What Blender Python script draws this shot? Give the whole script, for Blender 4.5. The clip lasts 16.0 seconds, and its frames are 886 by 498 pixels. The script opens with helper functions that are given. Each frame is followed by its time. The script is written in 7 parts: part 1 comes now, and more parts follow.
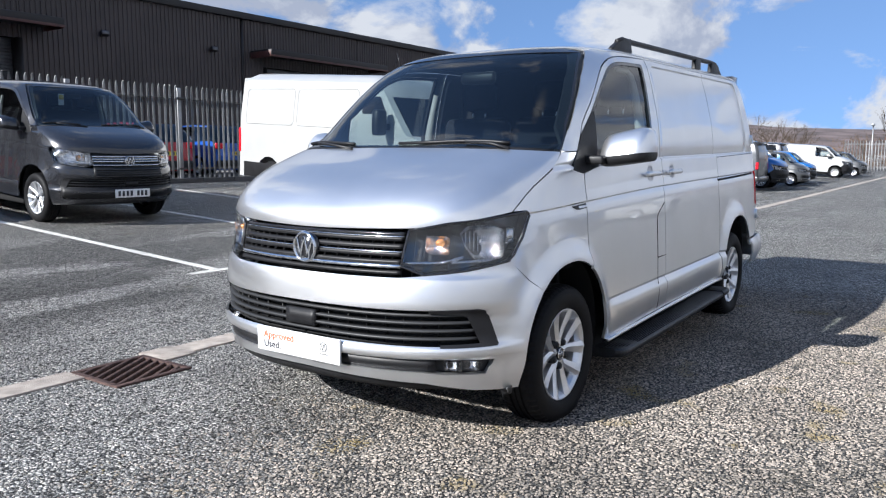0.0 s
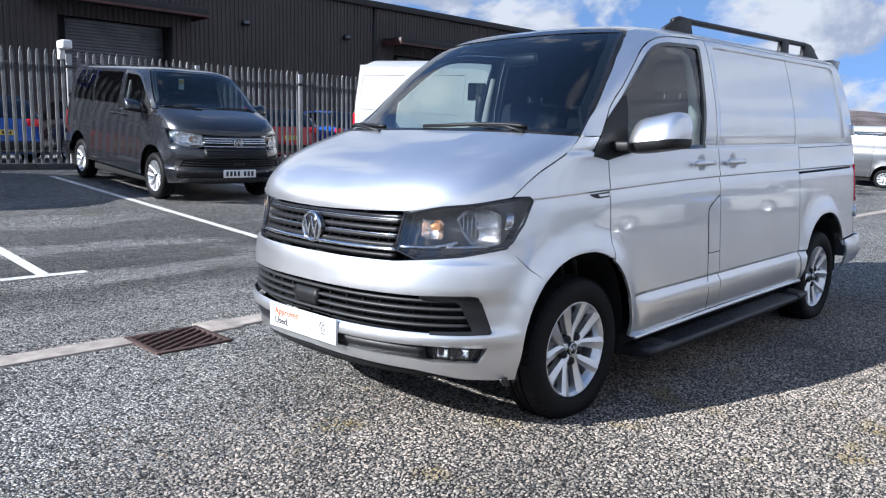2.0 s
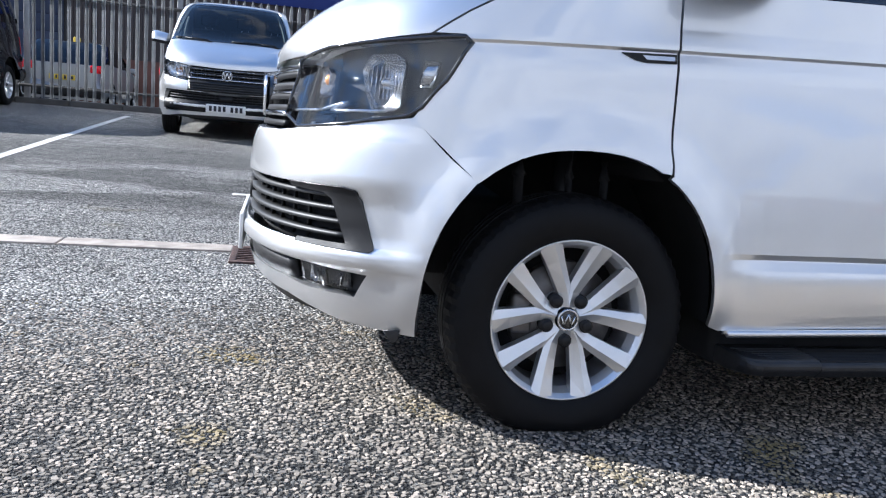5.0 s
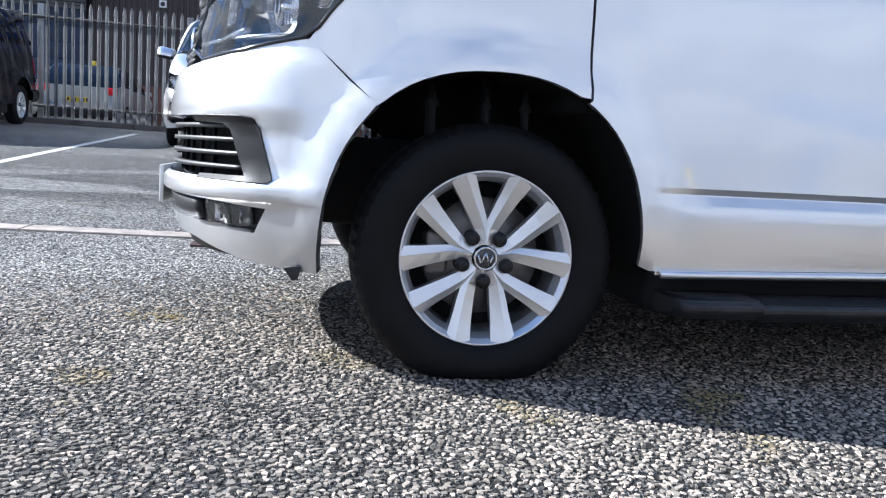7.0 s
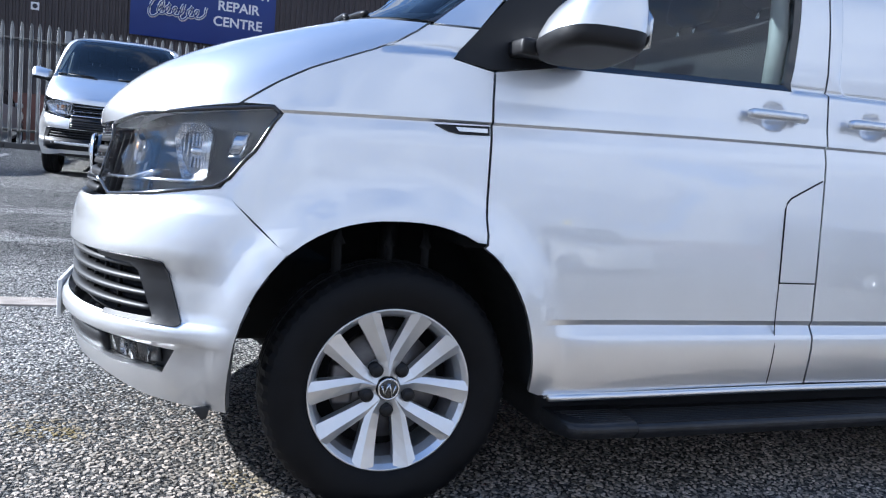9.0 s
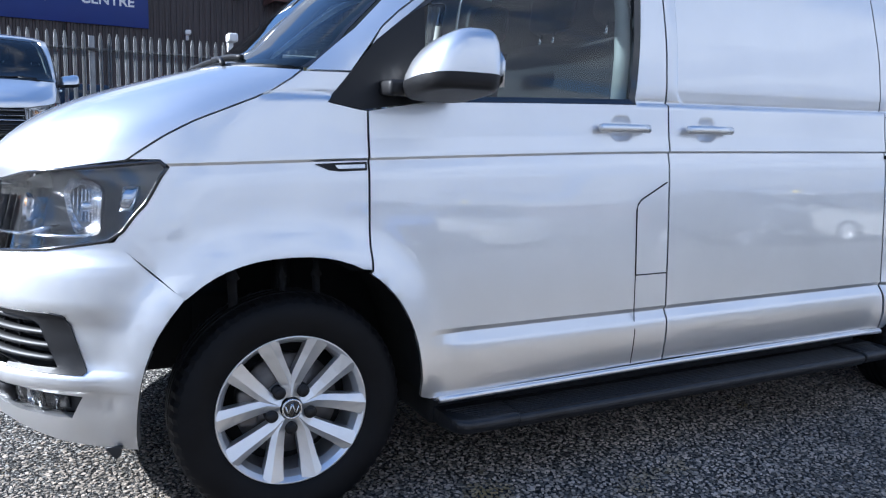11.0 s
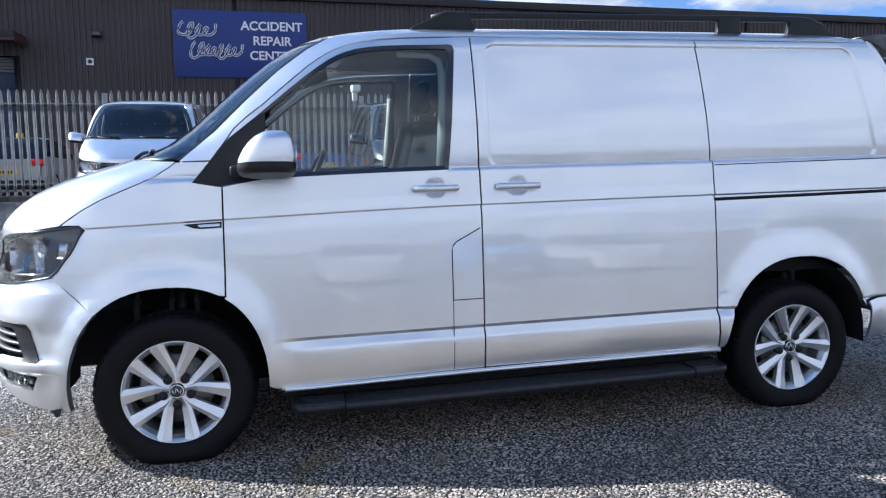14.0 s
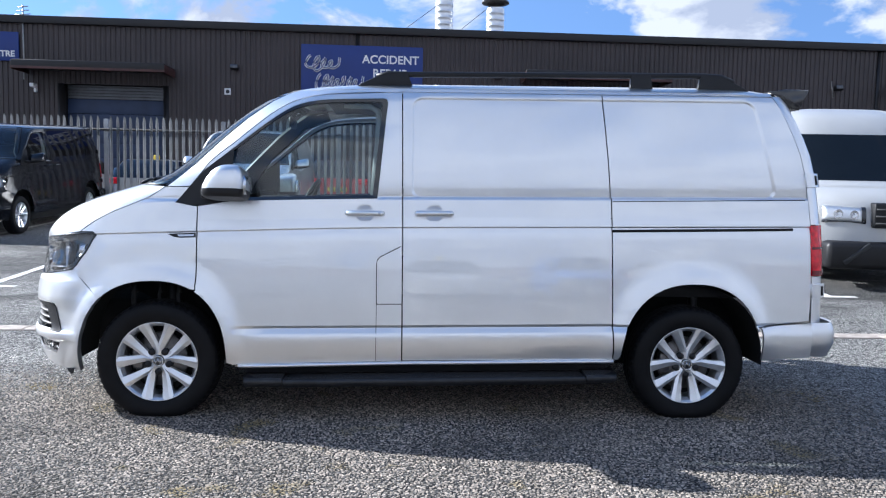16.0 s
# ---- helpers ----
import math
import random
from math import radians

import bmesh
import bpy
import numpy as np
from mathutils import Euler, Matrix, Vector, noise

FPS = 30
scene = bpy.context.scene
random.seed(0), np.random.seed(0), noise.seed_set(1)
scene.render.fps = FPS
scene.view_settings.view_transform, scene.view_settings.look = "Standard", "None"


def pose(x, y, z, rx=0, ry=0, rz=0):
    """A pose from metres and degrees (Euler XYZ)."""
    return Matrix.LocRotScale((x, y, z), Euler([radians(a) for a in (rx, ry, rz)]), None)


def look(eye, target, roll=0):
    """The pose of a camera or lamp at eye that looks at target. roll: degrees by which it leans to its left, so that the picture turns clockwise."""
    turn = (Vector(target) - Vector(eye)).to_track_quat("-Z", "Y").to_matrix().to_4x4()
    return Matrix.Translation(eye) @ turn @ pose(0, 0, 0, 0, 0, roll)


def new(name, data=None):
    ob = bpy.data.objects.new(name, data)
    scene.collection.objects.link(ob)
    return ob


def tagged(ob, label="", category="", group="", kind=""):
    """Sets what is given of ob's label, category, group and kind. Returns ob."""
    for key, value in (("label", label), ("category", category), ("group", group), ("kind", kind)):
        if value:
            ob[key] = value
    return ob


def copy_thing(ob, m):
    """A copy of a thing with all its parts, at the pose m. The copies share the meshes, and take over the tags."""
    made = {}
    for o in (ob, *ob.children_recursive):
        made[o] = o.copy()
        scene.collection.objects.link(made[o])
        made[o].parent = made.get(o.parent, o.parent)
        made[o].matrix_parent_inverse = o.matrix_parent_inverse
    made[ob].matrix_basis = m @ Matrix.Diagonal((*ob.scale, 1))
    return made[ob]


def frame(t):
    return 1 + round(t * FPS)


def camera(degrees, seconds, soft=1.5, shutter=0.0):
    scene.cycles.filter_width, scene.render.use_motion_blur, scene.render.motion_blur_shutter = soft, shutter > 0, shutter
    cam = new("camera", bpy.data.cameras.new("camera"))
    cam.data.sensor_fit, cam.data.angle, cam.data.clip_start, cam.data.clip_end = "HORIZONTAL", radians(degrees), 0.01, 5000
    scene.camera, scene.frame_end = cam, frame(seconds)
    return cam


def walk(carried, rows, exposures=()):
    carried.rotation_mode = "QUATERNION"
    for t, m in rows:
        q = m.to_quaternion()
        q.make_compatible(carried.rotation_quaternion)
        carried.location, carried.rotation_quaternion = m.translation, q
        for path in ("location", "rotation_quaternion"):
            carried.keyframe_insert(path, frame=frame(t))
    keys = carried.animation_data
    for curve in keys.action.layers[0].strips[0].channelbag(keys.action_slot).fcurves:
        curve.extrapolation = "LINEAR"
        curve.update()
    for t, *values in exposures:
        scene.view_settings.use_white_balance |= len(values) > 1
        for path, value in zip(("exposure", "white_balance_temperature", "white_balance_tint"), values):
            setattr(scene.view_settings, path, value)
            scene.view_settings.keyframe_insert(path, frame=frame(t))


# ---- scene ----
cam = camera(60.4, 16.0, soft=1.2)
PATH = [
    (0, (-3.262, -1.516, 1.298), (-1.638, -0.376, 1.047), 0.1),
    (0.5, (-3.252, -1.54, 1.299), (-1.647, -0.373, 1.049), 0.2),
    (1, (-3.228, -1.626, 1.295), (-1.659, -0.412, 1.043), 0.4),
    (1.5, (-3.088, -1.763, 1.273), (-1.586, -0.469, 1.009), 0.7),
    (2, (-2.839, -1.905, 1.275), (-1.44, -0.504, 0.992), 1.1),
    (2.5, (-2.506, -2.099, 1.27), (-1.247, -0.575, 0.964), 1.3),
    (3, (-2.147, -2.138, 1.238), (-1.055, -0.496, 0.904), 1.7),
    (3.2, (-2.016, -2.16, 1.222), (-0.99, -0.476, 0.889), 1.8),
    (5.3, (-0.68, -1.761, 0.745), (-0.301, 0.178, 0.429), 4.37),
    (5.5, (-0.64, -1.753, 0.695), (-0.285, 0.191, 0.389), 3.87),
    (6, (-0.544, -1.738, 0.601), (-0.222, 0.219, 0.341), 3.67),
    (6.5, (-0.479, -1.753, 0.579), (-0.149, 0.204, 0.334), 3.94),
    (7, (-0.459, -1.769, 0.594), (-0.091, 0.18, 0.341), 4.04),
    (7.5, (-0.472, -1.768, 0.602), (-0.054, 0.174, 0.376), 4.86),
    (8, (-0.494, -1.793, 0.724), (-0.01, 0.134, 0.505), 5.1),
    (8.5, (-0.514, -1.813, 0.851), (0.049, 0.094, 0.644), 5.24),
    (9, (-0.538, -1.834, 0.934), (0.107, 0.047, 0.723), 5.15),
    (9.2, (-0.552, -1.845, 0.946), (0.119, 0.028, 0.74), 5.25),
    (11.3, (-0.563, -2.062, 1.162), (0.334, -0.3, 0.856), 1.38),
    (11.5, (-0.553, -2.107, 1.183), (0.345, -0.348, 0.87), 1.15),
    (12, (-0.5, -2.285, 1.239), (0.377, -0.516, 0.919), 0.4),
    (12.5, (-0.338, -2.481, 1.255), (0.467, -0.676, 0.953), -0.38),
    (13, (-0.142, -2.716, 1.282), (0.554, -0.864, 0.992), -0.69),
    (13.5, (0.076, -2.998, 1.29), (0.652, -1.099, 1.04), -0.8),
    (14, (0.386, -3.246, 1.29), (0.841, -1.311, 1.065), -0.5),
    (14.5, (0.643, -3.524, 1.273), (0.987, -1.564, 1.073), 0.1),
    (15, (0.932, -3.777, 1.289), (1.182, -1.801, 1.106), 0.7),
    (15.5, (1.171, -3.989, 1.301), (1.347, -2.004, 1.133), 1.0),
    (16, (1.314, -4.173, 1.316), (1.435, -2.183, 1.161), 1.2),
]
walk(cam, [(t, look(eye, target, roll)) for t, eye, target, roll in PATH], exposures=[(0, 1.42, 5900, 10), (3, 1.55, 5620, 10), (6, 1.82, 5680, 10), (9, 1.78, 5430, 10), (12, 1.75, 5380, 10), (16, 1.78, 5620, 10)])

# ---- world, sun and exposure ----
SUN_TO = Vector((-0.81, 0.31, 0.50)).normalized()
world = bpy.data.worlds.new("world")
scene.world = world
world.use_nodes = True
wn, wl = world.node_tree.nodes, world.node_tree.links
sky = wn.new("ShaderNodeTexSky")
sky.sky_type = "NISHITA"
sky.sun_disc = False
sky.sun_elevation = math.asin(SUN_TO.z)
sky.sun_rotation = math.atan2(SUN_TO.x, SUN_TO.y)
sky.dust_density = 0.0
sky.air_density = 0.9
sky.ozone_density = 2.0
tco = wn.new("ShaderNodeTexCoord")
sep = wn.new("ShaderNodeSeparateXYZ")
wl.new(tco.outputs["Generated"], sep.inputs[0])
clear = wn.new("ShaderNodeVectorMath"); clear.operation = "ADD"; clear.inputs[1].default_value = (0, 0, 0.34)
clearn = wn.new("ShaderNodeVectorMath"); clearn.operation = "NORMALIZE"
wl.new(tco.outputs["Generated"], clear.inputs[0])
wl.new(clear.outputs[0], clearn.inputs[0])
wl.new(clearn.outputs[0], sky.inputs["Vector"])
lift = wn.new("ShaderNodeMath"); lift.operation = "ADD"; lift.inputs[1].default_value = 0.55
wl.new(sep.outputs["Z"], lift.inputs[0])
flat = wn.new("ShaderNodeVectorMath"); flat.operation = "DIVIDE"
comb = wn.new("ShaderNodeCombineXYZ")
for k in ("X", "Y", "Z"):
    wl.new(lift.outputs[0], comb.inputs[k])
wl.new(tco.outputs["Generated"], flat.inputs[0])
wl.new(comb.outputs[0], flat.inputs[1])
def cloud_noise(offset):
    q = wn.new("ShaderNodeTexNoise")
    q.inputs["Scale"].default_value = 3.4
    q.inputs["Detail"].default_value = 10.0
    q.inputs["Roughness"].default_value = 0.56
    q.inputs["Distortion"].default_value = 0.35
    mv = wn.new("ShaderNodeVectorMath"); mv.operation = "ADD"; mv.inputs[1].default_value = offset
    wl.new(flat.outputs[0], mv.inputs[0])
    wl.new(mv.outputs[0], q.inputs["Vector"])
    return q


cn = cloud_noise((3.7, 1.3, 0.4))
cs = cloud_noise((3.7 - 0.05, 1.3 + 0.02, 0.4 + 0.045))  # the same field, a step towards the sun
cover = wn.new("ShaderNodeValToRGB")
cover.color_ramp.elements[0].position, cover.color_ramp.elements[1].position = 0.455, 0.525
high = wn.new("ShaderNodeMapRange")
high.inputs[1].default_value, high.inputs[2].default_value = 0.38, 0.78
high.inputs[3].default_value, high.inputs[4].default_value = 0.012, -0.17
wl.new(sep.outputs["Z"], high.inputs[0])
amount = wn.new("ShaderNodeMath"); amount.operation = "ADD"
wl.new(cn.outputs["Fac"], amount.inputs[0])
wl.new(high.outputs[0], amount.inputs[1])
bank = wn.new("ShaderNodeMapRange")  # a bank of cloud over the open side of the yard
bank.inputs[1].default_value, bank.inputs[2].default_value = -0.05, -0.6
bank.inputs[3].default_value, bank.inputs[4].default_value = 0.0, 0.10
wl.new(sep.outputs["Y"], bank.inputs[0])
amount2 = wn.new("ShaderNodeMath"); amount2.operation = "ADD"
wl.new(amount.outputs[0], amount2.inputs[0])
wl.new(bank.outputs[0], amount2.inputs[1])
wl.new(amount2.outputs[0], cover.inputs[0])
relief = wn.new("ShaderNodeMath"); relief.operation = "SUBTRACT"
wl.new(cn.outputs["Fac"], relief.inputs[0])
wl.new(cs.outputs["Fac"], relief.inputs[1])
shade = wn.new("ShaderNodeMapRange")
shade.inputs[1].default_value, shade.inputs[2].default_value = -0.05, 0.05
wl.new(relief.outputs[0], shade.inputs[0])
tint = wn.new("ShaderNodeMix"); tint.data_type = "RGBA"
tint.inputs["A"].default_value = (2.05, 2.2, 2.6, 1)
tint.inputs["B"].default_value = (3.5, 3.5, 3.55, 1)
wl.new(shade.outputs[0], tint.inputs["Factor"])
mixc = wn.new("ShaderNodeMix"); mixc.data_type = "RGBA"
wl.new(cover.outputs[0], mixc.inputs["Factor"])
wl.new(sky.outputs[0], mixc.inputs["A"])
wl.new(tint.outputs["Result"], mixc.inputs["B"])
bg = wn["Background"]
bg.inputs["Strength"].default_value = 0.08
wl.new(mixc.outputs["Result"], bg.inputs["Color"])

sun_data = bpy.data.lights.new("sun", "SUN")
sun_data.energy = 3.6
sun_data.angle = radians(0.53)
sun_data.color = (1.0, 0.94, 0.85)
sun = new("sun", sun_data)
sun.matrix_world = look(SUN_TO * 60, (0, 0, 0))


# ---- materials ----
def mat(name, base, rough=0.5, metal=0.0, vary=0.12, scale=6.0, grain=0.0, gscale=120.0, coat=0.0, dark=None, spec=0.5, islands=0.0):
    """A principled surface with stains at one scale and fine relief at another."""
    m = bpy.data.materials.new(name)
    m.use_nodes = True
    n, l = m.node_tree.nodes, m.node_tree.links
    b = n["Principled BSDF"]
    b.inputs["Roughness"].default_value = rough
    b.inputs["Metallic"].default_value = metal
    b.inputs["Coat Weight"].default_value = coat
    b.inputs["Coat Roughness"].default_value = 0.03
    b.inputs["Coat IOR"].default_value = 1.6
    b.inputs["Specular IOR Level"].default_value = spec
    co = n.new("ShaderNodeTexCoord")
    no = n.new("ShaderNodeTexNoise")
    no.inputs["Scale"].default_value = scale
    no.inputs["Detail"].default_value = 6
    l.new(co.outputs["Object"], no.inputs["Vector"])
    mx = n.new("ShaderNodeMix"); mx.data_type = "RGBA"
    lo = dark or [c * (1 - vary) for c in base]
    mx.inputs["A"].default_value = (*lo, 1)
    mx.inputs["B"].default_value = (*[min(1, c * (1 + vary * 0.6)) for c in base], 1)
    rp = n.new("ShaderNodeMapRange")
    rp.inputs[1].default_value, rp.inputs[2].default_value = 0.35, 0.65
    l.new(no.outputs["Fac"], rp.inputs[0])
    l.new(rp.outputs[0], mx.inputs["Factor"])
    out = mx.outputs["Result"]
    if islands:
        oi = n.new("ShaderNodeObjectInfo")
        hs = n.new("ShaderNodeHueSaturation")
        mr = n.new("ShaderNodeMapRange")
        mr.inputs[3].default_value, mr.inputs[4].default_value = 1 - islands, 1 + islands
        l.new(oi.outputs["Random"], mr.inputs[0])
        l.new(mr.outputs[0], hs.inputs["Value"])
        l.new(out, hs.inputs["Color"])
        out = hs.outputs[0]
    l.new(out, b.inputs["Base Color"])
    rr = n.new("ShaderNodeMapRange")
    rr.inputs[3].default_value, rr.inputs[4].default_value = max(0, rough * 0.85), min(1, rough * 1.15)
    l.new(no.outputs["Fac"], rr.inputs[0])
    l.new(rr.outputs[0], b.inputs["Roughness"])
    if grain:
        g = n.new("ShaderNodeTexNoise")
        g.inputs["Scale"].default_value = gscale
        g.inputs["Detail"].default_value = 3
        l.new(co.outputs["Object"], g.inputs["Vector"])
        bp = n.new("ShaderNodeBump")
        bp.inputs["Strength"].default_value = grain
        bp.inputs["Distance"].default_value = 0.01
        l.new(g.outputs["Fac"], bp.inputs["Height"])
        l.new(bp.outputs[0], b.inputs["Normal"])
    return m


def glass_mat(name, tint, ior=1.5, rough=0.0):
    m = bpy.data.materials.new(name)
    m.use_nodes = True
    n, l = m.node_tree.nodes, m.node_tree.links
    n.remove(n["Principled BSDF"])
    t = n.new("ShaderNodeBsdfTransparent"); t.inputs[0].default_value = (*tint, 1)
    g = n.new("ShaderNodeBsdfGlossy"); g.inputs["Roughness"].default_value = rough
    lw = n.new("ShaderNodeLayerWeight"); lw.inputs[0].default_value = 0.5
    pw = n.new("ShaderNodeMath"); pw.operation = "POWER"; pw.inputs[1].default_value = 4.0
    l.new(lw.outputs["Facing"], pw.inputs[0])
    f = n.new("ShaderNodeMapRange")
    f.inputs[3].default_value, f.inputs[4].default_value = ((ior - 1) / (ior + 1)) ** 2 * 2.0, 1.0
    l.new(pw.outputs[0], f.inputs[0])
    x = n.new("ShaderNodeMixShader")
    l.new(f.outputs[0], x.inputs[0]); l.new(t.outputs[0], x.inputs[1]); l.new(g.outputs[0], x.inputs[2])
    l.new(x.outputs[0], n["Material Output"].inputs[0])
    return m


def paint_mat(name, base, metal=0.0, rough=0.35, flake=0.0, ior=1.5):
    """Car paint: a base coat, fine flakes and a clear coat on top."""
    m = mat(name, base, rough, metal, vary=0.04, scale=2.5, coat=1.0, grain=flake, gscale=1800)
    m.node_tree.nodes["Principled BSDF"].inputs["Coat IOR"].default_value = ior
    return m


SILVER = paint_mat("silver_metallic_paint", (0.85, 0.855, 0.865), 0.93, 0.36, 0.012, 2.0)
MIDGREY = paint_mat("mid_grey_metallic_paint", (0.07, 0.072, 0.075), 0.4, 0.3)
GREYP = paint_mat("dark_grey_metallic_paint", (0.030, 0.031, 0.036), 0.5, 0.26, 0.02)
BLACKP = paint_mat("black_paint", (0.004, 0.005, 0.008), 0.0, 0.22, ior=1.2)
BLACKP.node_tree.nodes["Principled BSDF"].inputs["Specular IOR Level"].default_value = 0.25
WHITEP = paint_mat("white_paint", (0.43, 0.43, 0.42), 0.0, 0.3)
BLUEP = paint_mat("blue_paint", (0.02, 0.10, 0.45), 0.2, 0.3)
REDP = paint_mat("red_paint", (0.45, 0.015, 0.02), 0.0, 0.3)
SKYP = paint_mat("bright_blue_paint", (0.012, 0.13, 0.42), 0.1, 0.3)
BLACK = mat("black_textured_plastic", (0.012, 0.012, 0.0135), 0.45, vary=0.2, grain=0.08, gscale=900, spec=0.35)
GLOSSB = mat("gloss_black_plastic", (0.012, 0.012, 0.014), 0.15, coat=0.6)
LAMPH = mat("lamp_housing_grey", (0.045, 0.047, 0.052), 0.22, vary=0.2, coat=0.5)
GREYPL = mat("grey_plastic", (0.022, 0.023, 0.025), 0.5, vary=0.15, grain=0.06, gscale=700)
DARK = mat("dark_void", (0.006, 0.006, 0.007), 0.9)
RUBBER = mat("tyre_rubber", (0.006, 0.006, 0.007), 0.62, vary=0.3, scale=14, grain=0.05, gscale=300, spec=0.2)
STEPM = mat("scuffed_black_step", (0.019, 0.0195, 0.022), 0.42, vary=0.4, scale=22, grain=0.12, gscale=500, spec=0.5)
CHROME = mat("chrome", (0.75, 0.76, 0.78), 0.12, 1.0, vary=0.03)
ALLOY = mat("silver_alloy", (0.80, 0.81, 0.83), 0.34, 0.85, vary=0.06, coat=0.5)
DGLASS = mat("dark_van_glass", (0.006, 0.008, 0.010), 0.04, spec=0.35)
REFL = mat("bright_reflector", (0.80, 0.80, 0.81), 0.13, 1.0, vary=0.25, scale=45, grain=0.5, gscale=90)
DISC = mat("brake_steel", (0.16, 0.15, 0.145), 0.45, 0.8, vary=0.3, scale=20)
GLASS = glass_mat("tinted_glass", (0.86, 0.92, 0.90))
SCREEN = glass_mat("windscreen_glass", (0.46, 0.54, 0.56))
PRIV = glass_mat("privacy_glass", (0.10, 0.10, 0.11))
CLEAR = glass_mat("lamp_lens", (0.92, 0.93, 0.94), 1.55)
REDD = mat("dark_red_lens", (0.16, 0.003, 0.008), 0.16, coat=0.3, vary=0.2, scale=30)
REDL = mat("red_lens", (0.80, 0.006, 0.02), 0.16, coat=0.3, vary=0.3, scale=30)
AMBER = mat("amber_reflector", (0.88, 0.42, 0.16), 0.25, 0.5)
SEATC = mat("charcoal_seat_cloth", (0.015, 0.016, 0.019), 0.85, vary=0.2, grain=0.2, gscale=500, spec=0.15)
TRIMG = mat("pale_grey_cabin_trim", (0.26, 0.27, 0.26), 0.6, vary=0.08)
PLATEW = mat("white_plate", (0.8, 0.8, 0.79), 0.35, vary=0.03)
PLATEY = mat("yellow_plate", (0.75, 0.55, 0.05), 0.35, vary=0.03)
ORANGE = mat("orange_lettering", (0.75, 0.14, 0.05), 0.5)
INK = mat("dark_lettering", (0.03, 0.03, 0.04), 0.5)
# fence rails: their shade is put into this darker steel colour
RAILM = mat("shaded_galvanised_rail", (0.10, 0.095, 0.09), 0.7, 0.2, vary=0.4, scale=4.0)
STEEL = mat("galvanised_steel", (0.36, 0.365, 0.37), 0.45, 0.4, vary=0.25, scale=3.5, islands=0.15)
CLAD = mat("dark_brown_cladding", (0.055, 0.045, 0.045), 0.5, 0.1, vary=0.18, scale=0.6)
CLADT = mat("dark_trim", (0.016, 0.015, 0.016), 0.5, 0.1, vary=0.2, scale=1.0)
CANOPY = mat("maroon_canopy_trim", (0.075, 0.03, 0.026), 0.45, 0.1, vary=0.3, scale=2)
SHUTB = mat("blue_shutter", (0.032, 0.05, 0.105), 0.5, 0.2, vary=0.2, scale=1.5)
SHUTG = mat("grey_shutter", (0.14, 0.145, 0.155), 0.45, 0.5, vary=0.25, scale=1.5)
SIGNB = mat("sign_blue", (0.010, 0.035, 0.20), 0.4, vary=0.06, scale=0.8)
SIGNW = mat("sign_white", (0.82, 0.82, 0.82), 0.5, vary=0.04)
CONC = mat("pale_concrete", (0.42, 0.365, 0.315), 0.85, vary=0.28, scale=9, grain=0.5, gscale=140, islands=0.12)
IRON = mat("rusty_cast_iron", (0.10, 0.062, 0.052), 0.7, 0.4, vary=0.45, scale=30, grain=0.4, gscale=260)
LINE = mat("worn_white_line", (0.74, 0.72, 0.66), 0.7, vary=0.25, scale=14, grain=0.35, gscale=240)
HILLM = mat("far_hillside", (0.13, 0.10, 0.095), 0.95, vary=0.6, scale=0.06)
BARK = mat("bare_branches", (0.10, 0.075, 0.055), 0.9, vary=0.3)
BRICK = mat("far_brick", (0.16, 0.075, 0.055), 0.85, vary=0.3, scale=1.0)
TILE = mat("far_roof_tile", (0.22, 0.10, 0.07), 0.85, vary=0.3, scale=1.0)


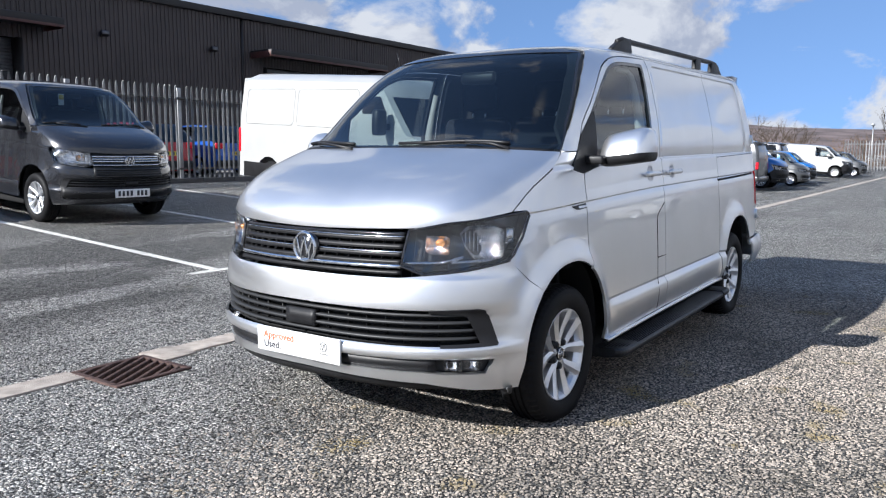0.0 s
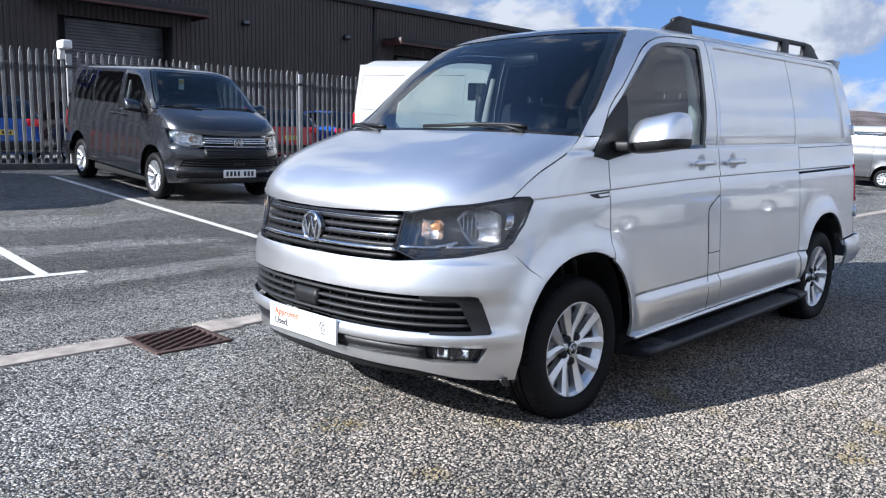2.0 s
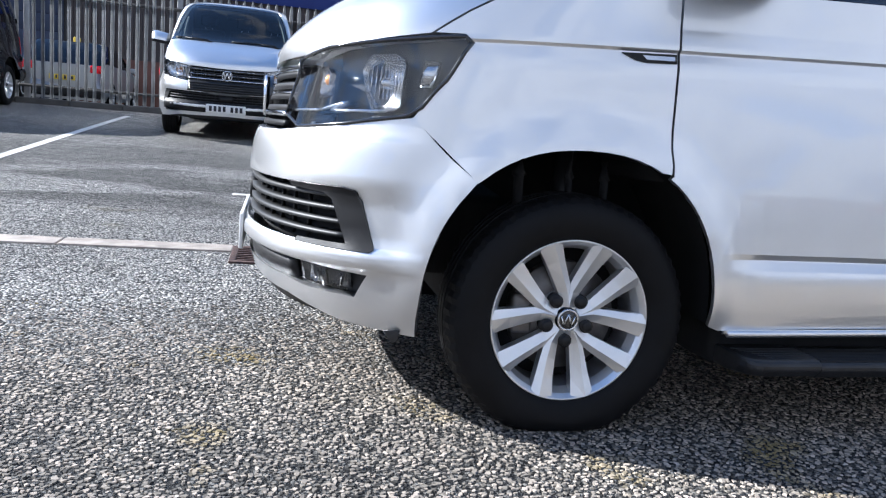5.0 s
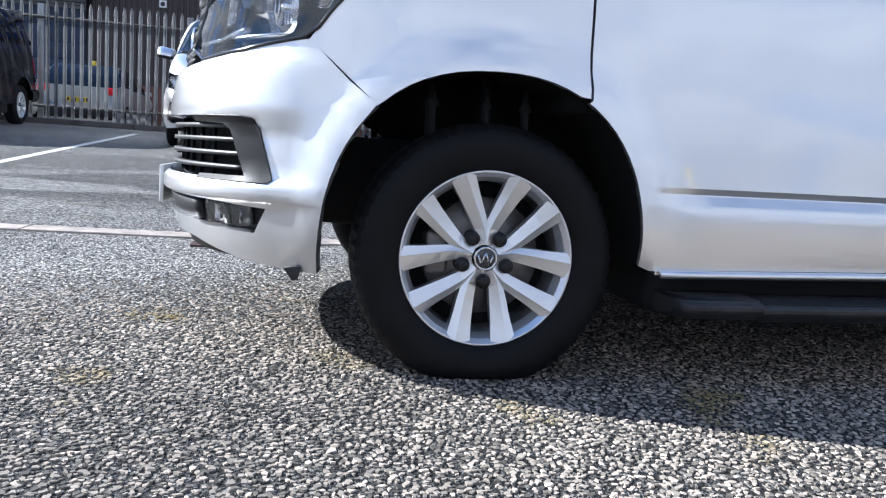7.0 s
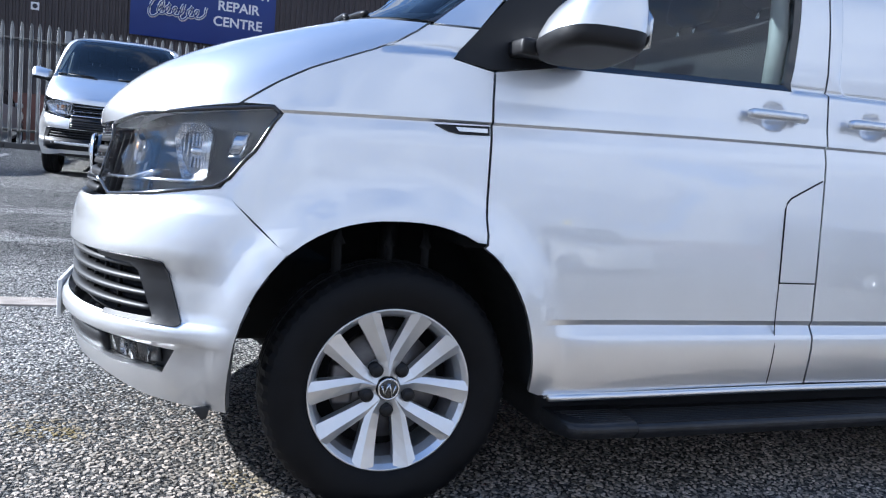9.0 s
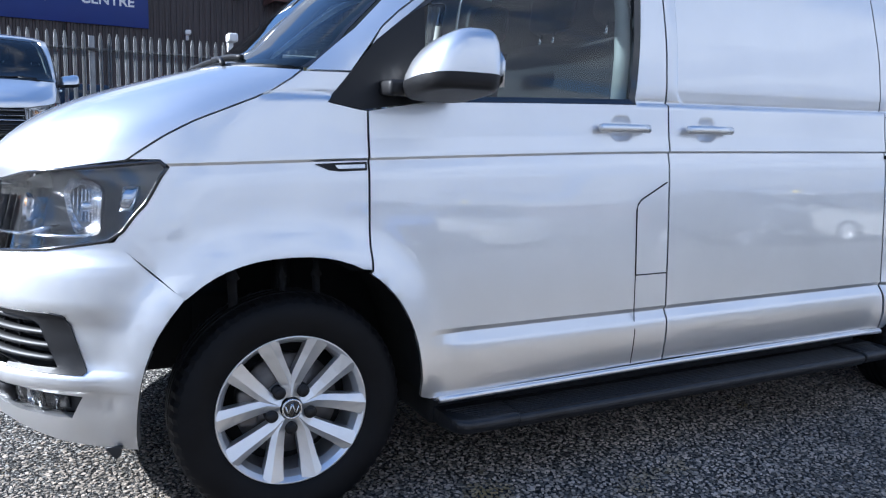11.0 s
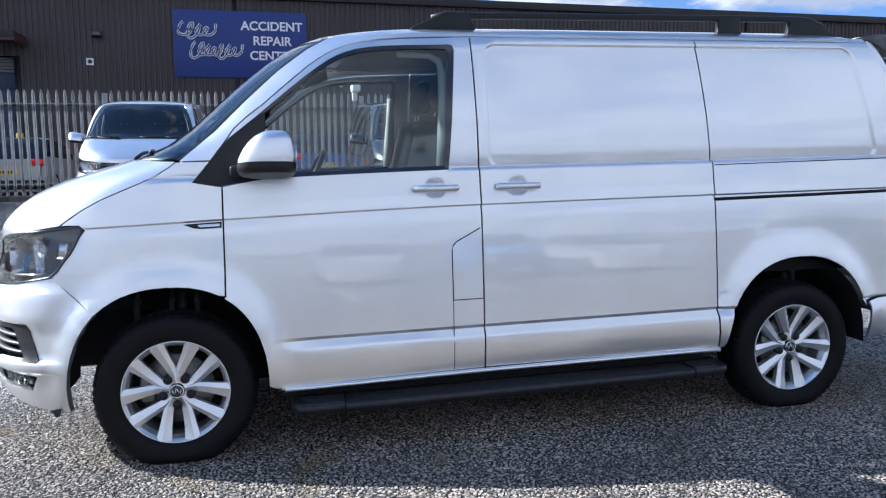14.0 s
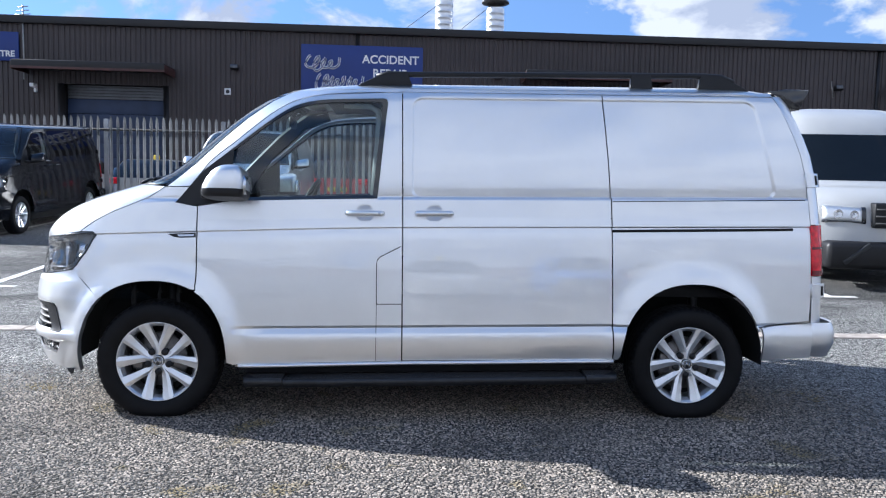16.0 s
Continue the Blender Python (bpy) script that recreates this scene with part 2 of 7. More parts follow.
def asphalt():
    """Open-textured asphalt: pale chippings in a dark binder, with worn and damp patches and gap shade put into the
    colour.
    """
    m = bpy.data.materials.new("chipped_asphalt")
    m.use_nodes = True
    n, l = m.node_tree.nodes, m.node_tree.links
    b = n["Principled BSDF"]
    co = n.new("ShaderNodeTexCoord")
    vo = n.new("ShaderNodeTexVoronoi"); vo.inputs["Scale"].default_value = 58
    vo.inputs["Randomness"].default_value = 1.0
    v2 = n.new("ShaderNodeTexVoronoi"); v2.feature = "DISTANCE_TO_EDGE"; v2.inputs["Scale"].default_value = 58
    wob = n.new("ShaderNodeTexNoise"); wob.inputs["Scale"].default_value = 160; wob.inputs["Detail"].default_value = 2
    wv = n.new("ShaderNodeMix"); wv.data_type = "RGBA"; wv.blend_type = "LINEAR_LIGHT"; wv.inputs["Factor"].default_value = 0.007
    l.new(co.outputs["Object"], wob.inputs["Vector"])
    l.new(co.outputs["Object"], wv.inputs["A"])
    l.new(wob.outputs["Color"], wv.inputs["B"])
    for q in (vo, v2):
        l.new(wv.outputs["Result"], q.inputs["Vector"])
    big = n.new("ShaderNodeTexNoise"); big.inputs["Scale"].default_value = 0.55; big.inputs["Detail"].default_value = 7
    big.inputs["Roughness"].default_value = 0.6
    l.new(co.outputs["Object"], big.inputs["Vector"])
    mid = n.new("ShaderNodeTexNoise"); mid.inputs["Scale"].default_value = 22; mid.inputs["Detail"].default_value = 4
    l.new(co.outputs["Object"], mid.inputs["Vector"])
    chip = n.new("ShaderNodeValToRGB")
    e = chip.color_ramp.elements
    e[0].position, e[0].color = 0.0, (0.31, 0.305, 0.29, 1)
    e[1].position, e[1].color = 1.0, (0.62, 0.59, 0.535, 1)
    e.new(0.25).color = (0.44, 0.43, 0.405, 1)
    e.new(0.72).color = (0.52, 0.505, 0.47, 1)
    sx = n.new("ShaderNodeSeparateColor")
    l.new(vo.outputs["Color"], sx.inputs[0])
    l.new(sx.outputs[0], chip.inputs[0])
    edge = n.new("ShaderNodeMapRange")
    edge.inputs[1].default_value, edge.inputs[2].default_value = 0.04, 0.18
    l.new(v2.outputs["Distance"], edge.inputs[0])
    bind = n.new("ShaderNodeMix"); bind.data_type = "RGBA"
    bind.inputs["A"].default_value = (0.014, 0.014, 0.015, 1)
    l.new(edge.outputs[0], bind.inputs["Factor"])
    l.new(chip.outputs[0], bind.inputs["B"])
    tone = n.new("ShaderNodeMapRange")
    tone.inputs[1].default_value, tone.inputs[2].default_value = 0.3, 0.7
    tone.inputs[3].default_value, tone.inputs[4].default_value = 0.92, 1.5
    l.new(big.outputs["Fac"], tone.inputs[0])
    tone2 = n.new("ShaderNodeMapRange")
    tone2.inputs[1].default_value, tone2.inputs[2].default_value = 0.3, 0.7
    tone2.inputs[3].default_value, tone2.inputs[4].default_value = 0.72, 1.28
    l.new(mid.outputs["Fac"], tone2.inputs[0])
    mul = n.new("ShaderNodeMath"); mul.operation = "MULTIPLY"
    l.new(tone.outputs[0], mul.inputs[0]); l.new(tone2.outputs[0], mul.inputs[1])
    # shade of deep gaps between groups of chippings, put into the colour
    pit = n.new("ShaderNodeTexNoise"); pit.inputs["Scale"].default_value = 48; pit.inputs["Detail"].default_value = 3
    l.new(co.outputs["Object"], pit.inputs["Vector"])
    pr = n.new("ShaderNodeMapRange")
    pr.inputs[1].default_value, pr.inputs[2].default_value = 0.385, 0.475
    pr.inputs[3].default_value, pr.inputs[4].default_value = 0.15, 1.18
    l.new(pit.outputs["Fac"], pr.inputs[0])
    mul2 = n.new("ShaderNodeMath"); mul2.operation = "MULTIPLY"
    l.new(mul.outputs[0], mul2.inputs[0]); l.new(pr.outputs[0], mul2.inputs[1])
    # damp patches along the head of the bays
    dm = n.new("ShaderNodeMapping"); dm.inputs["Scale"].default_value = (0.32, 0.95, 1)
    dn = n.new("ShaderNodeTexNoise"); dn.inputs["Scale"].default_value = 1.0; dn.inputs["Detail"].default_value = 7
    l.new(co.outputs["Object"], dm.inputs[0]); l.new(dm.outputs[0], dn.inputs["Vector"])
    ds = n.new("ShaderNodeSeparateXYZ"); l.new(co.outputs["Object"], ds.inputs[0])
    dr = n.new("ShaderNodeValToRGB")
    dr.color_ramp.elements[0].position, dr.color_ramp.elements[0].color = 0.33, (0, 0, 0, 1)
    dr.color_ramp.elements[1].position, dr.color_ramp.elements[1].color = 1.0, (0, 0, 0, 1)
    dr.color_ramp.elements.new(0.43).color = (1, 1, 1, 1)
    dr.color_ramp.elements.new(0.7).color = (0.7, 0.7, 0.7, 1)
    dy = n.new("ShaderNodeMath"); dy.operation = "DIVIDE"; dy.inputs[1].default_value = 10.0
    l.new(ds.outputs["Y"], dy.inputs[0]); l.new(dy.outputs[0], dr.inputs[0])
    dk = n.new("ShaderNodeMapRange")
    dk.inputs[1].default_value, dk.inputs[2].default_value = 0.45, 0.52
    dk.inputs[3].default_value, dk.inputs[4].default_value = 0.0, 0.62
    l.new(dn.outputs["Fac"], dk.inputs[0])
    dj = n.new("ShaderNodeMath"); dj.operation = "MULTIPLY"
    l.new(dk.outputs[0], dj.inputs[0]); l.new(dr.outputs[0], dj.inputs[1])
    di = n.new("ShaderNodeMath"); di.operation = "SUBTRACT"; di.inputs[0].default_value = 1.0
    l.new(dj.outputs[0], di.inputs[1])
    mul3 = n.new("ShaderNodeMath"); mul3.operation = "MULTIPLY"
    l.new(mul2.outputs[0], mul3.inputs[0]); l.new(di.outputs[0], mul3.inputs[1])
    hs = n.new("ShaderNodeHueSaturation")
    l.new(mul3.outputs[0], hs.inputs["Value"])
    l.new(bind.outputs["Result"], hs.inputs["Color"])
    moss = n.new("ShaderNodeTexNoise"); moss.inputs["Scale"].default_value = 1.7; moss.inputs["Detail"].default_value = 8
    off = n.new("ShaderNodeVectorMath"); off.operation = "ADD"; off.inputs[1].default_value = (11.3, 4.1, 2.0)
    l.new(co.outputs["Object"], off.inputs[0]); l.new(off.outputs[0], moss.inputs["Vector"])
    mr = n.new("ShaderNodeMapRange"); mr.inputs[1].default_value, mr.inputs[2].default_value = 0.67, 0.76
    mr.inputs[4].default_value = 0.4
    l.new(moss.outputs["Fac"], mr.inputs[0])
    mm = n.new("ShaderNodeMix"); mm.data_type = "RGBA"; mm.inputs["B"].default_value = (0.16, 0.14, 0.045, 1)
    l.new(mr.outputs[0], mm.inputs["Factor"]); l.new(hs.outputs[0], mm.inputs["A"])
    # dark binder plus the shade of gaps between the proud chippings, put into the colour where the van stands
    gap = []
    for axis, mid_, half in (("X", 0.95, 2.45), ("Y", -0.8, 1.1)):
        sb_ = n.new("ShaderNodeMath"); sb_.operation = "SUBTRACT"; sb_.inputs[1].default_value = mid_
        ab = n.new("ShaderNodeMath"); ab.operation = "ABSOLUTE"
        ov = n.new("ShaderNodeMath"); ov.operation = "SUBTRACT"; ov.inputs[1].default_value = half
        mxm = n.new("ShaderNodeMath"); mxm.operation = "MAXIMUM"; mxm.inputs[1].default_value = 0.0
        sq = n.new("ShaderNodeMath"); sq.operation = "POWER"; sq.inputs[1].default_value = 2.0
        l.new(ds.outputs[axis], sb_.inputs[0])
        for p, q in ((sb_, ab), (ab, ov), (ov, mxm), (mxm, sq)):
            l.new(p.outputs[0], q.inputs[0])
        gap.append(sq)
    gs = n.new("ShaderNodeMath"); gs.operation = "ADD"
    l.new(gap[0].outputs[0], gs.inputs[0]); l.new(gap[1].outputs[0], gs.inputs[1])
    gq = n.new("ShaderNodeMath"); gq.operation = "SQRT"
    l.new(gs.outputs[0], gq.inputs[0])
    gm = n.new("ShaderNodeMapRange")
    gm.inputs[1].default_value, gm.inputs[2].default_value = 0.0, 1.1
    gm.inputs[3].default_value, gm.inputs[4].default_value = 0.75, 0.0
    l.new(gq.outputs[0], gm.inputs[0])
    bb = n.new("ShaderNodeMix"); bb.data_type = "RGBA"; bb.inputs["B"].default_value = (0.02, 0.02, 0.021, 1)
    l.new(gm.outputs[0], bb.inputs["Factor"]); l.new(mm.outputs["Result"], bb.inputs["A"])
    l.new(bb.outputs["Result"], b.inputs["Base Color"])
    b.inputs["Roughness"].default_value = 0.75
    b.inputs["Specular IOR Level"].default_value = 0.3
    hm = n.new("ShaderNodeMath"); hm.operation = "MULTIPLY"
    l.new(edge.outputs[0], hm.inputs[0]); l.new(sx.outputs[1], hm.inputs[1])
    ha = n.new("ShaderNodeMath"); ha.operation = "ADD"
    dome = n.new("ShaderNodeMapRange")
    dome.inputs[1].default_value, dome.inputs[2].default_value = 0.0, 0.75
    dome.inputs[3].default_value, dome.inputs[4].default_value = 1.6, 0.0
    l.new(vo.outputs["Distance"], dome.inputs[0])
    l.new(hm.outputs[0], ha.inputs[0]); l.new(dome.outputs[0], ha.inputs[1])
    bp = n.new("ShaderNodeBump"); bp.inputs["Strength"].default_value = 1.0; bp.inputs["Distance"].default_value = 0.012
    l.new(ha.outputs[0], bp.inputs["Height"])
    l.new(bp.outputs[0], b.inputs["Normal"])
    return m


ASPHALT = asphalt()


# ---- building helpers ----
def part(name, bm, material, parent=None, label="", smooth=True, slots=()):
    """Links a bmesh as one mesh object under a thing or a part."""
    me = bpy.data.meshes.new(name)
    bm.to_mesh(me)
    bm.free()
    for m in (material, *slots):
        me.materials.append(m)
    if smooth:
        me.polygons.foreach_set("use_smooth", [True] * len(me.polygons))
    ob = new(name, me)
    ob.parent = parent
    if label:
        ob["label"] = label
    return ob


def share(name, me, parent, m, label=""):
    ob = new(name, me)
    ob.parent = parent
    ob.matrix_basis = m
    if label:
        ob["label"] = label
    return ob


def thing(name, label, category, group="", kind="", at=None):
    ob = tagged(new(name), label, category, group, kind)
    if at:
        ob.matrix_basis = at
    return ob


def box(bm, x0, x1, y0, y1, z0, z1, bevel=0.0, m=None):
    vs = bmesh.ops.create_cube(bm, size=1)["verts"]
    t = Matrix.Translation(((x0 + x1) / 2, (y0 + y1) / 2, (z0 + z1) / 2)) @ Matrix.Diagonal((x1 - x0, y1 - y0, z1 - z0, 1))
    bmesh.ops.transform(bm, matrix=(m @ t) if m else t, verts=vs)
    if bevel:
        es = {e for v in vs for e in v.link_edges}
        bmesh.ops.bevel(bm, geom=list(es), offset=bevel, segments=2, profile=0.5, affect="EDGES")
    return bm


def lathe(bm, prof, axis, seg=48, closed=False):
    """Turns (radius, height) pairs round the local axis given as a matrix; height runs along its z."""
    rings = []
    for k in range(seg):
        a = 2 * math.pi * k / seg
        rings.append([bm.verts.new(axis @ Vector((r * math.cos(a), r * math.sin(a), h))) for r, h in prof])
    for k in range(seg):
        p, q = rings[k], rings[(k + 1) % seg]
        for i in range(len(prof) - 1 + (1 if closed else 0)):
            j = (i + 1) % len(prof)
            try:
                bm.faces.new((p[i], q[i], q[j], p[j]))
            except ValueError:
                pass
    return bm


def tube(bm, pts, r, seg=10, flat=1.0):
    """A round bar along points."""
    pts = [Vector(p) for p in pts]
    rings = []
    for i, p in enumerate(pts):
        d = (pts[min(i + 1, len(pts) - 1)] - pts[max(i - 1, 0)]).normalized()
        s = d.cross(Vector((0, 0, 1)) if abs(d.z) < 0.95 else Vector((1, 0, 0))).normalized()
        u = s.cross(d)
        rr = r[i] if isinstance(r, (list, tuple)) else r
        rings.append([bm.verts.new(p + s * rr * math.cos(2 * math.pi * k / seg) + u * rr * flat * math.sin(2 * math.pi * k / seg)) for k in range(seg)])
    for a, b in zip(rings, rings[1:]):
        for k in range(seg):
            bm.faces.new((a[k], a[(k + 1) % seg], b[(k + 1) % seg], b[k]))
    bm.faces.new(rings[0][::-1])
    bm.faces.new(rings[-1])
    return bm


def prism(bm, outline, depth, m=None, bevel=0.0):
    """An outline of (x, z) pairs pushed along y by depth."""
    a = [bm.verts.new((x, 0, z)) for x, z in outline]
    b = [bm.verts.new((x, depth, z)) for x, z in outline]
    fs = [bm.faces.new(a), bm.faces.new(b[::-1])]
    for i in range(len(a)):
        j = (i + 1) % len(a)
        fs.append(bm.faces.new((a[j], a[i], b[i], b[j])))
    bmesh.ops.recalc_face_normals(bm, faces=fs)
    if bevel:
        es = {e for f in fs[:2] for e in f.edges}
        bmesh.ops.bevel(bm, geom=list(es), offset=bevel, segments=2, profile=0.5, affect="EDGES")
    if m:
        bmesh.ops.transform(bm, matrix=m, verts=[v for v in bm.verts if v.is_valid])
    return bm


def curve(*pts):
    """A smooth curve through (x, y) pairs that does not overshoot."""
    xs, ys = np.array([p[0] for p in pts], float), np.array([p[1] for p in pts], float)
    h, d = np.diff(xs), np.diff(ys) / np.diff(xs)
    m = np.zeros(len(xs))
    m[0], m[-1] = d[0], d[-1]
    for i in range(1, len(xs) - 1):
        if d[i - 1] * d[i] > 0:
            w1, w2 = 2 * h[i] + h[i - 1], h[i] + 2 * h[i - 1]
            m[i] = (w1 + w2) / (w1 / d[i - 1] + w2 / d[i])

    def f(x):
        if x <= xs[0]:
            return float(ys[0])
        if x >= xs[-1]:
            return float(ys[-1])
        i = int(np.searchsorted(xs, x) - 1)
        t = (x - xs[i]) / h[i]
        return float((2 * t**3 - 3 * t**2 + 1) * ys[i] + (t**3 - 2 * t**2 + t) * h[i] * m[i] + (-2 * t**3 + 3 * t**2) * ys[i + 1] + (t**3 - t**2) * h[i] * m[i + 1])

    return f


def soften(f, lo, s, hi=9.0):
    """The same curve with its small kinks evened out above lo and below hi."""
    def g(x):
        w = s * min(1.0, max(0.0, (x - lo) / 0.06), max(0.0, (hi - x) / 0.1))
        return (f(x - 2 * w) + 4 * f(x - w) + 6 * f(x) + 4 * f(x + w) + f(x + 2 * w)) / 16 if w else f(x)
    return g


def arc(cx, cz, r, a0, a1, n=14, rz=None, p=2.0):
    """Points round an arch; p above 2 squares its shoulders."""
    out = []
    for k in range(n + 1):
        a = radians(a0 + (a1 - a0) * k / n)
        c, s = math.cos(a), math.sin(a)
        out.append((cx + r * math.copysign(abs(c) ** (2 / p), c), cz + (rz or r) * math.copysign(abs(s) ** (2 / p), s)))
    return out


DISH_MAIN = ((-1, 0.45), (-0.62, 1), (0.5, 1), (1, 0.8), (1, -0.8), (0.72, -1), (-0.35, -1), (-0.72, -0.35))
DISH_SMALL = ((-1, 0.9), (0.7, 1), (1, 0.75), (1, -0.9), (-0.6, -1), (-1, -0.7))


def bowl(bm, m, w, h, d, shape=DISH_SMALL):
    """A reflector: a faceted dish of the given outline, open towards z."""
    rim = []
    for (ax_, ay), (bx, by) in zip(shape, shape[1:] + shape[:1]):
        rim += [(ax_ + (bx - ax_) * k / 5, ay + (by - ay) * k / 5) for k in (0.5, 1.5, 2.5, 3.5, 4.5)]
    rows = []
    for k, z in ((1.0, 0.0), (0.93, -0.35), (0.75, -0.75), (0.4, -0.97), (0.02, -1.0)):
        rows.append([bm.verts.new(m @ Vector((w / 2 * k * p, h / 2 * k * q, z * d))) for p, q in rim])
    for a, b in zip(rows, rows[1:]):
        for j in range(len(rim)):
            bm.faces.new((a[j], a[(j + 1) % len(rim)], b[(j + 1) % len(rim)], b[j]))
    return bm


def lettering(name, words, size, m, material, parent, spacing=1.0, align="LEFT", depth=0.002, bold=0.0):
    cu = bpy.data.curves.new(name, "FONT")
    cu.body, cu.size, cu.align_x, cu.space_character, cu.extrude = words, size, align, spacing, depth
    cu.offset = bold
    cu.materials.append(material)
    ob = new(name, cu)
    ob.parent = parent
    ob.matrix_basis = m
    return ob


# ---- the van's shell: one smooth form, from which every panel is cut ----
YC, RAKE = 0.952, 0.016
GROUND = 0.028  # the loaded tyres stand this much above the zero of the van's heights
X0 = curve((0.25, -0.79), (0.33, -0.845), (0.40, -0.866), (0.47, -0.876), (0.52, -0.870), (0.65, -0.866), (0.74, -0.856), (0.80, -0.838), (0.86, -0.825), (0.97, -0.80),
           (1.0, -0.803), (1.03, -0.797), (1.06, -0.775), (1.12, -0.715), (1.178, -0.63), (1.23, -0.515), (1.266, -0.40), (1.304, -0.27), (1.332, -0.165), (1.4, -0.025), (1.5, 0.097), (1.6, 0.207), (1.7, 0.325),
           (1.8, 0.455), (1.85, 0.545), (1.88, 0.62), (1.90, 0.72), (1.92, 0.95), (1.932, 1.3))
XS = curve((0.25, -0.15), (0.9, -0.15), (1.0, -0.10), (1.1, 0.02), (1.2, 0.16), (1.29, 0.30), (1.5, 0.495), (1.7, 0.75), (1.85, 1.1), (1.9, 1.35), (1.932, 1.8))
YO = curve((0.25, 0.044), (0.33, 0.037), (0.42, 0.033), (0.5, 0.0325), (0.6, 0.0345), (0.7, 0.0385), (0.83, 0.0455), (0.97, 0.0545), (1.06, 0.0625), (1.2, 0.082), (1.29, 0.095), (1.43, 0.108), (1.6, 0.142),
           (1.75, 0.18), (1.82, 0.205), (1.855, 0.23), (1.88, 0.275), (1.9, 0.34), (1.915, 0.43), (1.925, 0.58), (1.930, 0.8), (1.932, 0.951))
NN = curve((0.25, 2.5), (0.97, 2.5), (1.1, 3.1), (1.29, 3.35), (1.5, 3.2), (1.85, 3.1), (1.932, 2.6))
XT = curve((0.25, 3.70), (0.546, 3.707), (1.092, 3.692), (1.419, 3.656), (1.771, 3.535), (1.86, 3.49))
X0, XS, NN, YO = soften(X0, 1.0, 0.013), soften(XS, 0.92, 0.03), soften(NN, 0.9, 0.04), soften(YO, 0.5, 0.03, 1.7)
SH = curve((-0.333, -0.02), (0.216, -0.004), (1.337, 0.019), (2.52, 0.023), (3.59, 0.025))
STEPS = [(0.30, 0.0), (0.34, -0.004), (0.40, -0.010), (0.45, -0.013), (0.478, -0.012), (0.490, -0.009), (0.518, 0.007), (0.521, 0.008), (0.537, -0.001), (0.56, 0.0), (0.9, 0.0), (1.02, 0.0), (1.054, 0.006),
         (1.057, 0.006), (1.065, -0.003), (1.075, -0.003), (1.12, 0.0), (1.231, -0.004), (1.241, 0.013), (1.25, 0.008), (1.30, 0.0)]
SX_, SV_ = [a for a, _ in STEPS], [b for _, b in STEPS]
CREASES = (0.518, 0.521, 0.537, 1.054, 1.057, 1.065)
VLINES = (0.45, 0.478, 0.490, *CREASES, 1.02, 1.075, 1.231, 1.241, 1.25)


def sm(e0, e1, x):
    t = min(1, max(0, (x - e0) / (e1 - e0)))
    return t * t * (3 - 2 * t)


def theta(v, x=None, y=None):
    if x is not None:
        return math.acos(min(1, max(0, (XS(v) - x) / (XS(v) - X0(v))) ** (NN(v) / 2)))
    return math.asin(min(1, (abs(YC - y) / (YC - YO(v))) ** (NN(v) / 2)))


def wrap(th, v, off=0.0):
    """A point of the front, by its turn round the nose and its height."""
    n, xs = NN(v), XS(v)
    if v < 0.83:
        xa = xs - (xs - X0(v)) * max(math.cos(th), 0) ** (2 / n)
        off += (0.016 * sm(0.44, 0.458, v) * (1 - sm(0.488, 0.512, v)) + 0.012 * sm(0.64, 0.66, v) * (1 - sm(0.775, 0.805, v))) * (1 - sm(-0.56, -0.40, xa))
    a, w = xs - X0(v) + off, YC - YO(v) + off
    x = xs - a * max(math.cos(th), 0) ** (2 / n)
    y = YC - math.copysign(w * abs(math.sin(th)) ** (2 / n) + flare(x, v), th) if th else YC
    return Vector((x, y, v + RAKE * x))


def halfwidth(x, v):
    xs, w = XS(v), YC - YO(v)
    if x < xs:
        w *= max(0.0, 1 - ((xs - x) / (xs - X0(v))) ** NN(v)) ** (1 / NN(v))
    if x > 2.6:
        w -= 0.022 * ((x - 2.6) / 1.1) ** 2
    return w


ARCHES = ((-0.018, 0.335, 0.404, 0.457), (3.0, 0.287, 0.415, 0.476))


def flare(x, v):
    d = 0.0
    for cx, cz, r, rz in ARCHES:
        q = (abs(x - cx) ** 2.3 + abs((v - cz) * r / rz) ** 2.3) ** (1 / 2.3)
        d += 0.027 * (1 - sm(r + 0.020, r + 0.080, q)) * sm(0.25, 0.42, v)
    return d


def lifted(x, v):
    k = 1.0 - abs(v - 1.06) / (0.3 if v < 1.06 else 0.35)
    return v + SH(x) * max(0.0, k)


DISHES = ((1.134, 1.146), (1.52, 1.143))
DISH_LINES = (-0.054, -0.047, -0.04, -0.033, -0.026, 0.026, 0.033, 0.04, 0.047, 0.054)


# the shut line between bonnet and wing, from the windscreen down to the lamp
SHUT = ((0.037, 1.300), (0.007, 1.277), (-0.042, 1.246), (-0.104, 1.217), (-0.183, 1.185), (-0.258, 1.154), (-0.33, 1.115), (-0.38, 1.082))


# the shut line over the front door, and the edge of its window
SHUT_V = curve((0.238, 1.386), (0.274, 1.437), (0.399, 1.540), (0.535, 1.656), (0.66, 1.751), (0.774, 1.801), (0.919, 1.826), (1.329, 1.844))
SHUT_Q = (0.274, 0.33, 0.40, 0.47, 0.535, 0.60, 0.66, 0.715, 0.774, 0.84, 0.919, 1.05, 1.2)
PANE_V = curve((0.255, 1.400), (0.366, 1.487), (0.496, 1.594), (0.635, 1.701), (0.719, 1.752), (0.805, 1.781), (0.92, 1.796), (1.256, 1.806))
PANE_Q = (0.31, 0.366, 0.43, 0.496, 0.565, 0.635, 0.68, 0.719, 0.76, 0.805, 0.86, 0.92, 1.0, 1.1, 1.2)


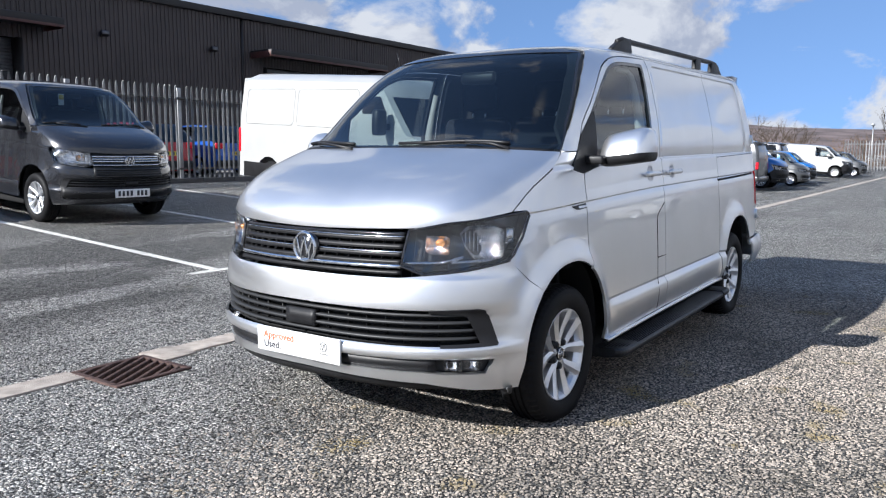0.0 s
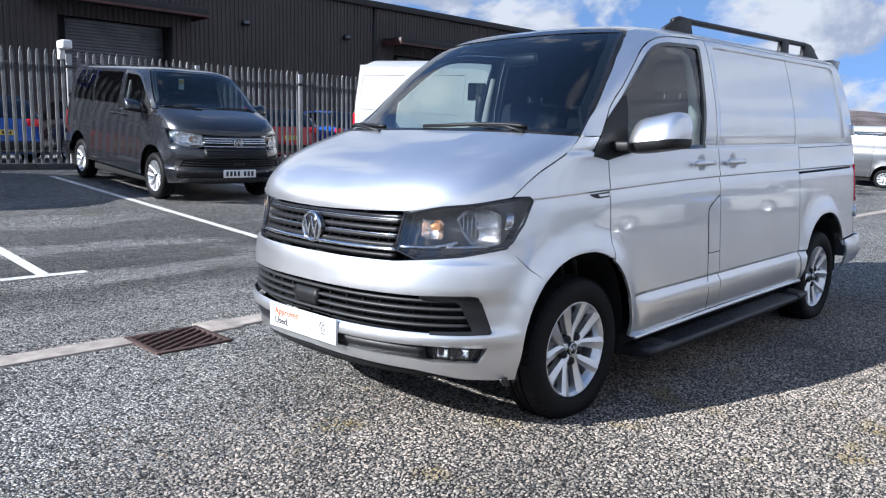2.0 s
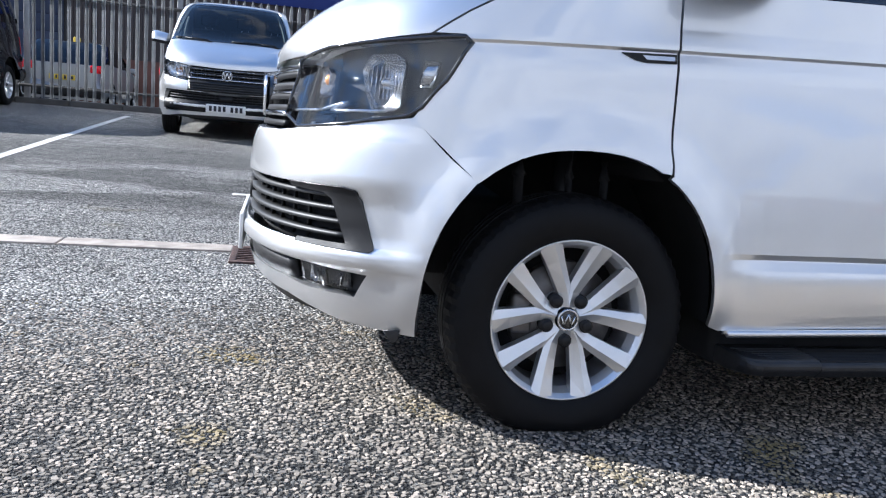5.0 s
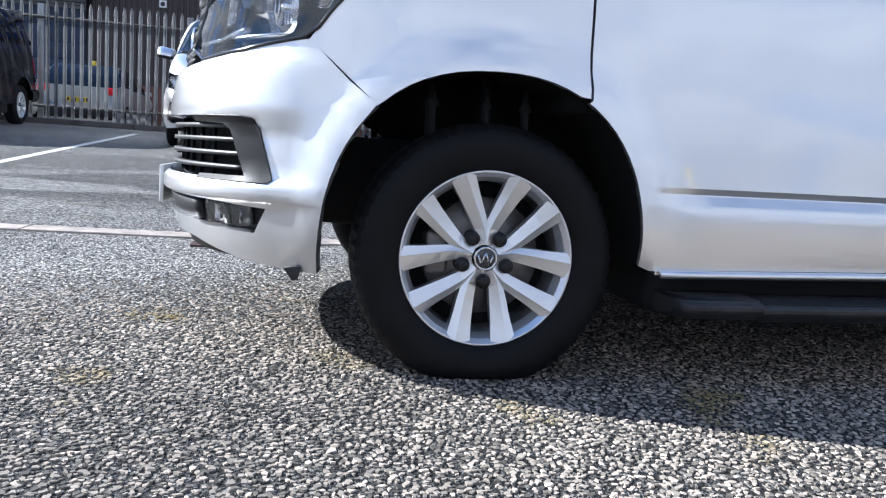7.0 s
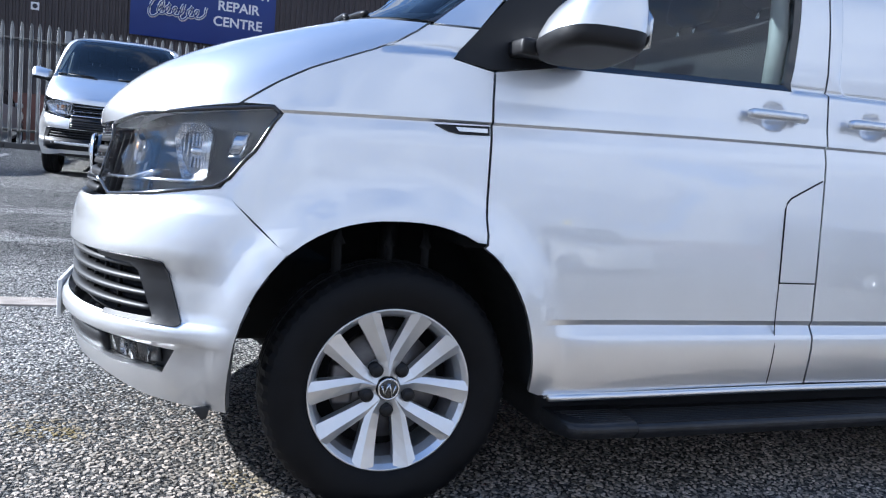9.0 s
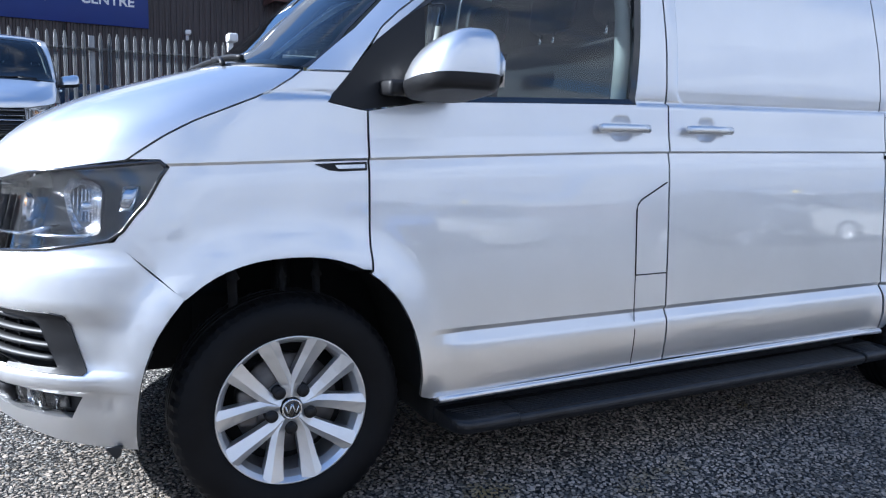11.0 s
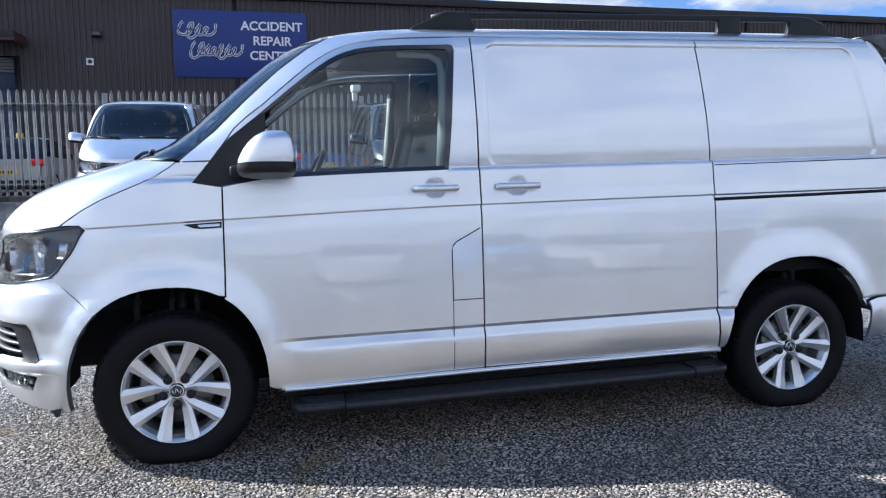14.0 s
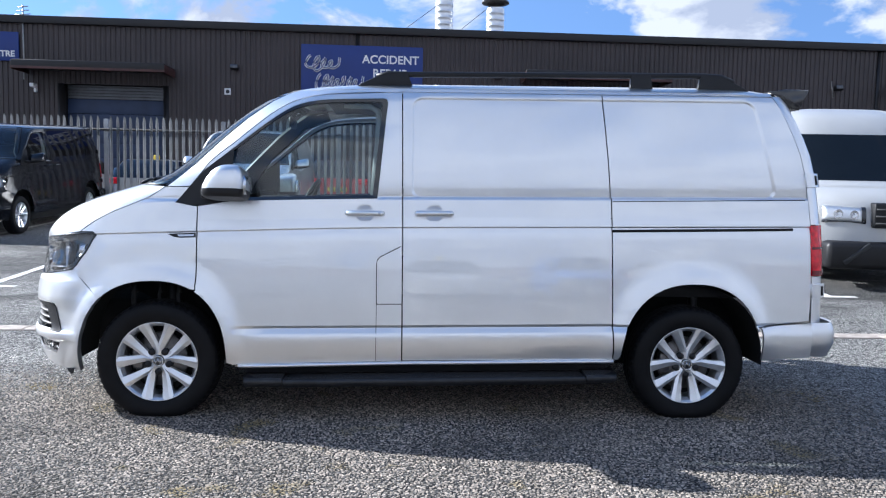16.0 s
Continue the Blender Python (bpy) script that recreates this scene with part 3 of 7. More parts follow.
def unlift(x, z):
    v = z
    for _ in range(6):
        v = z - SH(x) * max(0.0, 1.0 - abs(v - 1.06) / (0.3 if v < 1.06 else 0.35))
    return v


def side(x, v, sg=1, off=0.0, recess=()):
    """A point of the flank, by its place along the van and its height."""
    zz = lifted(x, v)
    d = halfwidth(x, zz) - float(np.interp(v, SX_, SV_)) * sm(-0.40, -0.22, x) * (sm(0.415, 0.56, x) if v < 0.56 else 1.0)
    d += flare(x, v)
    for hx, hv in DISHES:
        d -= 0.009 * (1 - sm(0.026, 0.054, math.hypot(x - hx, v - hv)))
    for x0, x1, v0, v1, lean in recess:
        e, r = x + lean * (v - v0), 0.06
        ex, ev = abs(e - (x0 + x1) / 2) - (x1 - x0) / 2 + r, abs(v - (v0 + v1) / 2) - (v1 - v0) / 2 + r
        inside = r - (math.hypot(max(ex, 0), max(ev, 0)) + min(max(ex, ev), 0))
        d -= 0.012 * sm(0.0, 0.011, inside)
    return Vector((x, YC - sg * (d + off), zz + RAKE * x))


def roof_z(x, y):
    dy, lo, hi = abs(y - YC), 1.70, 1.932
    for _ in range(34):
        v = (lo + hi) / 2
        xs, w, n = XS(v), YC - YO(v), NN(v)
        g = (dy / w) ** n + (((xs - x) / (xs - X0(v))) ** n if x < xs else 0.0)
        lo, hi = (v, hi) if g < 1 else (lo, v)
    return lo - 0.05 * sm(3.1, 3.75, x) ** 2


def crown(x, y, off=0.0):
    return Vector((x, y, roof_z(x, y) + RAKE * x + off))


def rear(u, v, sg=1, off=0.0):
    """A point of the tail: u 0 at the flank's end, 1 past the corner, 2 at the middle."""
    w, xt = YC - YO(v) - 0.022, XT(v)
    if u < 1:
        a = u * math.pi / 2
        x, dy = xt + (0.10 + off) * math.sin(a), w - 0.09 * (1 - math.cos(a)) + off * math.cos(a)
    else:
        dy = (w - 0.09) * (2 - u)
        x = xt + 0.10 + off + 0.03 * (1 - (2 - u) ** 2)
    return Vector((x, YC - sg * dy, v + RAKE * x))




def panel(name, polys, material, parent, step=(0.05, 0.05), qlines=(), vlines=(), thick=0.014, label=""):
    """polys: (outline in a surface's own two coordinates, the surface) pairs, cut into small faces, laid on the surface and given an edge."""
    bm = bmesh.new()
    for outline, surf in polys:
        b = bmesh.new()
        b.faces.new([b.verts.new((q, 0, v)) for q, v in outline])
        qs, vs = [q for q, _ in outline], [v for _, v in outline]
        cuts = [(q, 0) for q in [*np.arange(math.ceil(min(qs) / step[0]) * step[0], max(qs), step[0]), *qlines] if min(qs) < q < max(qs)]
        cuts += [(v, 1) for v in [*np.arange(math.ceil(min(vs) / step[1]) * step[1], max(vs), step[1]), *vlines] if min(vs) < v < max(vs)]
        for c, k in cuts:
            bmesh.ops.bisect_plane(b, geom=b.verts[:] + b.edges[:] + b.faces[:], dist=1e-6, plane_co=(0, 0, c) if k else (c, 0, 0), plane_no=(0, 0, 1) if k else (1, 0, 0))
        for e in b.edges:
            za, zb = e.verts[0].co.z, e.verts[1].co.z
            if vlines and abs(za - zb) < 1e-5 and any(abs(za - c) < 1e-4 for c in CREASES):
                e.smooth = False
        for v in b.verts:
            v.co = surf(v.co.x, v.co.z)
        bmesh.ops.recalc_face_normals(b, faces=b.faces[:])
        b.normal_update()
        ref = Vector((min(3.2, max(0.5, sum(v.co.x for v in b.verts) / len(b.verts))), YC, 1.0))
        if sum((f.calc_center_median() - ref).dot(f.normal) * f.calc_area() for f in b.faces) < 0:
            bmesh.ops.reverse_faces(b, faces=b.faces[:])
        me = bpy.data.meshes.new("cut")
        b.to_mesh(me)
        b.free()
        bm.from_mesh(me)
        bpy.data.meshes.remove(me)
    bmesh.ops.remove_doubles(bm, verts=bm.verts[:], dist=0.0004)
    bm.normal_update()
    if thick:
        es = [e for e in bm.edges if e.is_boundary]
        nv = {tuple(round(c, 5) for c in v.co): v.normal.copy() for e in es for v in e.verts}
        out = bmesh.ops.extrude_edge_only(bm, edges=es)["geom"]
        for e in es:
            e.smooth = False
        for v in (g for g in out if isinstance(g, bmesh.types.BMVert)):
            v.co -= nv.get(tuple(round(c, 5) for c in v.co), Vector()) * thick
    return part(name, bm, material, parent, label)


def ribbon(bm, th0, th1, v0, v1, o0, o1, n=26, end=None):
    """A bar of rectangular section round the nose; end: its heights at th1 where they differ."""
    e0, e1 = end or (v0, v1)
    rings = []
    for k in range(n + 1):
        t = k / n
        th = th0 + (th1 - th0) * t
        a, b = v0 + (e0 - v0) * t, v1 + (e1 - v1) * t
        rings.append([bm.verts.new(wrap(th, v, o)) for v, o in ((a, o0), (a, o1), (b, o1), (b, o0))])
    for p, q in zip(rings, rings[1:]):
        for i in range(4):
            bm.faces.new((p[i], p[(i + 1) % 4], q[(i + 1) % 4], q[i]))
    bm.faces.new(rings[0])
    bm.faces.new(rings[-1][::-1])
    bmesh.ops.recalc_face_normals(bm, faces=bm.faces[:])
    return bm


def wheel(parent, x, y, z, sg, R=0.338, rim_r=0.222, fine=True):
    ax = pose(x, y, z, 90 * sg)
    w = new("wheel")
    w.parent = parent
    seg = 120 if fine else 40
    k = R / 0.338
    prof = [(rim_r - 0.006, 0.080), (rim_r + 0.006, 0.092), (rim_r + 0.02, 0.101), (0.272 * k, 0.107), (0.30 * k, 0.104), (0.322 * k, 0.092), (0.333 * k, 0.076), (0.3375 * k, 0.055), (0.338 * k, 0.036),
            (0.327 * k, 0.034), (0.327 * k, 0.026), (0.338 * k, 0.024), (0.338 * k, 0.004), (0.327 * k, 0.002)]
    prof += [(r, -h) for r, h in prof[::-1]]
    bm = lathe(bmesh.new(), prof, Matrix(), seg)
    if fine:
        bm.verts.ensure_lookup_table()
        for i, v in enumerate(bm.verts):
            kk, j = divmod(i, len(prof))
            if kk % 2 == 0 and j in (5, 6, 7, len(prof) - 8, len(prof) - 7, len(prof) - 6):
                v.co.x *= 0.984
                v.co.y *= 0.984
    bmesh.ops.transform(bm, matrix=ax, verts=bm.verts[:])
    if fine:  # flattened and bulging where it carries the load
        for v in bm.verts:
            low = sm(GROUND + 0.075, GROUND + 0.01, v.co.z)
            v.co.y += 0.006 * low * math.copysign(1, v.co.y - y)
            v.co.z = max(v.co.z, GROUND + 0.001)
    tyre = part("tyre", bm, RUBBER, w, "black rubber tyre with cut tread")
    if fine:
        mid_ = Vector((x, y, z))
        for p in tyre.data.polygons:
            d_ = p.center - mid_
            p.use_smooth = math.hypot(d_.x, d_.z) < 0.315 * k
    s = rim_r / 0.222
    bm = lathe(bmesh.new(), [(0.217 * s, 0.074), (0.222 * s, 0.086), (0.2215 * s, 0.090), (0.217 * s, 0.089), (0.206 * s, 0.076), (0.194 * s, 0.05), (0.190 * s, -0.09)], ax, 64 if fine else 32)
    for A in (90, 18, -54, -126, 162):
        for d in (-1, 1):
            st = []
            for r, off, wd, h in ((0.034, 7, 0.030, 0.066), (0.075, 9, 0.038, 0.064), (0.115, 14.5, 0.044, 0.069), (0.165, 18.2, 0.052, 0.078), (0.2185, 20.3, 0.066, 0.091)):
                a = radians(A + d * off)
                c, t = Vector((math.cos(a), math.sin(a), 0)) * r * s, Vector((-math.sin(a), math.cos(a), 0))
                st.append([bm.verts.new(ax @ (c + t * q * wd * s + Vector((0, 0, h + g)))) for q, g in ((-0.5, -0.035), (-0.5, -0.006), (-0.12 * d, 0.003), (0.5, -0.006), (0.5, -0.035))])
            for p, q in zip(st, st[1:]):
                for i in range(5):
                    fce = bm.faces.new((p[i], p[(i + 1) % 5], q[(i + 1) % 5], q[i]))
                    fce.smooth = False
    bmesh.ops.recalc_face_normals(bm, faces=bm.faces[:])
    lathe(bm, [(0.0, 0.055), (0.045 * s, 0.057), (0.066 * s, 0.050), (0.074 * s, 0.038), (0.076 * s, 0.0)], ax, 40)
    rim = part("rim", bm, ALLOY, w, "silver ten-spoke alloy rim", smooth=False)
    for p in rim.data.polygons:
        p.use_smooth = len(p.vertices) == 4 and p.area < 0.0002
    cap = part("centre_cap", lathe(bmesh.new(), [(0.0, 0.074), (0.026, 0.073), (0.031, 0.070), (0.033, 0.05)], ax, 32), GLOSSB, w, "black centre cap with a silver ring")
    bm = lathe(bmesh.new(), [(0.0255, 0.0745), (0.0285, 0.0765), (0.0305, 0.0735)], ax, 32)
    for q, t in ((-0.013, 18), (-0.0045, -18), (0.0045, 18), (0.013, -18)):
        box(bm, q - 0.0018, q + 0.0018, -0.017, 0.015, 0.072, 0.0755, m=ax @ Matrix.Translation((q * 0.2, 0, 0)) @ Matrix.Rotation(radians(t), 4, "Z"))
    part("cap_emblem", bm, CHROME, cap)
    if fine:
        for A in (126, 54, -18, -90, -162):
            c = ax @ Matrix.Translation((0.060 * math.cos(radians(A)), 0.060 * math.sin(radians(A)), 0))
            part("wheel_bolt", lathe(bmesh.new(), [(0.0, 0.076), (0.012, 0.076), (0.0145, 0.073), (0.0150, 0.066), (0.0185, 0.068), (0.0195, 0.04)], c, 16), BLACK, w)
    part("brake_disc", lathe(bmesh.new(), [(0.05, 0.02), (0.15 * s, 0.02), (0.152 * s, 0.012), (0.152 * s, -0.012), (0.05, -0.012)], ax, 40), DISC, w, "grey steel brake disc")
    part("back_plate", lathe(bmesh.new(), [(0.0, -0.03), (0.19 * s, -0.03), (0.195 * s, -0.06)], ax, 32), DARK, w)
    if fine:
        bm = box(bmesh.new(), -0.15, -0.09, -0.05, 0.06, -0.02, 0.045, 0.012, ax)
        part("brake_caliper", bm, DISC, w)
    return w


def mirror_unit(parent, sg, paint):
    """A wedge-shaped housing: painted above, black below, its glass facing the tail."""
    c = Vector((0.0, YC - sg * 1.022, 0.0))
    lower, upper = bmesh.new(), bmesh.new()

    def ring(bm, x0, x1, w, z, lean=0.0):
        out = []
        for j in range(32):
            a = 2 * math.pi * j / 32
            ca, sa = math.cos(a), math.sin(a)
            px = math.copysign(abs(ca) ** (0.45 if ca > 0 else 0.75), ca)
            py = math.copysign(abs(sa) ** 0.62, sa)
            out.append(bm.verts.new((x0 + (x1 - x0) * (px + 1) / 2, c.y + py * w, z + lean * px - 0.014 * py * sg)))
        return out

    def stack(bm, rows, close):
        rings = [ring(bm, *r) for r in rows]
        for a, b in zip(rings, rings[1:]):
            for j in range(32):
                bm.faces.new((a[j], a[(j + 1) % 32], b[(j + 1) % 32], b[j]))
        bm.faces.new(rings[close])
        bmesh.ops.recalc_face_normals(bm, faces=bm.faces[:])

    stack(lower, [(0.325, 0.495, 0.100, 1.243), (0.303, 0.511, 0.120, 1.246), (0.291, 0.518, 0.128, 1.256), (0.286, 0.522, 0.131, 1.272), (0.287, 0.523, 0.131, 1.288)], 0)
    stack(upper, [(0.289, 0.522, 0.129, 1.284), (0.292, 0.522, 0.130, 1.305), (0.312, 0.520, 0.128, 1.345), (0.333, 0.516, 0.123, 1.372), (0.355, 0.508, 0.114, 1.393), (0.380, 0.497, 0.098, 1.406), (0.408, 0.475, 0.065, 1.411)], -1)
    m = part("door_mirror", upper, paint, parent, "painted door mirror housing")
    part("lower_shell", lower, BLACK, m, "black lower mirror shell")
    y0, y1 = sorted((c.y + sg * 0.07, c.y + sg * 0.20))
    part("mirror_arm", box(bmesh.new(), 0.255, 0.36, y0, y1, 1.242, 1.286, 0.010), BLACK, m, "black angular mirror arm")
    g = prism(bmesh.new(), [(-0.105, 1.27), (0.105, 1.27), (0.105, 1.34), (0.08, 1.368), (-0.08, 1.368), (-0.105, 1.34)], 0.004, Matrix.Translation((0.520, c.y, 0)) @ Matrix.Rotation(radians(90), 4, "Z"))
    part("mirror_glass", g, CHROME, m)
    return m


def handle(parent, x, v, sg, paint):
    p = side(x, v, sg)
    p += Vector((0, -sg * 0.009, 0))
    bm = bmesh.new()
    tube(bm, [p + Vector((-0.10, -sg * 0.012, 0)), p + Vector((-0.095, -sg * 0.024, 0)), p + Vector((-0.05, -sg * 0.032, 0.001)), p + Vector((0.05, -sg * 0.032, 0.002)), p + Vector((0.095, -sg * 0.024, 0.002)), p + Vector((0.10, -sg * 0.012, 0.002))], [0.012, 0.015, 0.014, 0.014, 0.015, 0.012], 10, 1.05)
    h = part("door_handle", bm, paint, parent, "painted door handle over a round recess")
    part("lock_cover", lathe(bmesh.new(), [(0.0, 0.006), (0.008, 0.006), (0.010, 0.0)], Matrix.Translation(p + Vector((0.082, -sg * 0.036, 0.002))) @ pose(0, 0, 0, 90 * sg), 12), paint, h)
    return h


def step_bar(bm, q0, q1, sg, zt, grow):
    """A stretch of the step from q0 to q1; where grow is given, its far end is rounded in plan."""
    sec = [(0.82, 0.0), (0.990 + grow, 0.0), (1.004 + grow, -0.010), (1.004 + grow, -0.026), (0.985 + grow, -0.048), (0.90, -0.062), (0.82, -0.062)]
    rings, n = [], 10 if grow else 6
    for k in range(n + 1):
        t = k / n
        q = q0 + (q1 - q0) * (math.sin(t * math.pi / 2) if grow else t)
        pull = 1 - math.sqrt(max(0.0, 1 - max(0.0, (t - 0.35) / 0.65) ** 3)) if grow else 0.0
        rings.append([bm.verts.new((q, YC - sg * (0.82 + (a - 0.82) * (1 - 0.75 * pull)), zt(q) + grow + b * (1 - 0.3 * pull))) for a, b in sec])
    for a, b in zip(rings, rings[1:]):
        for i in range(len(sec)):
            j = (i + 1) % len(sec)
            bm.faces.new((a[i], a[j], b[j], b[i]))
    bm.faces.new(rings[0])
    bm.faces.new(rings[-1])
    bmesh.ops.recalc_face_normals(bm, faces=bm.faces[:])
    bmesh.ops.bevel(bm, geom=[e for e in bm.edges if e.calc_face_angle(0) > 0.35], offset=0.004, segments=1, affect="EDGES")
    return bm


def seat(parent, y, w):
    s = new("seat")
    s.parent = parent
    part("cushion", box(bmesh.new(), 0.72, 1.2, y - w / 2, y + w / 2, 0.80, 0.98, 0.05), SEATC, s)
    b = box(bmesh.new(), -0.07, 0.07, -w / 2, w / 2, 0, 0.62, 0.05, pose(1.17, y, 0.93, 0, 14))
    part("backrest", b, SEATC, s)
    for dy in ((0,) if w < 0.6 else (-w / 4, w / 4)):
        part("headrest", box(bmesh.new(), -0.05, 0.05, -0.13, 0.13, 0, 0.19, 0.045, pose(1.33, y + dy, 1.585, 0, 8)), SEATC, s)
        for q in (-0.05, 0.05):
            part("headrest_post", tube(bmesh.new(), [(1.31, y + dy + q, 1.50), (1.335, y + dy + q, 1.62)], 0.007, 6), CHROME, s)
    return s


def build_van(root, paint, glazed=False, fine=True, plate="bars", rails=True, bumper=None, headlamp="halogen", bright=False, late=False):
    """A whole van under root: x runs to the tail, y across, z up; the front axle lies at x = 0."""
    st = (0.045, 0.045) if fine else (0.11, 0.11)
    ft = (0.055, 0.03) if fine else (0.12, 0.06)
    bumper = bumper or paint
    T = theta
    for sg in (1, -1):
        S = lambda q, v: side(q, v, sg)
        # front wing
        lamp_edge = [(-0.417, unlift(-0.417, 1.056)), (-0.345, unlift(-0.345, 1.056)), (-0.322, unlift(-0.322, 1.036)), (-0.46, 0.848)]
        out = [(-0.299, 0.694), *[(a, b) for a, b in arc(-0.018, 0.335, 0.404, 129, 62, 12, 0.457, 2.3)], (0.2155, 0.742), (0.2155, 1.196), (0.19, 1.1995), (0.099, 1.219), (0.170, 1.302), (0.043, 1.302),
               *[(x, unlift(x, v)) for x, v in SHUT], *lamp_edge]
        panel("front_wing", [(out, S)], paint, root, st, vlines=VLINES)
        # pillar and roof edge
        out = [(0.05, 1.308), (0.174, 1.308), (0.236, 1.388), *[(q, SHUT_V(q) + 0.004) for q in SHUT_Q], (1.33, 1.848), (2.48, 1.845), (3.50, 1.845), (3.495, 1.866), (1.2, 1.866), (0.80, 1.866), (0.70, 1.846), (0.60, 1.79), (0.47, 1.69), (0.33, 1.56), (0.20, 1.43)]
        panel("windscreen_pillar", [(out, S)], paint, root, st)
        # front door
        arch = arc(-0.018, 0.335, 0.404, 58, 0, 12, 0.457, 2.3)
        low = [(0.2225, 1.196), (0.2225, 0.738), *arch, (0.42, 0.322), (1.2, 0.334), (1.3475, 0.336), (1.341, 1.08), (1.3385, 1.232), (1.201, 1.231), (0.8, 1.228), (0.40, 1.224)]
        hole = [(q, PANE_V(q)) for q in PANE_Q]
        frame_ = [(0.242, 1.386), *[(q, SHUT_V(q) - 0.003) for q in SHUT_Q], (1.329, 1.841), (1.3385, 1.232), (1.201, 1.231), (1.252, 1.780), (1.246, 1.800), (1.23, 1.8055), *hole[::-1], (0.262, 1.404)]
        door = panel("front_door", [(low, S), (frame_, S)], paint, root, st, [1.134 + q for q in DISH_LINES] if fine else (), (*VLINES, *[1.146 + q for q in DISH_LINES]) if fine else VLINES, label="")
        pane = [(q, PANE_V(q) - 0.019) for q in PANE_Q if q > 0.37]
        part_out = [(0.31, PANE_V(0.31) - 0.002), *[(q, PANE_V(q) - 0.002) for q in PANE_Q if q > 0.33], (1.228, 1.8035), (1.245, 1.798), (1.250, 1.778), (1.199, 1.232), (1.176, 1.25), (1.222, 1.770), (1.214, 1.784), *pane[::-1]]
        panel("window_surround", [(part_out, S)], GLOSSB, door, st)
        panel("window_seal", [([(0.36, 1.224), (0.8, 1.230), (1.197, 1.233), (1.197, 1.251), (0.8, 1.247), (0.36, 1.242)], S)], GLOSSB, door, st)
        panel("mirror_sail", [([(0.101, 1.221), (0.205, 1.201), (0.40, 1.224), (0.405, 1.505), (0.366, 1.484), (0.30, 1.434), (0.252, 1.397), (0.221, 1.360), (0.152, 1.281)], lambda q, v: side(q, v, sg, 0.004))], BLACK, door, st, label="black triangular mirror base")
        g = panel("window_pane", [([(0.38, 1.240), (0.8, 1.245), (1.178, 1.249), (1.225, 1.774), (1.214, 1.787), *[(q, v + 0.002) for q, v in pane[::-1]]], lambda q, v: side(q, v, sg, -0.008))], GLASS, door, (0.2, 0.2), thick=0.004)
        g.visible_shadow = False
        mirror_unit(door, sg, paint)
        handle(door, 1.134, 1.146, sg, paint)
        if fine:
            flap = tube(bmesh.new(), [side(q, v, sg, 0.0003) for q, v in ((1.205, 0.656), (1.203, 0.80), (1.203, 0.875), (1.208, 0.893), (1.222, 0.908), (1.336, 0.963))], 0.0028, 6)
            tube(flap, [side(q, 0.655, sg, 0.0003) for q in (1.205, 1.28, 1.343)], 0.0024, 6)
            tube(flap, [side(1.205, 0.655 - 0.0395 * k, sg, 0.0003) for k in range(9)], 0.0018, 6)
            part("fuel_flap_seam", flap, DARK, door, "dark shut line of the fuel flap")
            sb = [(0.06, 1.052), (0.10, 1.034), (0.13, 1.029), (0.212, 1.030), (0.212, 1.054)]
            b = panel("side_badge", [(sb, lambda q, v: side(q, v, sg, 0.005))], BLACK, root, (0.03, 0.02), thick=0.006, label="black side badge with a chrome bar")
            panel("badge_bar", [([(0.125, 1.036), (0.205, 1.036), (0.205, 1.047), (0.115, 1.047)], lambda q, v: side(q, v, sg, 0.008))], CHROME, b, (0.03, 0.02), thick=0.004)
        # sliding door or fixed side
        R1 = ((1.389, 2.70, 1.232, 1.812, 0.0),)
        out = [(1.3545, 0.337), (1.348, 1.08), (1.3355, 1.842), (2.477, 1.838), (2.519, 1.25), (2.5435, 0.335)]
        ql, vl = tuple(np.arange(1.387, 1.446, 0.0065)), (*np.arange(1.2345, 1.29, 0.0065), *np.arange(1.757, 1.816, 0.0065))
        sd = panel("sliding_door", [(out, lambda q, v: side(q, v, sg, 0, R1))], paint, root, st, (*ql, *[1.52 + q for q in DISH_LINES]) if fine else (), (*VLINES, *vl, *[1.143 + q for q in DISH_LINES]) if fine else ())
        handle(sd, 1.52, 1.143, sg, paint)
        # rear quarter
        R2, LEAN = ((2.30, 3.50, 1.232, 1.812, 0.207),), 0.207
        arch = arc(3.0, 0.287, 0.415, 174, 22, 22, 0.476, 2.3)
        out = [(2.4835, 1.838), (2.5255, 1.25), (2.5505, 0.335), (2.575, 0.335), *arch, (3.39, 0.516), (3.70, 0.545), *[(XT(v) + 0.001, v) for v in (0.70, 0.85, 1.0, 1.09, 1.2, 1.3, 1.4, 1.5, 1.6, 1.7, 1.77)], (3.497, 1.838)]
        panel("rear_quarter", [([(q + LEAN * (v - 1.232), v) for q, v in out], lambda q, v: side(q - LEAN * (v - 1.232), v, sg, 0, R2))], paint, root, st, tuple(np.arange(3.44, 3.504, 0.0065)) if fine else (), (VLINES + vl) if fine else ())
        if fine:
            bm = bmesh.new()
            tube(bm, [side(q, 1.041 + 0.006 * (q - 2.53), sg, 0.001) for q in np.linspace(2.53, 3.59, 14)], 0.0085, 6, 1.0)
            part("door_rail_slot", bm, DARK, root, "dark sliding door track")
            bm = tube(bmesh.new(), [side(q, 1.216 + 0.010 * (q - 2.53), sg, 0.0002) for q in np.linspace(2.53, 3.665, 20)], 0.0026, 6)
            part("quarter_seam", bm, DARK, root, "dark panel seam above the door track")
        if glazed:
            for q0, q1 in ((1.40, 2.46), (2.54, 3.42)):
                w = panel("side_window", [([(q0, 1.27), (q1, 1.27), (q1 + 0.0, 1.80), (q0, 1.80)], lambda q, v: side(q, v, sg, -0.006))], PRIV, root, (0.2, 0.2), thick=0.004, label="dark tinted side window")
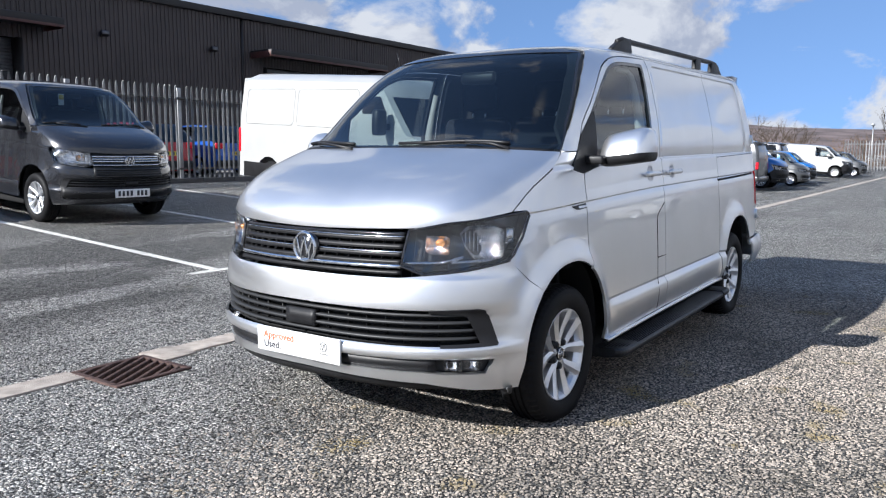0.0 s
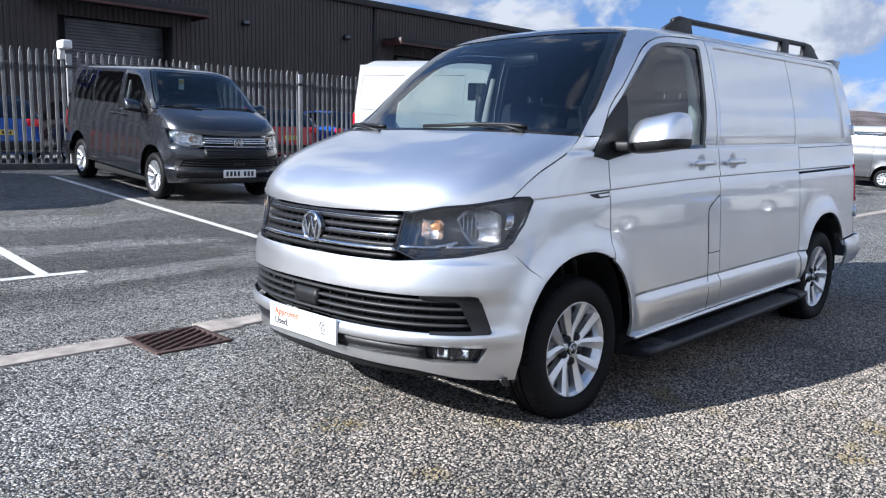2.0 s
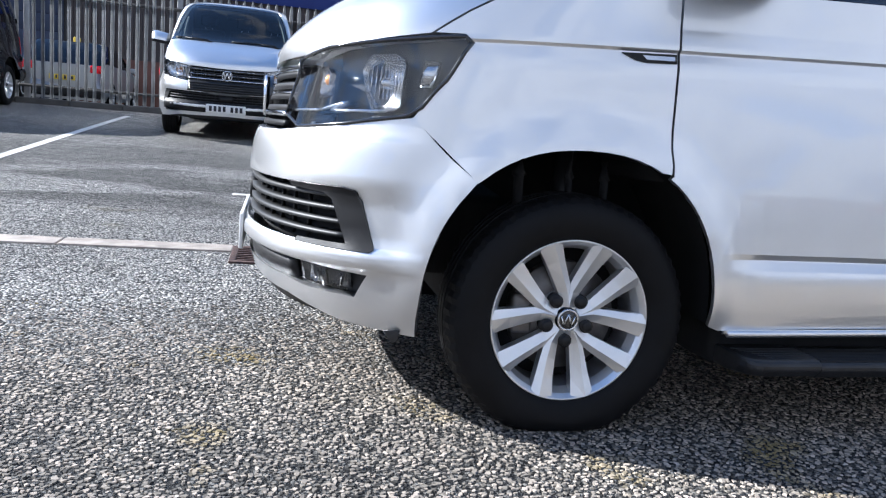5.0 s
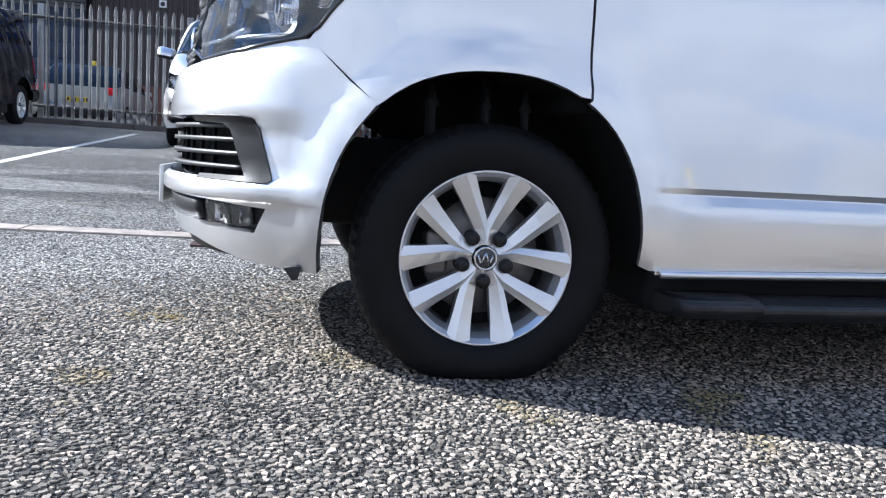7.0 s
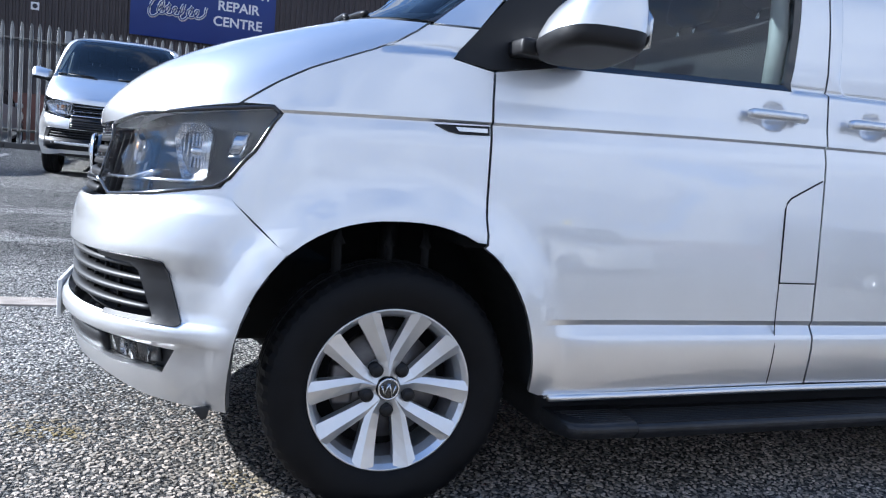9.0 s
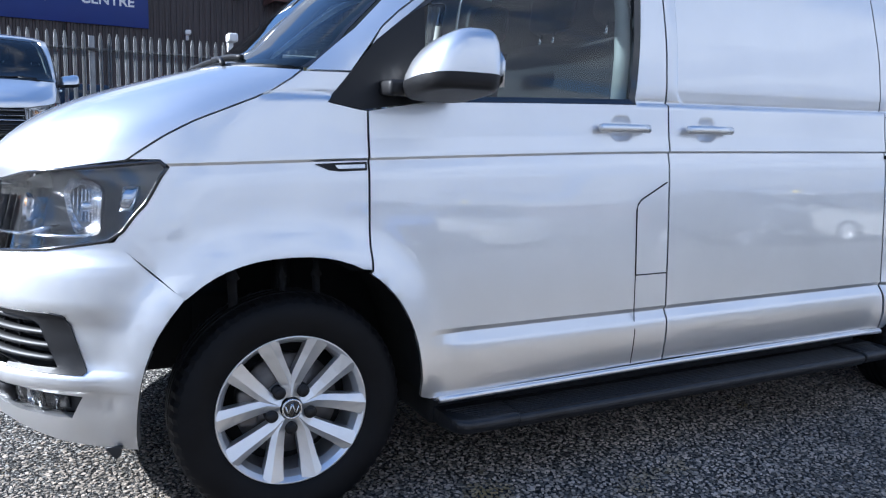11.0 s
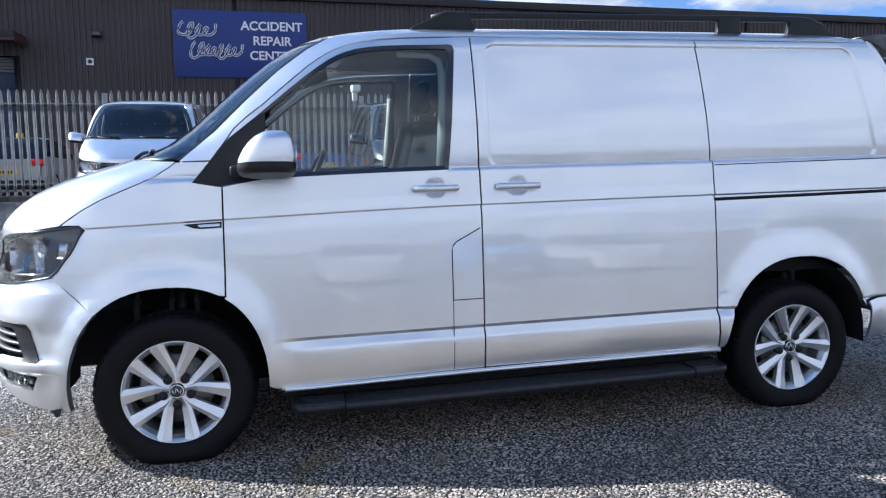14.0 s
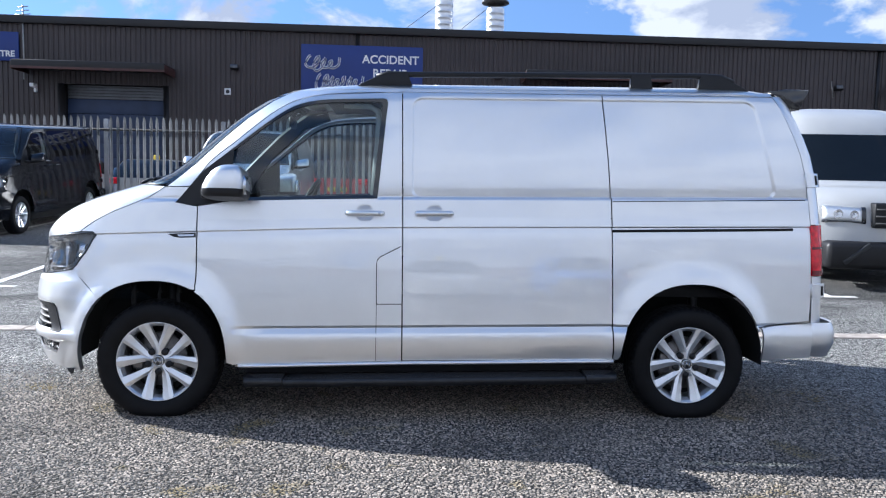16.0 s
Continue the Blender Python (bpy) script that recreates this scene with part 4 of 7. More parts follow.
        # sill
        out = [(0.435, 0.312), (1.5, 0.318), (2.56, 0.326), (2.56, 0.336), (1.5, 0.333), (0.435, 0.322)]
        panel("sill_trim", [(out, lambda q, v: side(q, v, sg, 0.004))], CHROME if fine else paint, root, (0.2, 0.1), label="bright sill edge")
        # wheel arch liners
        for cx, cz, r, rz in ARCHES:
            bm = bmesh.new()
            rings = []
            for a, b in arc(cx, 0.335, r + 0.03, 0, 180, 24, rz + (0.02 if cx < 1 else -0.02), 2.3):
                rings.append([bm.verts.new((a, YC - sg * w, b)) for w in (0.87, 0.52)])
            for p, q in zip(rings, rings[1:]):
                bm.faces.new((p[0], p[1], q[1], q[0]))
            bm.faces.new([r_[1] for r_ in (rings[:-7] if cx < 1 else rings)])
            part("arch_liner", bm, DARK, root, "black wheel arch liner")
            wheel(root, 0.0 if cx < 1 else cx, YC - sg * 0.802, 0.335, sg, fine=fine)
        if fine:
            for cx, dx in ((0.0, 0.02), (3.0, 0.1)):
                part("damper", tube(bmesh.new(), [(cx + dx, YC - sg * 0.66, 0.45), (cx + dx, YC - sg * 0.66, 0.80)], 0.028, 10), BLACK, root)
                for q, r_ in ((-0.15, 0.014), (-0.008, 0.010), (0.095, 0.012)) if cx < 1 else ((0.05, 0.014),):
                    part("suspension_link", tube(bmesh.new(), [(cx + q, YC - sg * 0.80, 0.60), (cx + q - 0.004, YC - sg * 0.80, 0.705), (cx + q, YC - sg * 0.79, 0.712), (cx + q, YC - sg * 0.78, 0.76)], [r_, r_, r_ * 1.5, r_ * 0.8], 8), DARK, root)
            part("bumper_tab", prism(bmesh.new(), [(-0.50, 0.292), (-0.455, 0.292), (-0.462, 0.262), (-0.475, 0.258)], sg * 0.012, Matrix.Translation((0, YC - sg * 0.87, 0)), 0.003), GREYPL, root, "small grey air deflector tab")
        # side step
        if fine:
            pts = [side(q, 0.314 + 0.009 * sm(0.43, 1.4, q), sg, 0.010) for q in np.linspace(0.45, 2.55, 16)]
            part("sill_edge", tube(bmesh.new(), pts, 0.011, 8), paint, root, "bright painted sill edge")
            zt = lambda q: 0.268 + 0.017 * (q - 0.85)
            step = part("side_step", step_bar(bmesh.new(), 0.70, 2.38, sg, zt, 0.0), STEPM, root, "scuffed black side step with a ribbed tread", smooth=False)
            for k in range(9):
                y = YC - sg * (0.988 - 0.014 * k)
                part("tread_rib", tube(bmesh.new(), [(0.71, y, zt(0.71)), (2.37, y, zt(2.37))], 0.0035, 6), BLACK, step)
            for q0, q1 in ((0.70, 0.478), (2.38, 2.57)):
                cap_ = part("end_cap", step_bar(bmesh.new(), q0, q1, sg, zt, 0.006), STEPM, step, "black rounded step end cap", smooth=False)
                for k in range(7):
                    y = YC - sg * (0.982 - 0.016 * k)
                    e1 = q0 + (q1 - q0) * (0.62 + 0.05 * k)
                    part("cap_rib", tube(bmesh.new(), [(q0, y, zt(q0) + 0.006), (e1, y, zt(e1) + 0.006)], 0.003, 6), BLACK, cap_)
            for q in (0.95, 1.55, 2.15):
                part("step_bracket", box(bmesh.new(), q - 0.03, q + 0.03, min(YC - sg * 0.93, YC - sg * 0.70), max(YC - sg * 0.93, YC - sg * 0.70), zt(q) - 0.05, zt(q) - 0.02, 0.006), BLACK, step)
        # roof rail
        if rails:
            y = YC - sg * 0.625
            r = new("roof_rail")
            r.parent = root
            r["label"] = "black roof rail"
            zr = lambda q: 1.980 + 0.0235 * (q - 1.34)
            part("bar", tube(bmesh.new(), [(1.18, y, 1.962), (1.25, y, 1.982), (1.36, y, zr(1.36)), *[(q, y, zr(q)) for q in np.linspace(1.6, 3.0, 6)], (3.12, y, zr(3.12)), (3.22, y, 2.018), (3.30, y, 1.99)], 0.017, 10), BLACK, r)
            for o in ([(1.06, 1.90), (1.10, 1.925), (1.20, 1.972), (1.36, 1.998), (1.375, 1.95), (1.39, 1.915), (1.2, 1.90)],
                      [(2.66, 1.925), (2.675, 1.945), (2.68, 2.015), (2.80, 2.02), (2.805, 1.95), (2.82, 1.925)],
                      [(3.07, 1.93), (3.085, 1.95), (3.10, 2.03), (3.22, 2.018), (3.33, 1.975), (3.40, 1.935)]):
                part("foot", prism(bmesh.new(), o, 0.034, Matrix.Translation((0, y - 0.017, 0)), 0.006), BLACK, r)
        # tail
        Rr = lambda q, v: rear(q, v, sg)
        panel("rear_corner", [([(0.04, 0.53), (0.98, 0.53), (0.98, 0.80), (0.04, 0.80)], Rr), ([(0.04, 1.10), (0.98, 1.10), (0.98, 1.855), (0.04, 1.845)], Rr)], paint, root, (0.2, 0.1))
        tl = panel("tail_light", [([(0.02, 0.805), (0.95, 0.805), (0.95, 1.095), (0.02, 1.095)], lambda q, v: rear(q, v, sg, 0.006))], REDL, root, (0.12, 0.1), label="red tail light")
        panel("lens_band", [([(0.03, 0.958), (0.94, 0.958), (0.94, 0.972), (0.03, 0.972)], lambda q, v: rear(q, v, sg, 0.010))], REDD, tl, (0.12, 0.1), thick=0.004, label="dark red band across the lens")
        panel("lens_foot", [([(0.03, 0.808), (0.94, 0.808), (0.94, 0.835), (0.03, 0.835)], lambda q, v: rear(q, v, sg, 0.010))], REDD, tl, (0.12, 0.1), thick=0.004, label="dark red lens foot")
        panel("rear_door", [([(1.0, 0.53), (1.99, 0.53), (1.99, 1.85), (1.0, 1.85)], Rr)], paint, root, (0.2, 0.1))
        for v0 in (0.68, 1.317):
            hb = panel("door_hinge", [([(-0.0, v0), (0.75, v0), (0.75, v0 + 0.078), (0.0, v0 + 0.078)], lambda q, v: rear(q, v, sg, 0.018))], paint, root, (0.1, 0.04), thick=0.022, label="painted rear door hinge")
            panel("hinge_pin", [([(0.34, v0 + 0.012), (0.44, v0 + 0.012), (0.44, v0 + 0.066), (0.34, v0 + 0.066)], lambda q, v: rear(q, v, sg, 0.021))], DARK, hb, (0.1, 0.04), thick=0.004)
        B = lambda q, v: side(q, v, sg, 0.014 + 0.012 * sm(3.4, 3.7, q))
        B2 = lambda q, v: rear(q, v, sg, 0.03 + 0.05 * sm(0, 0.6, q) - 0.03 * (1 - sm(0.33, 0.42, v)) - 0.02 * sm(0.48, 0.54, v))
        panel("rear_bumper", [([(3.405, 0.512), (3.415, 0.32), (3.705, 0.335), (3.705, 0.535)], B), ([(0.0, 0.335), (1.99, 0.335), (1.99, 0.54), (0.0, 0.535)], B2)], bumper, root, (0.06, 0.03))
    # roof
    edge = 0.232
    fr = [(x, y) for x, y in ((0.60, YC), (0.62, 0.72), (0.67, 0.48), (0.74, 0.33), (0.83, 0.262), (1.0, edge + 0.003))]
    out = fr + [(1.3, edge), (3.4, edge), (3.5, edge + 0.01)] + [(3.5, 2 * YC - edge - 0.01), (3.4, 2 * YC - edge), (1.3, 2 * YC - edge)] + [(x, 2 * YC - y) for x, y in fr[:0:-1]]
    panel("roof", [(out, lambda q, v: crown(q, v))], paint, root, (0.06, 0.06), thick=0.01)
    bm = prism(bmesh.new(), [(3.50, 1.935), (3.60, 1.952), (3.745, 1.952), (3.69, 1.83), (3.62, 1.84), (3.54, 1.905)], 2 * (YC - 0.27), Matrix.Translation((0, 0.27, 0)), 0.008)
    part("rear_spoiler", bm, GLOSSB, root, "gloss black rear spoiler")
    # bonnet
    tl_ = [(T(0.992, y=0.42), 0.994), (T(1.02, x=-0.60), 1.026), (T(1.05, x=-0.43), 1.054), *[(T(v + 0.003, x=x - 0.004), v + 0.003) for x, v in SHUT[::-1]]]
    out = [(-0.001, 0.980), *tl_, (0.6, 1.318), (-0.001, 1.326)]
    W1 = lambda q, v: wrap(q, v)
    W2 = lambda q, v: wrap(-q, v)
    panel("bonnet", [(out, W1), (out, W2)], paint, root, ft, thick=0.02)
    bm = ribbon(bmesh.new(), -1.2, 1.2, 1.30, 1.338, -0.05, -0.012)
    part("scuttle", bm, BLACK, root, "black plastic scuttle below the windscreen")
    # windscreen
    we = [(T(v, x=x) - 0.0, v) for x, v in ((0.05, 1.312), (0.185, 1.432), (0.32, 1.562), (0.455, 1.69), (0.585, 1.79), (0.66, 1.832))]
    out = [(0.0, 1.332), (0.7, 1.328), *we, (0.7, 1.862), (0.0, 1.872)]
    ws = panel("windscreen", [(out, lambda q, v: wrap(q, v, -0.006)), (out, lambda q, v: wrap(-q, v, -0.006))], SCREEN, root, (0.12, 0.06), thick=0.004, label="dark tinted windscreen")
    bandp = [(a - 0.035, b) for a, b in we]
    panel("windscreen_border", [([*we, *bandp[::-1]], lambda q, v: wrap(q, v, -0.004)), ([*we, *bandp[::-1]], lambda q, v: wrap(-q, v, -0.004)), ([(0.0, 1.845), (0.0, 1.873), (0.7, 1.863), (we[-1][0], 1.834), (0.7, 1.836)], lambda q, v: wrap(q, v, -0.004)), ([(0.0, 1.845), (0.0, 1.873), (0.7, 1.863), (we[-1][0], 1.834), (0.7, 1.836)], lambda q, v: wrap(-q, v, -0.004))], GLOSSB, ws, (0.1, 0.06), thick=0.002)
    for a0, a1 in ((0.62, 0.0), (-0.18, -0.95)):
        w = new("wiper")
        w.parent = root
        p0, p1 = wrap(a0, 1.345, 0.02), wrap(a1, 1.355, 0.02)
        part("wiper_blade", tube(bmesh.new(), [wrap(a0 + (a1 - a0) * k / 8, 1.346 + 0.012 * math.sin(k / 8 * 3), 0.014) for k in range(9)], 0.009, 6), BLACK, w, "black wiper blade")
        part("wiper_arm", tube(bmesh.new(), [wrap(a0 + 0.05, 1.322, 0.02), wrap(a0 + (a1 - a0) * 0.25, 1.345, 0.035), wrap(a0 + (a1 - a0) * 0.55, 1.353, 0.03)], 0.008, 6), BLACK, w)
    # front bumper with its openings
    def edge_th(v):
        return T(v, x=-0.018 - 0.404 * max(0.0, 1 - (abs(v - 0.335) / 0.457) ** 2.3) ** (1 / 2.3) if v < 0.69 else -0.30)
    ve, vb = T(0.65, x=-0.578), T(0.50, x=-0.54)
    fo = T(0.42, x=-0.545)
    out = [(0.0, 0.786), (T(0.79, y=0.45), 0.788), (T(0.81, x=-0.66), 0.808), (T(0.845, x=-0.456), 0.843), (T(0.695, x=-0.299), 0.697), *[(edge_th(q), q) for q in (0.67, 0.64, 0.60, 0.56, 0.52, 0.48, 0.44, 0.40, 0.365, 0.33)], (edge_th(0.33) - 0.01, 0.285),
           (T(0.29, x=-0.6), 0.30), (T(0.33, y=0.35), 0.335), (0.0, 0.352), (0.0, 0.392), (T(0.39, y=0.35), 0.385), (T(0.375, x=-0.70), 0.375), (fo - 0.06, 0.372), (fo, 0.435), (T(0.44, x=-0.70), 0.445), (0.0, 0.448), (0.0, 0.505), (T(0.5, y=0.3), 0.502), (vb, 0.502), (ve, 0.648), (T(0.65, y=0.3), 0.655), (0.0, 0.658)]
    fb = panel("front_bumper", [(out, W1), (out, W2)], bumper, root, ft, vlines=(0.446, 0.452, 0.458, 0.473, 0.488, 0.496, 0.505, 0.66, 0.775, 0.785, 0.795), thick=0.028, label="painted front bumper")
    insert = [(0.0, 0.50), (vb - 0.01, 0.497), (ve - 0.01, 0.652), (0.0, 0.662)]
    panel("vent_back", [(insert, lambda q, v: wrap(q, v, -0.045)), (insert, lambda q, v: wrap(-q, v, -0.045))], DARK, fb, (0.12, 0.1))
    for sg in (1, -1):
        trim = [(T(0.65, x=-0.74), 0.655), (T(0.65, x=-0.61), 0.656), (ve - 0.008, 0.650), (ve, 0.641), (ve + 0.02, 0.625), (vb + 0.012, 0.505), (vb, 0.498), (T(0.5, x=-0.72), 0.498), (T(0.5, x=-0.72), 0.509), (T(0.51, x=-0.60), 0.511), (T(0.62, x=-0.64), 0.622), (T(0.635, x=-0.66), 0.637), (T(0.65, x=-0.74), 0.641)]
        panel("vent_trim", [(trim, lambda q, v: wrap(sg * q, v, 0.004))], BLACK, fb, (0.05, 0.04), label="black vent surround")
        fogp = [(T(0.38, y=0.30), 0.38), (fo - 0.05, 0.368), (fo + 0.004, 0.438), (T(0.45, y=0.30), 0.45)]
        panel("fog_recess", [(fogp, lambda q, v: wrap(sg * q, v, -0.035))], BLACK, fb, (0.08, 0.05))
        fl = new("fog_lamp")
        fl.parent = root
        fl["label"] = "rectangular front fog lamp"
        part("lamp_back", ribbon(bmesh.new(), sg * T(0.42, y=0.265), sg * T(0.42, x=-0.60), 0.388, 0.434, -0.034, -0.028, 12), GREYPL, fl)
        for yq, wq in ((0.243, 0.05), (0.185, 0.07)):
            fc = wrap(sg * T(0.411, y=yq), 0.411, -0.014)
            fm = Matrix.Translation(fc) @ Vector((-1.0, -sg * 0.3, 0.0)).to_track_quat("Z", "Y").to_matrix().to_4x4()
            part("reflector", bowl(bmesh.new(), fm, wq, 0.040, 0.016), REFL, fl)
        for q in (0.215,):
            part("lamp_divider", ribbon(bmesh.new(), sg * T(0.41, y=q) - 0.008, sg * T(0.41, y=q) + 0.008, 0.386, 0.436, -0.03, -0.012, 2), GLOSSB, fl)
        o = [(T(0.42, y=0.275), 0.384), (T(0.42, x=-0.60), 0.384), (T(0.42, x=-0.582), 0.436), (T(0.42, y=0.275), 0.438)]
        panel("lens", [(o, lambda q, v: wrap(sg * q, v, -0.006))], CLEAR, fl, (0.06, 0.03), thick=0.004)
    strip = bmesh.new()
    ribbon(strip, -T(0.42, y=0.30), T(0.42, y=0.30), 0.388, 0.447, -0.03, -0.008)
    part("bumper_strip", strip, BLACK, fb, "dark grey strip along the bumper")
    for k in range(4):
        v0 = 0.524 + 0.034 * k
        part("vent_slat", ribbon(bmesh.new(), -ve + 0.045, ve - 0.045, v0, v0 + 0.011, -0.04, -0.004, 40), GREYPL, fb)
    for k in range(-7, 8):
        th = k * 0.105
        part("vent_rib", ribbon(bmesh.new(), th - 0.002, th + 0.002, 0.505, 0.652, -0.044, -0.032, 1), BLACK, fb)
    part("vent_sensor", ribbon(bmesh.new(), -0.055, 0.055, 0.545, 0.615, -0.03, 0.002, 6), BLACK, fb, "square sensor cover")
    part("lower_lip", ribbon(bmesh.new(), -1.0, 1.0, 0.30, 0.35, -0.08, -0.02), BLACK, fb)
    # grille
    gi = new("front_grille")
    gi.parent = root
    gi["label"] = "black slatted grille with chrome strips"
    gw = T(0.87, y=0.455)
    back = [(0.0, 0.786), (T(0.79, y=0.47), 0.79), (T(0.97, y=0.44), 0.975), (0.0, 0.975)]
    panel("grille_back", [(back, lambda q, v: wrap(q, v, -0.05)), (back, lambda q, v: wrap(-q, v, -0.05))], DARK, gi, (0.12, 0.1))
    for k, (v0, h, m) in enumerate(((0.798, 0.016, BLACK), (0.826, 0.014, CHROME), (0.842, 0.016, BLACK), (0.874, 0.018, BLACK), (0.905, 0.018, BLACK), (0.937, 0.018, BLACK), (0.960, 0.012, GLOSSB))):
        m = CHROME if bright and k in (3, 4, 5) else m
        part("grille_strip" if m is CHROME else "grille_slat", ribbon(bmesh.new(), -gw, gw, v0, v0 + h, -0.04, 0.004 if m is CHROME else -0.004, 40), m, gi, "chrome strip" if m is CHROME else "")
        if k in (3, 5) and not bright:
            part("grille_strip", ribbon(bmesh.new(), -gw, gw, v0 + h - 0.001, v0 + h + 0.003, -0.03, 0.0, 40), CHROME, gi)
    for k in range(-10, 11):
        part("grille_rib", ribbon(bmesh.new(), k * 0.062 - 0.0016, k * 0.062 + 0.0016, 0.79, 0.965, -0.045, -0.02, 1), BLACK, gi)
    if late:
        part("lower_grille", ribbon(bmesh.new(), -gw * 0.98, gw * 0.98, 0.665, 0.802, -0.02, 0.016, 30), BLACK, gi, "black lower grille")
        for v0 in (0.685, 0.715, 0.745, 0.775):
            part("grille_slat", ribbon(bmesh.new(), -gw * 0.93, gw * 0.93, v0, v0 + 0.010, 0.0, 0.022, 30), GLOSSB, gi)
        part("bumper_skirt", ribbon(bmesh.new(), -1.05, 1.05, 0.40, 0.53, -0.02, 0.020, 30), BLACK, gi, "black lower bumper band")
    c = wrap(0, 0.890, 0.012)
    em = pose(c.x, c.y, c.z, 90, 0, -90)
    e = part("front_emblem", lathe(bmesh.new(), [(0.0, 0.004), (0.062, 0.004), (0.07, -0.02)], em, 40), GLOSSB, gi, "round black and chrome emblem")
    bm = lathe(bmesh.new(), [(0.058, 0.004), (0.061, 0.011), (0.067, 0.011), (0.071, 0.002)], em, 40)
    for q, t, ln in ((-0.036, 16, 0.05), (-0.013, -16, 0.052), (0.013, 16, 0.052), (0.036, -16, 0.05)):
        box(bm, -0.006, 0.006, -ln, ln * 0.9, 0.003, 0.010, 0.002, em @ Matrix.Translation((q, 0, 0)) @ Matrix.Rotation(radians(t), 4, "Z"))
    part("emblem_ring", bm, CHROME, e)
    # headlights
    for sg in (1, -1):
        hl = new("headlight")
        hl.parent = root
        hl["label"] = "clear headlight with dark housing and bright reflectors"
        o = [(T(0.98, y=0.435), 0.984), (T(1.012, x=-0.66), 1.014), (T(1.036, x=-0.48), 1.036), (T(1.05, x=-0.345), 1.050), (T(1.034, x=-0.33), 1.034), (T(0.94, x=-0.385), 0.94), (T(0.87, x=-0.44), 0.87), (T(0.85, x=-0.475), 0.846), (T(0.82, x=-0.62), 0.818), (T(0.80, y=0.36), 0.80), (T(0.835, y=0.455), 0.835)]
        panel("housing", [(o, lambda q, v: wrap(sg * q, v, -0.07))], REFL if late else LAMPH, hl, (0.06, 0.04), thick=0.0)
        panel("lens", [(o, lambda q, v: wrap(sg * q, v, 0.001))], CLEAR, hl, (0.05, 0.03), thick=0.06 if fine else 0.02).visible_shadow = False
        rim = [wrap(sg * (a + (b - a) * k / 4), p + (q - p) * k / 4, 0.0) for (a, p), (b, q) in zip(o, o[1:] + o[:1]) for k in range(4)]
        part("lens_rim", tube(bmesh.new(), rim + rim[:1], 0.0055, 6), GLOSSB, hl)
        for y0, y1, v0, v1, m, nm in ((0.372, 0.272, 0.880, 0.962, REFL, "indicator"), (0.238, None, 0.856, 1.000, REFL, "main_reflector")):
            t0 = T(0.9, y=y0)
            t1 = T(0.9, y=y1) if y1 else T(0.9, x=-0.48)
            vm = (v0 + v1) / 2
            cc = wrap(sg * (t0 + t1) / 2, vm, -0.016 if y1 else -0.034)
            wd = (wrap(sg * t0, vm) - wrap(sg * t1, vm)).length
            d = Vector((-1.0, -sg * (0.12 if y1 else 0.5), 0.06))
            mt = Matrix.Translation(cc) @ d.to_track_quat("Z", "Y").to_matrix().to_4x4()
            h = part(nm, bowl(bmesh.new(), mt, wd, v1 - v0, 0.038, DISH_SMALL if y1 else DISH_MAIN), m, hl, "pale indicator dish" if y1 else "chrome reflector dish")
            part("bulb_shield", lathe(bmesh.new(), [(0.0, 0.0), (0.013, -0.004), (0.018, -0.03)], mt @ Matrix.Translation((0.0, 0.01 if y1 else 0.0, 0.0)), 16), AMBER if y1 else CHROME, h)
            if not y1 and fine:
                for k in range(-4, 5):
                    part("reflector_flute", tube(bmesh.new(), [mt @ Vector((k * wd * 0.09, -0.04, -0.022 + 0.0004 * k * k)), mt @ Vector((k * wd * 0.09, 0.045, -0.022 + 0.0004 * k * k))], 0.003, 5), CHROME, h)
        part("lamp_blade", ribbon(bmesh.new(), sg * T(0.84, y=0.44), sg * T(0.84, y=0.30), 0.842, 0.850, -0.06, -0.008, 8, end=(0.845, 0.853)), CHROME, hl, "chrome blade")
        part("lamp_blade", ribbon(bmesh.new(), sg * T(0.84, y=0.30), sg * T(0.86, y=0.225), 0.845, 0.853, -0.06, -0.008, 8, end=(0.868, 0.876)), CHROME, hl, "chrome blade")
        part("lamp_blade", ribbon(bmesh.new(), sg * T(0.86, y=0.225), sg * T(0.85, x=-0.66), 0.868, 0.876, -0.06, -0.008, 6, end=(0.846, 0.853)), CHROME, hl, "chrome blade")
        part("lamp_blade", ribbon(bmesh.new(), sg * T(0.85, x=-0.66), sg * T(0.86, x=-0.53), 0.846, 0.853, -0.06, -0.008, 8, end=(0.852, 0.859)), CHROME, hl, "chrome blade")
        part("park_reflector", ribbon(bmesh.new(), sg * T(0.83, y=0.40), sg * T(0.83, y=0.27), 0.815, 0.838, -0.05, -0.03, 8, end=(0.818, 0.840)), GREYPL, hl)
        part("side_reflector", ribbon(bmesh.new(), sg * T(0.93, x=-0.455), sg * T(0.93, x=-0.42), 0.92, 0.985, -0.05, -0.02, 4), CHROME, hl)
    # number plate
    c = wrap(0, 0.452, 0.003)
    pm = pose(c.x, c.y, c.z, 90, 0, -90)
    pl = part("number_plate", box(bmesh.new(), -0.26, 0.26, -0.057, 0.057, -0.009, 0.004, 0.003, pm), PLATEW, root, "white dealer plate with orange and black words" if plate == "promo" else "white number plate with dark bars")
    if plate == "promo":
        lettering("plate_lettering", "Approved", 0.047, pm @ Matrix.Translation((-0.215, 0.008, 0.0052)), ORANGE, pl, 1.04, depth=0.0008, bold=0.0006)
        lettering("plate_lettering", "Used.", 0.047, pm @ Matrix.Translation((-0.215, -0.036, 0.0052)), INK, pl, 1.04, depth=0.0008, bold=0.0006)
        bm = lathe(bmesh.new(), [(0.019, 0.0045), (0.0195, 0.0058), (0.022, 0.0058), (0.0225, 0.0045)], pm @ Matrix.Translation((0.165, 0.012, 0)), 28)
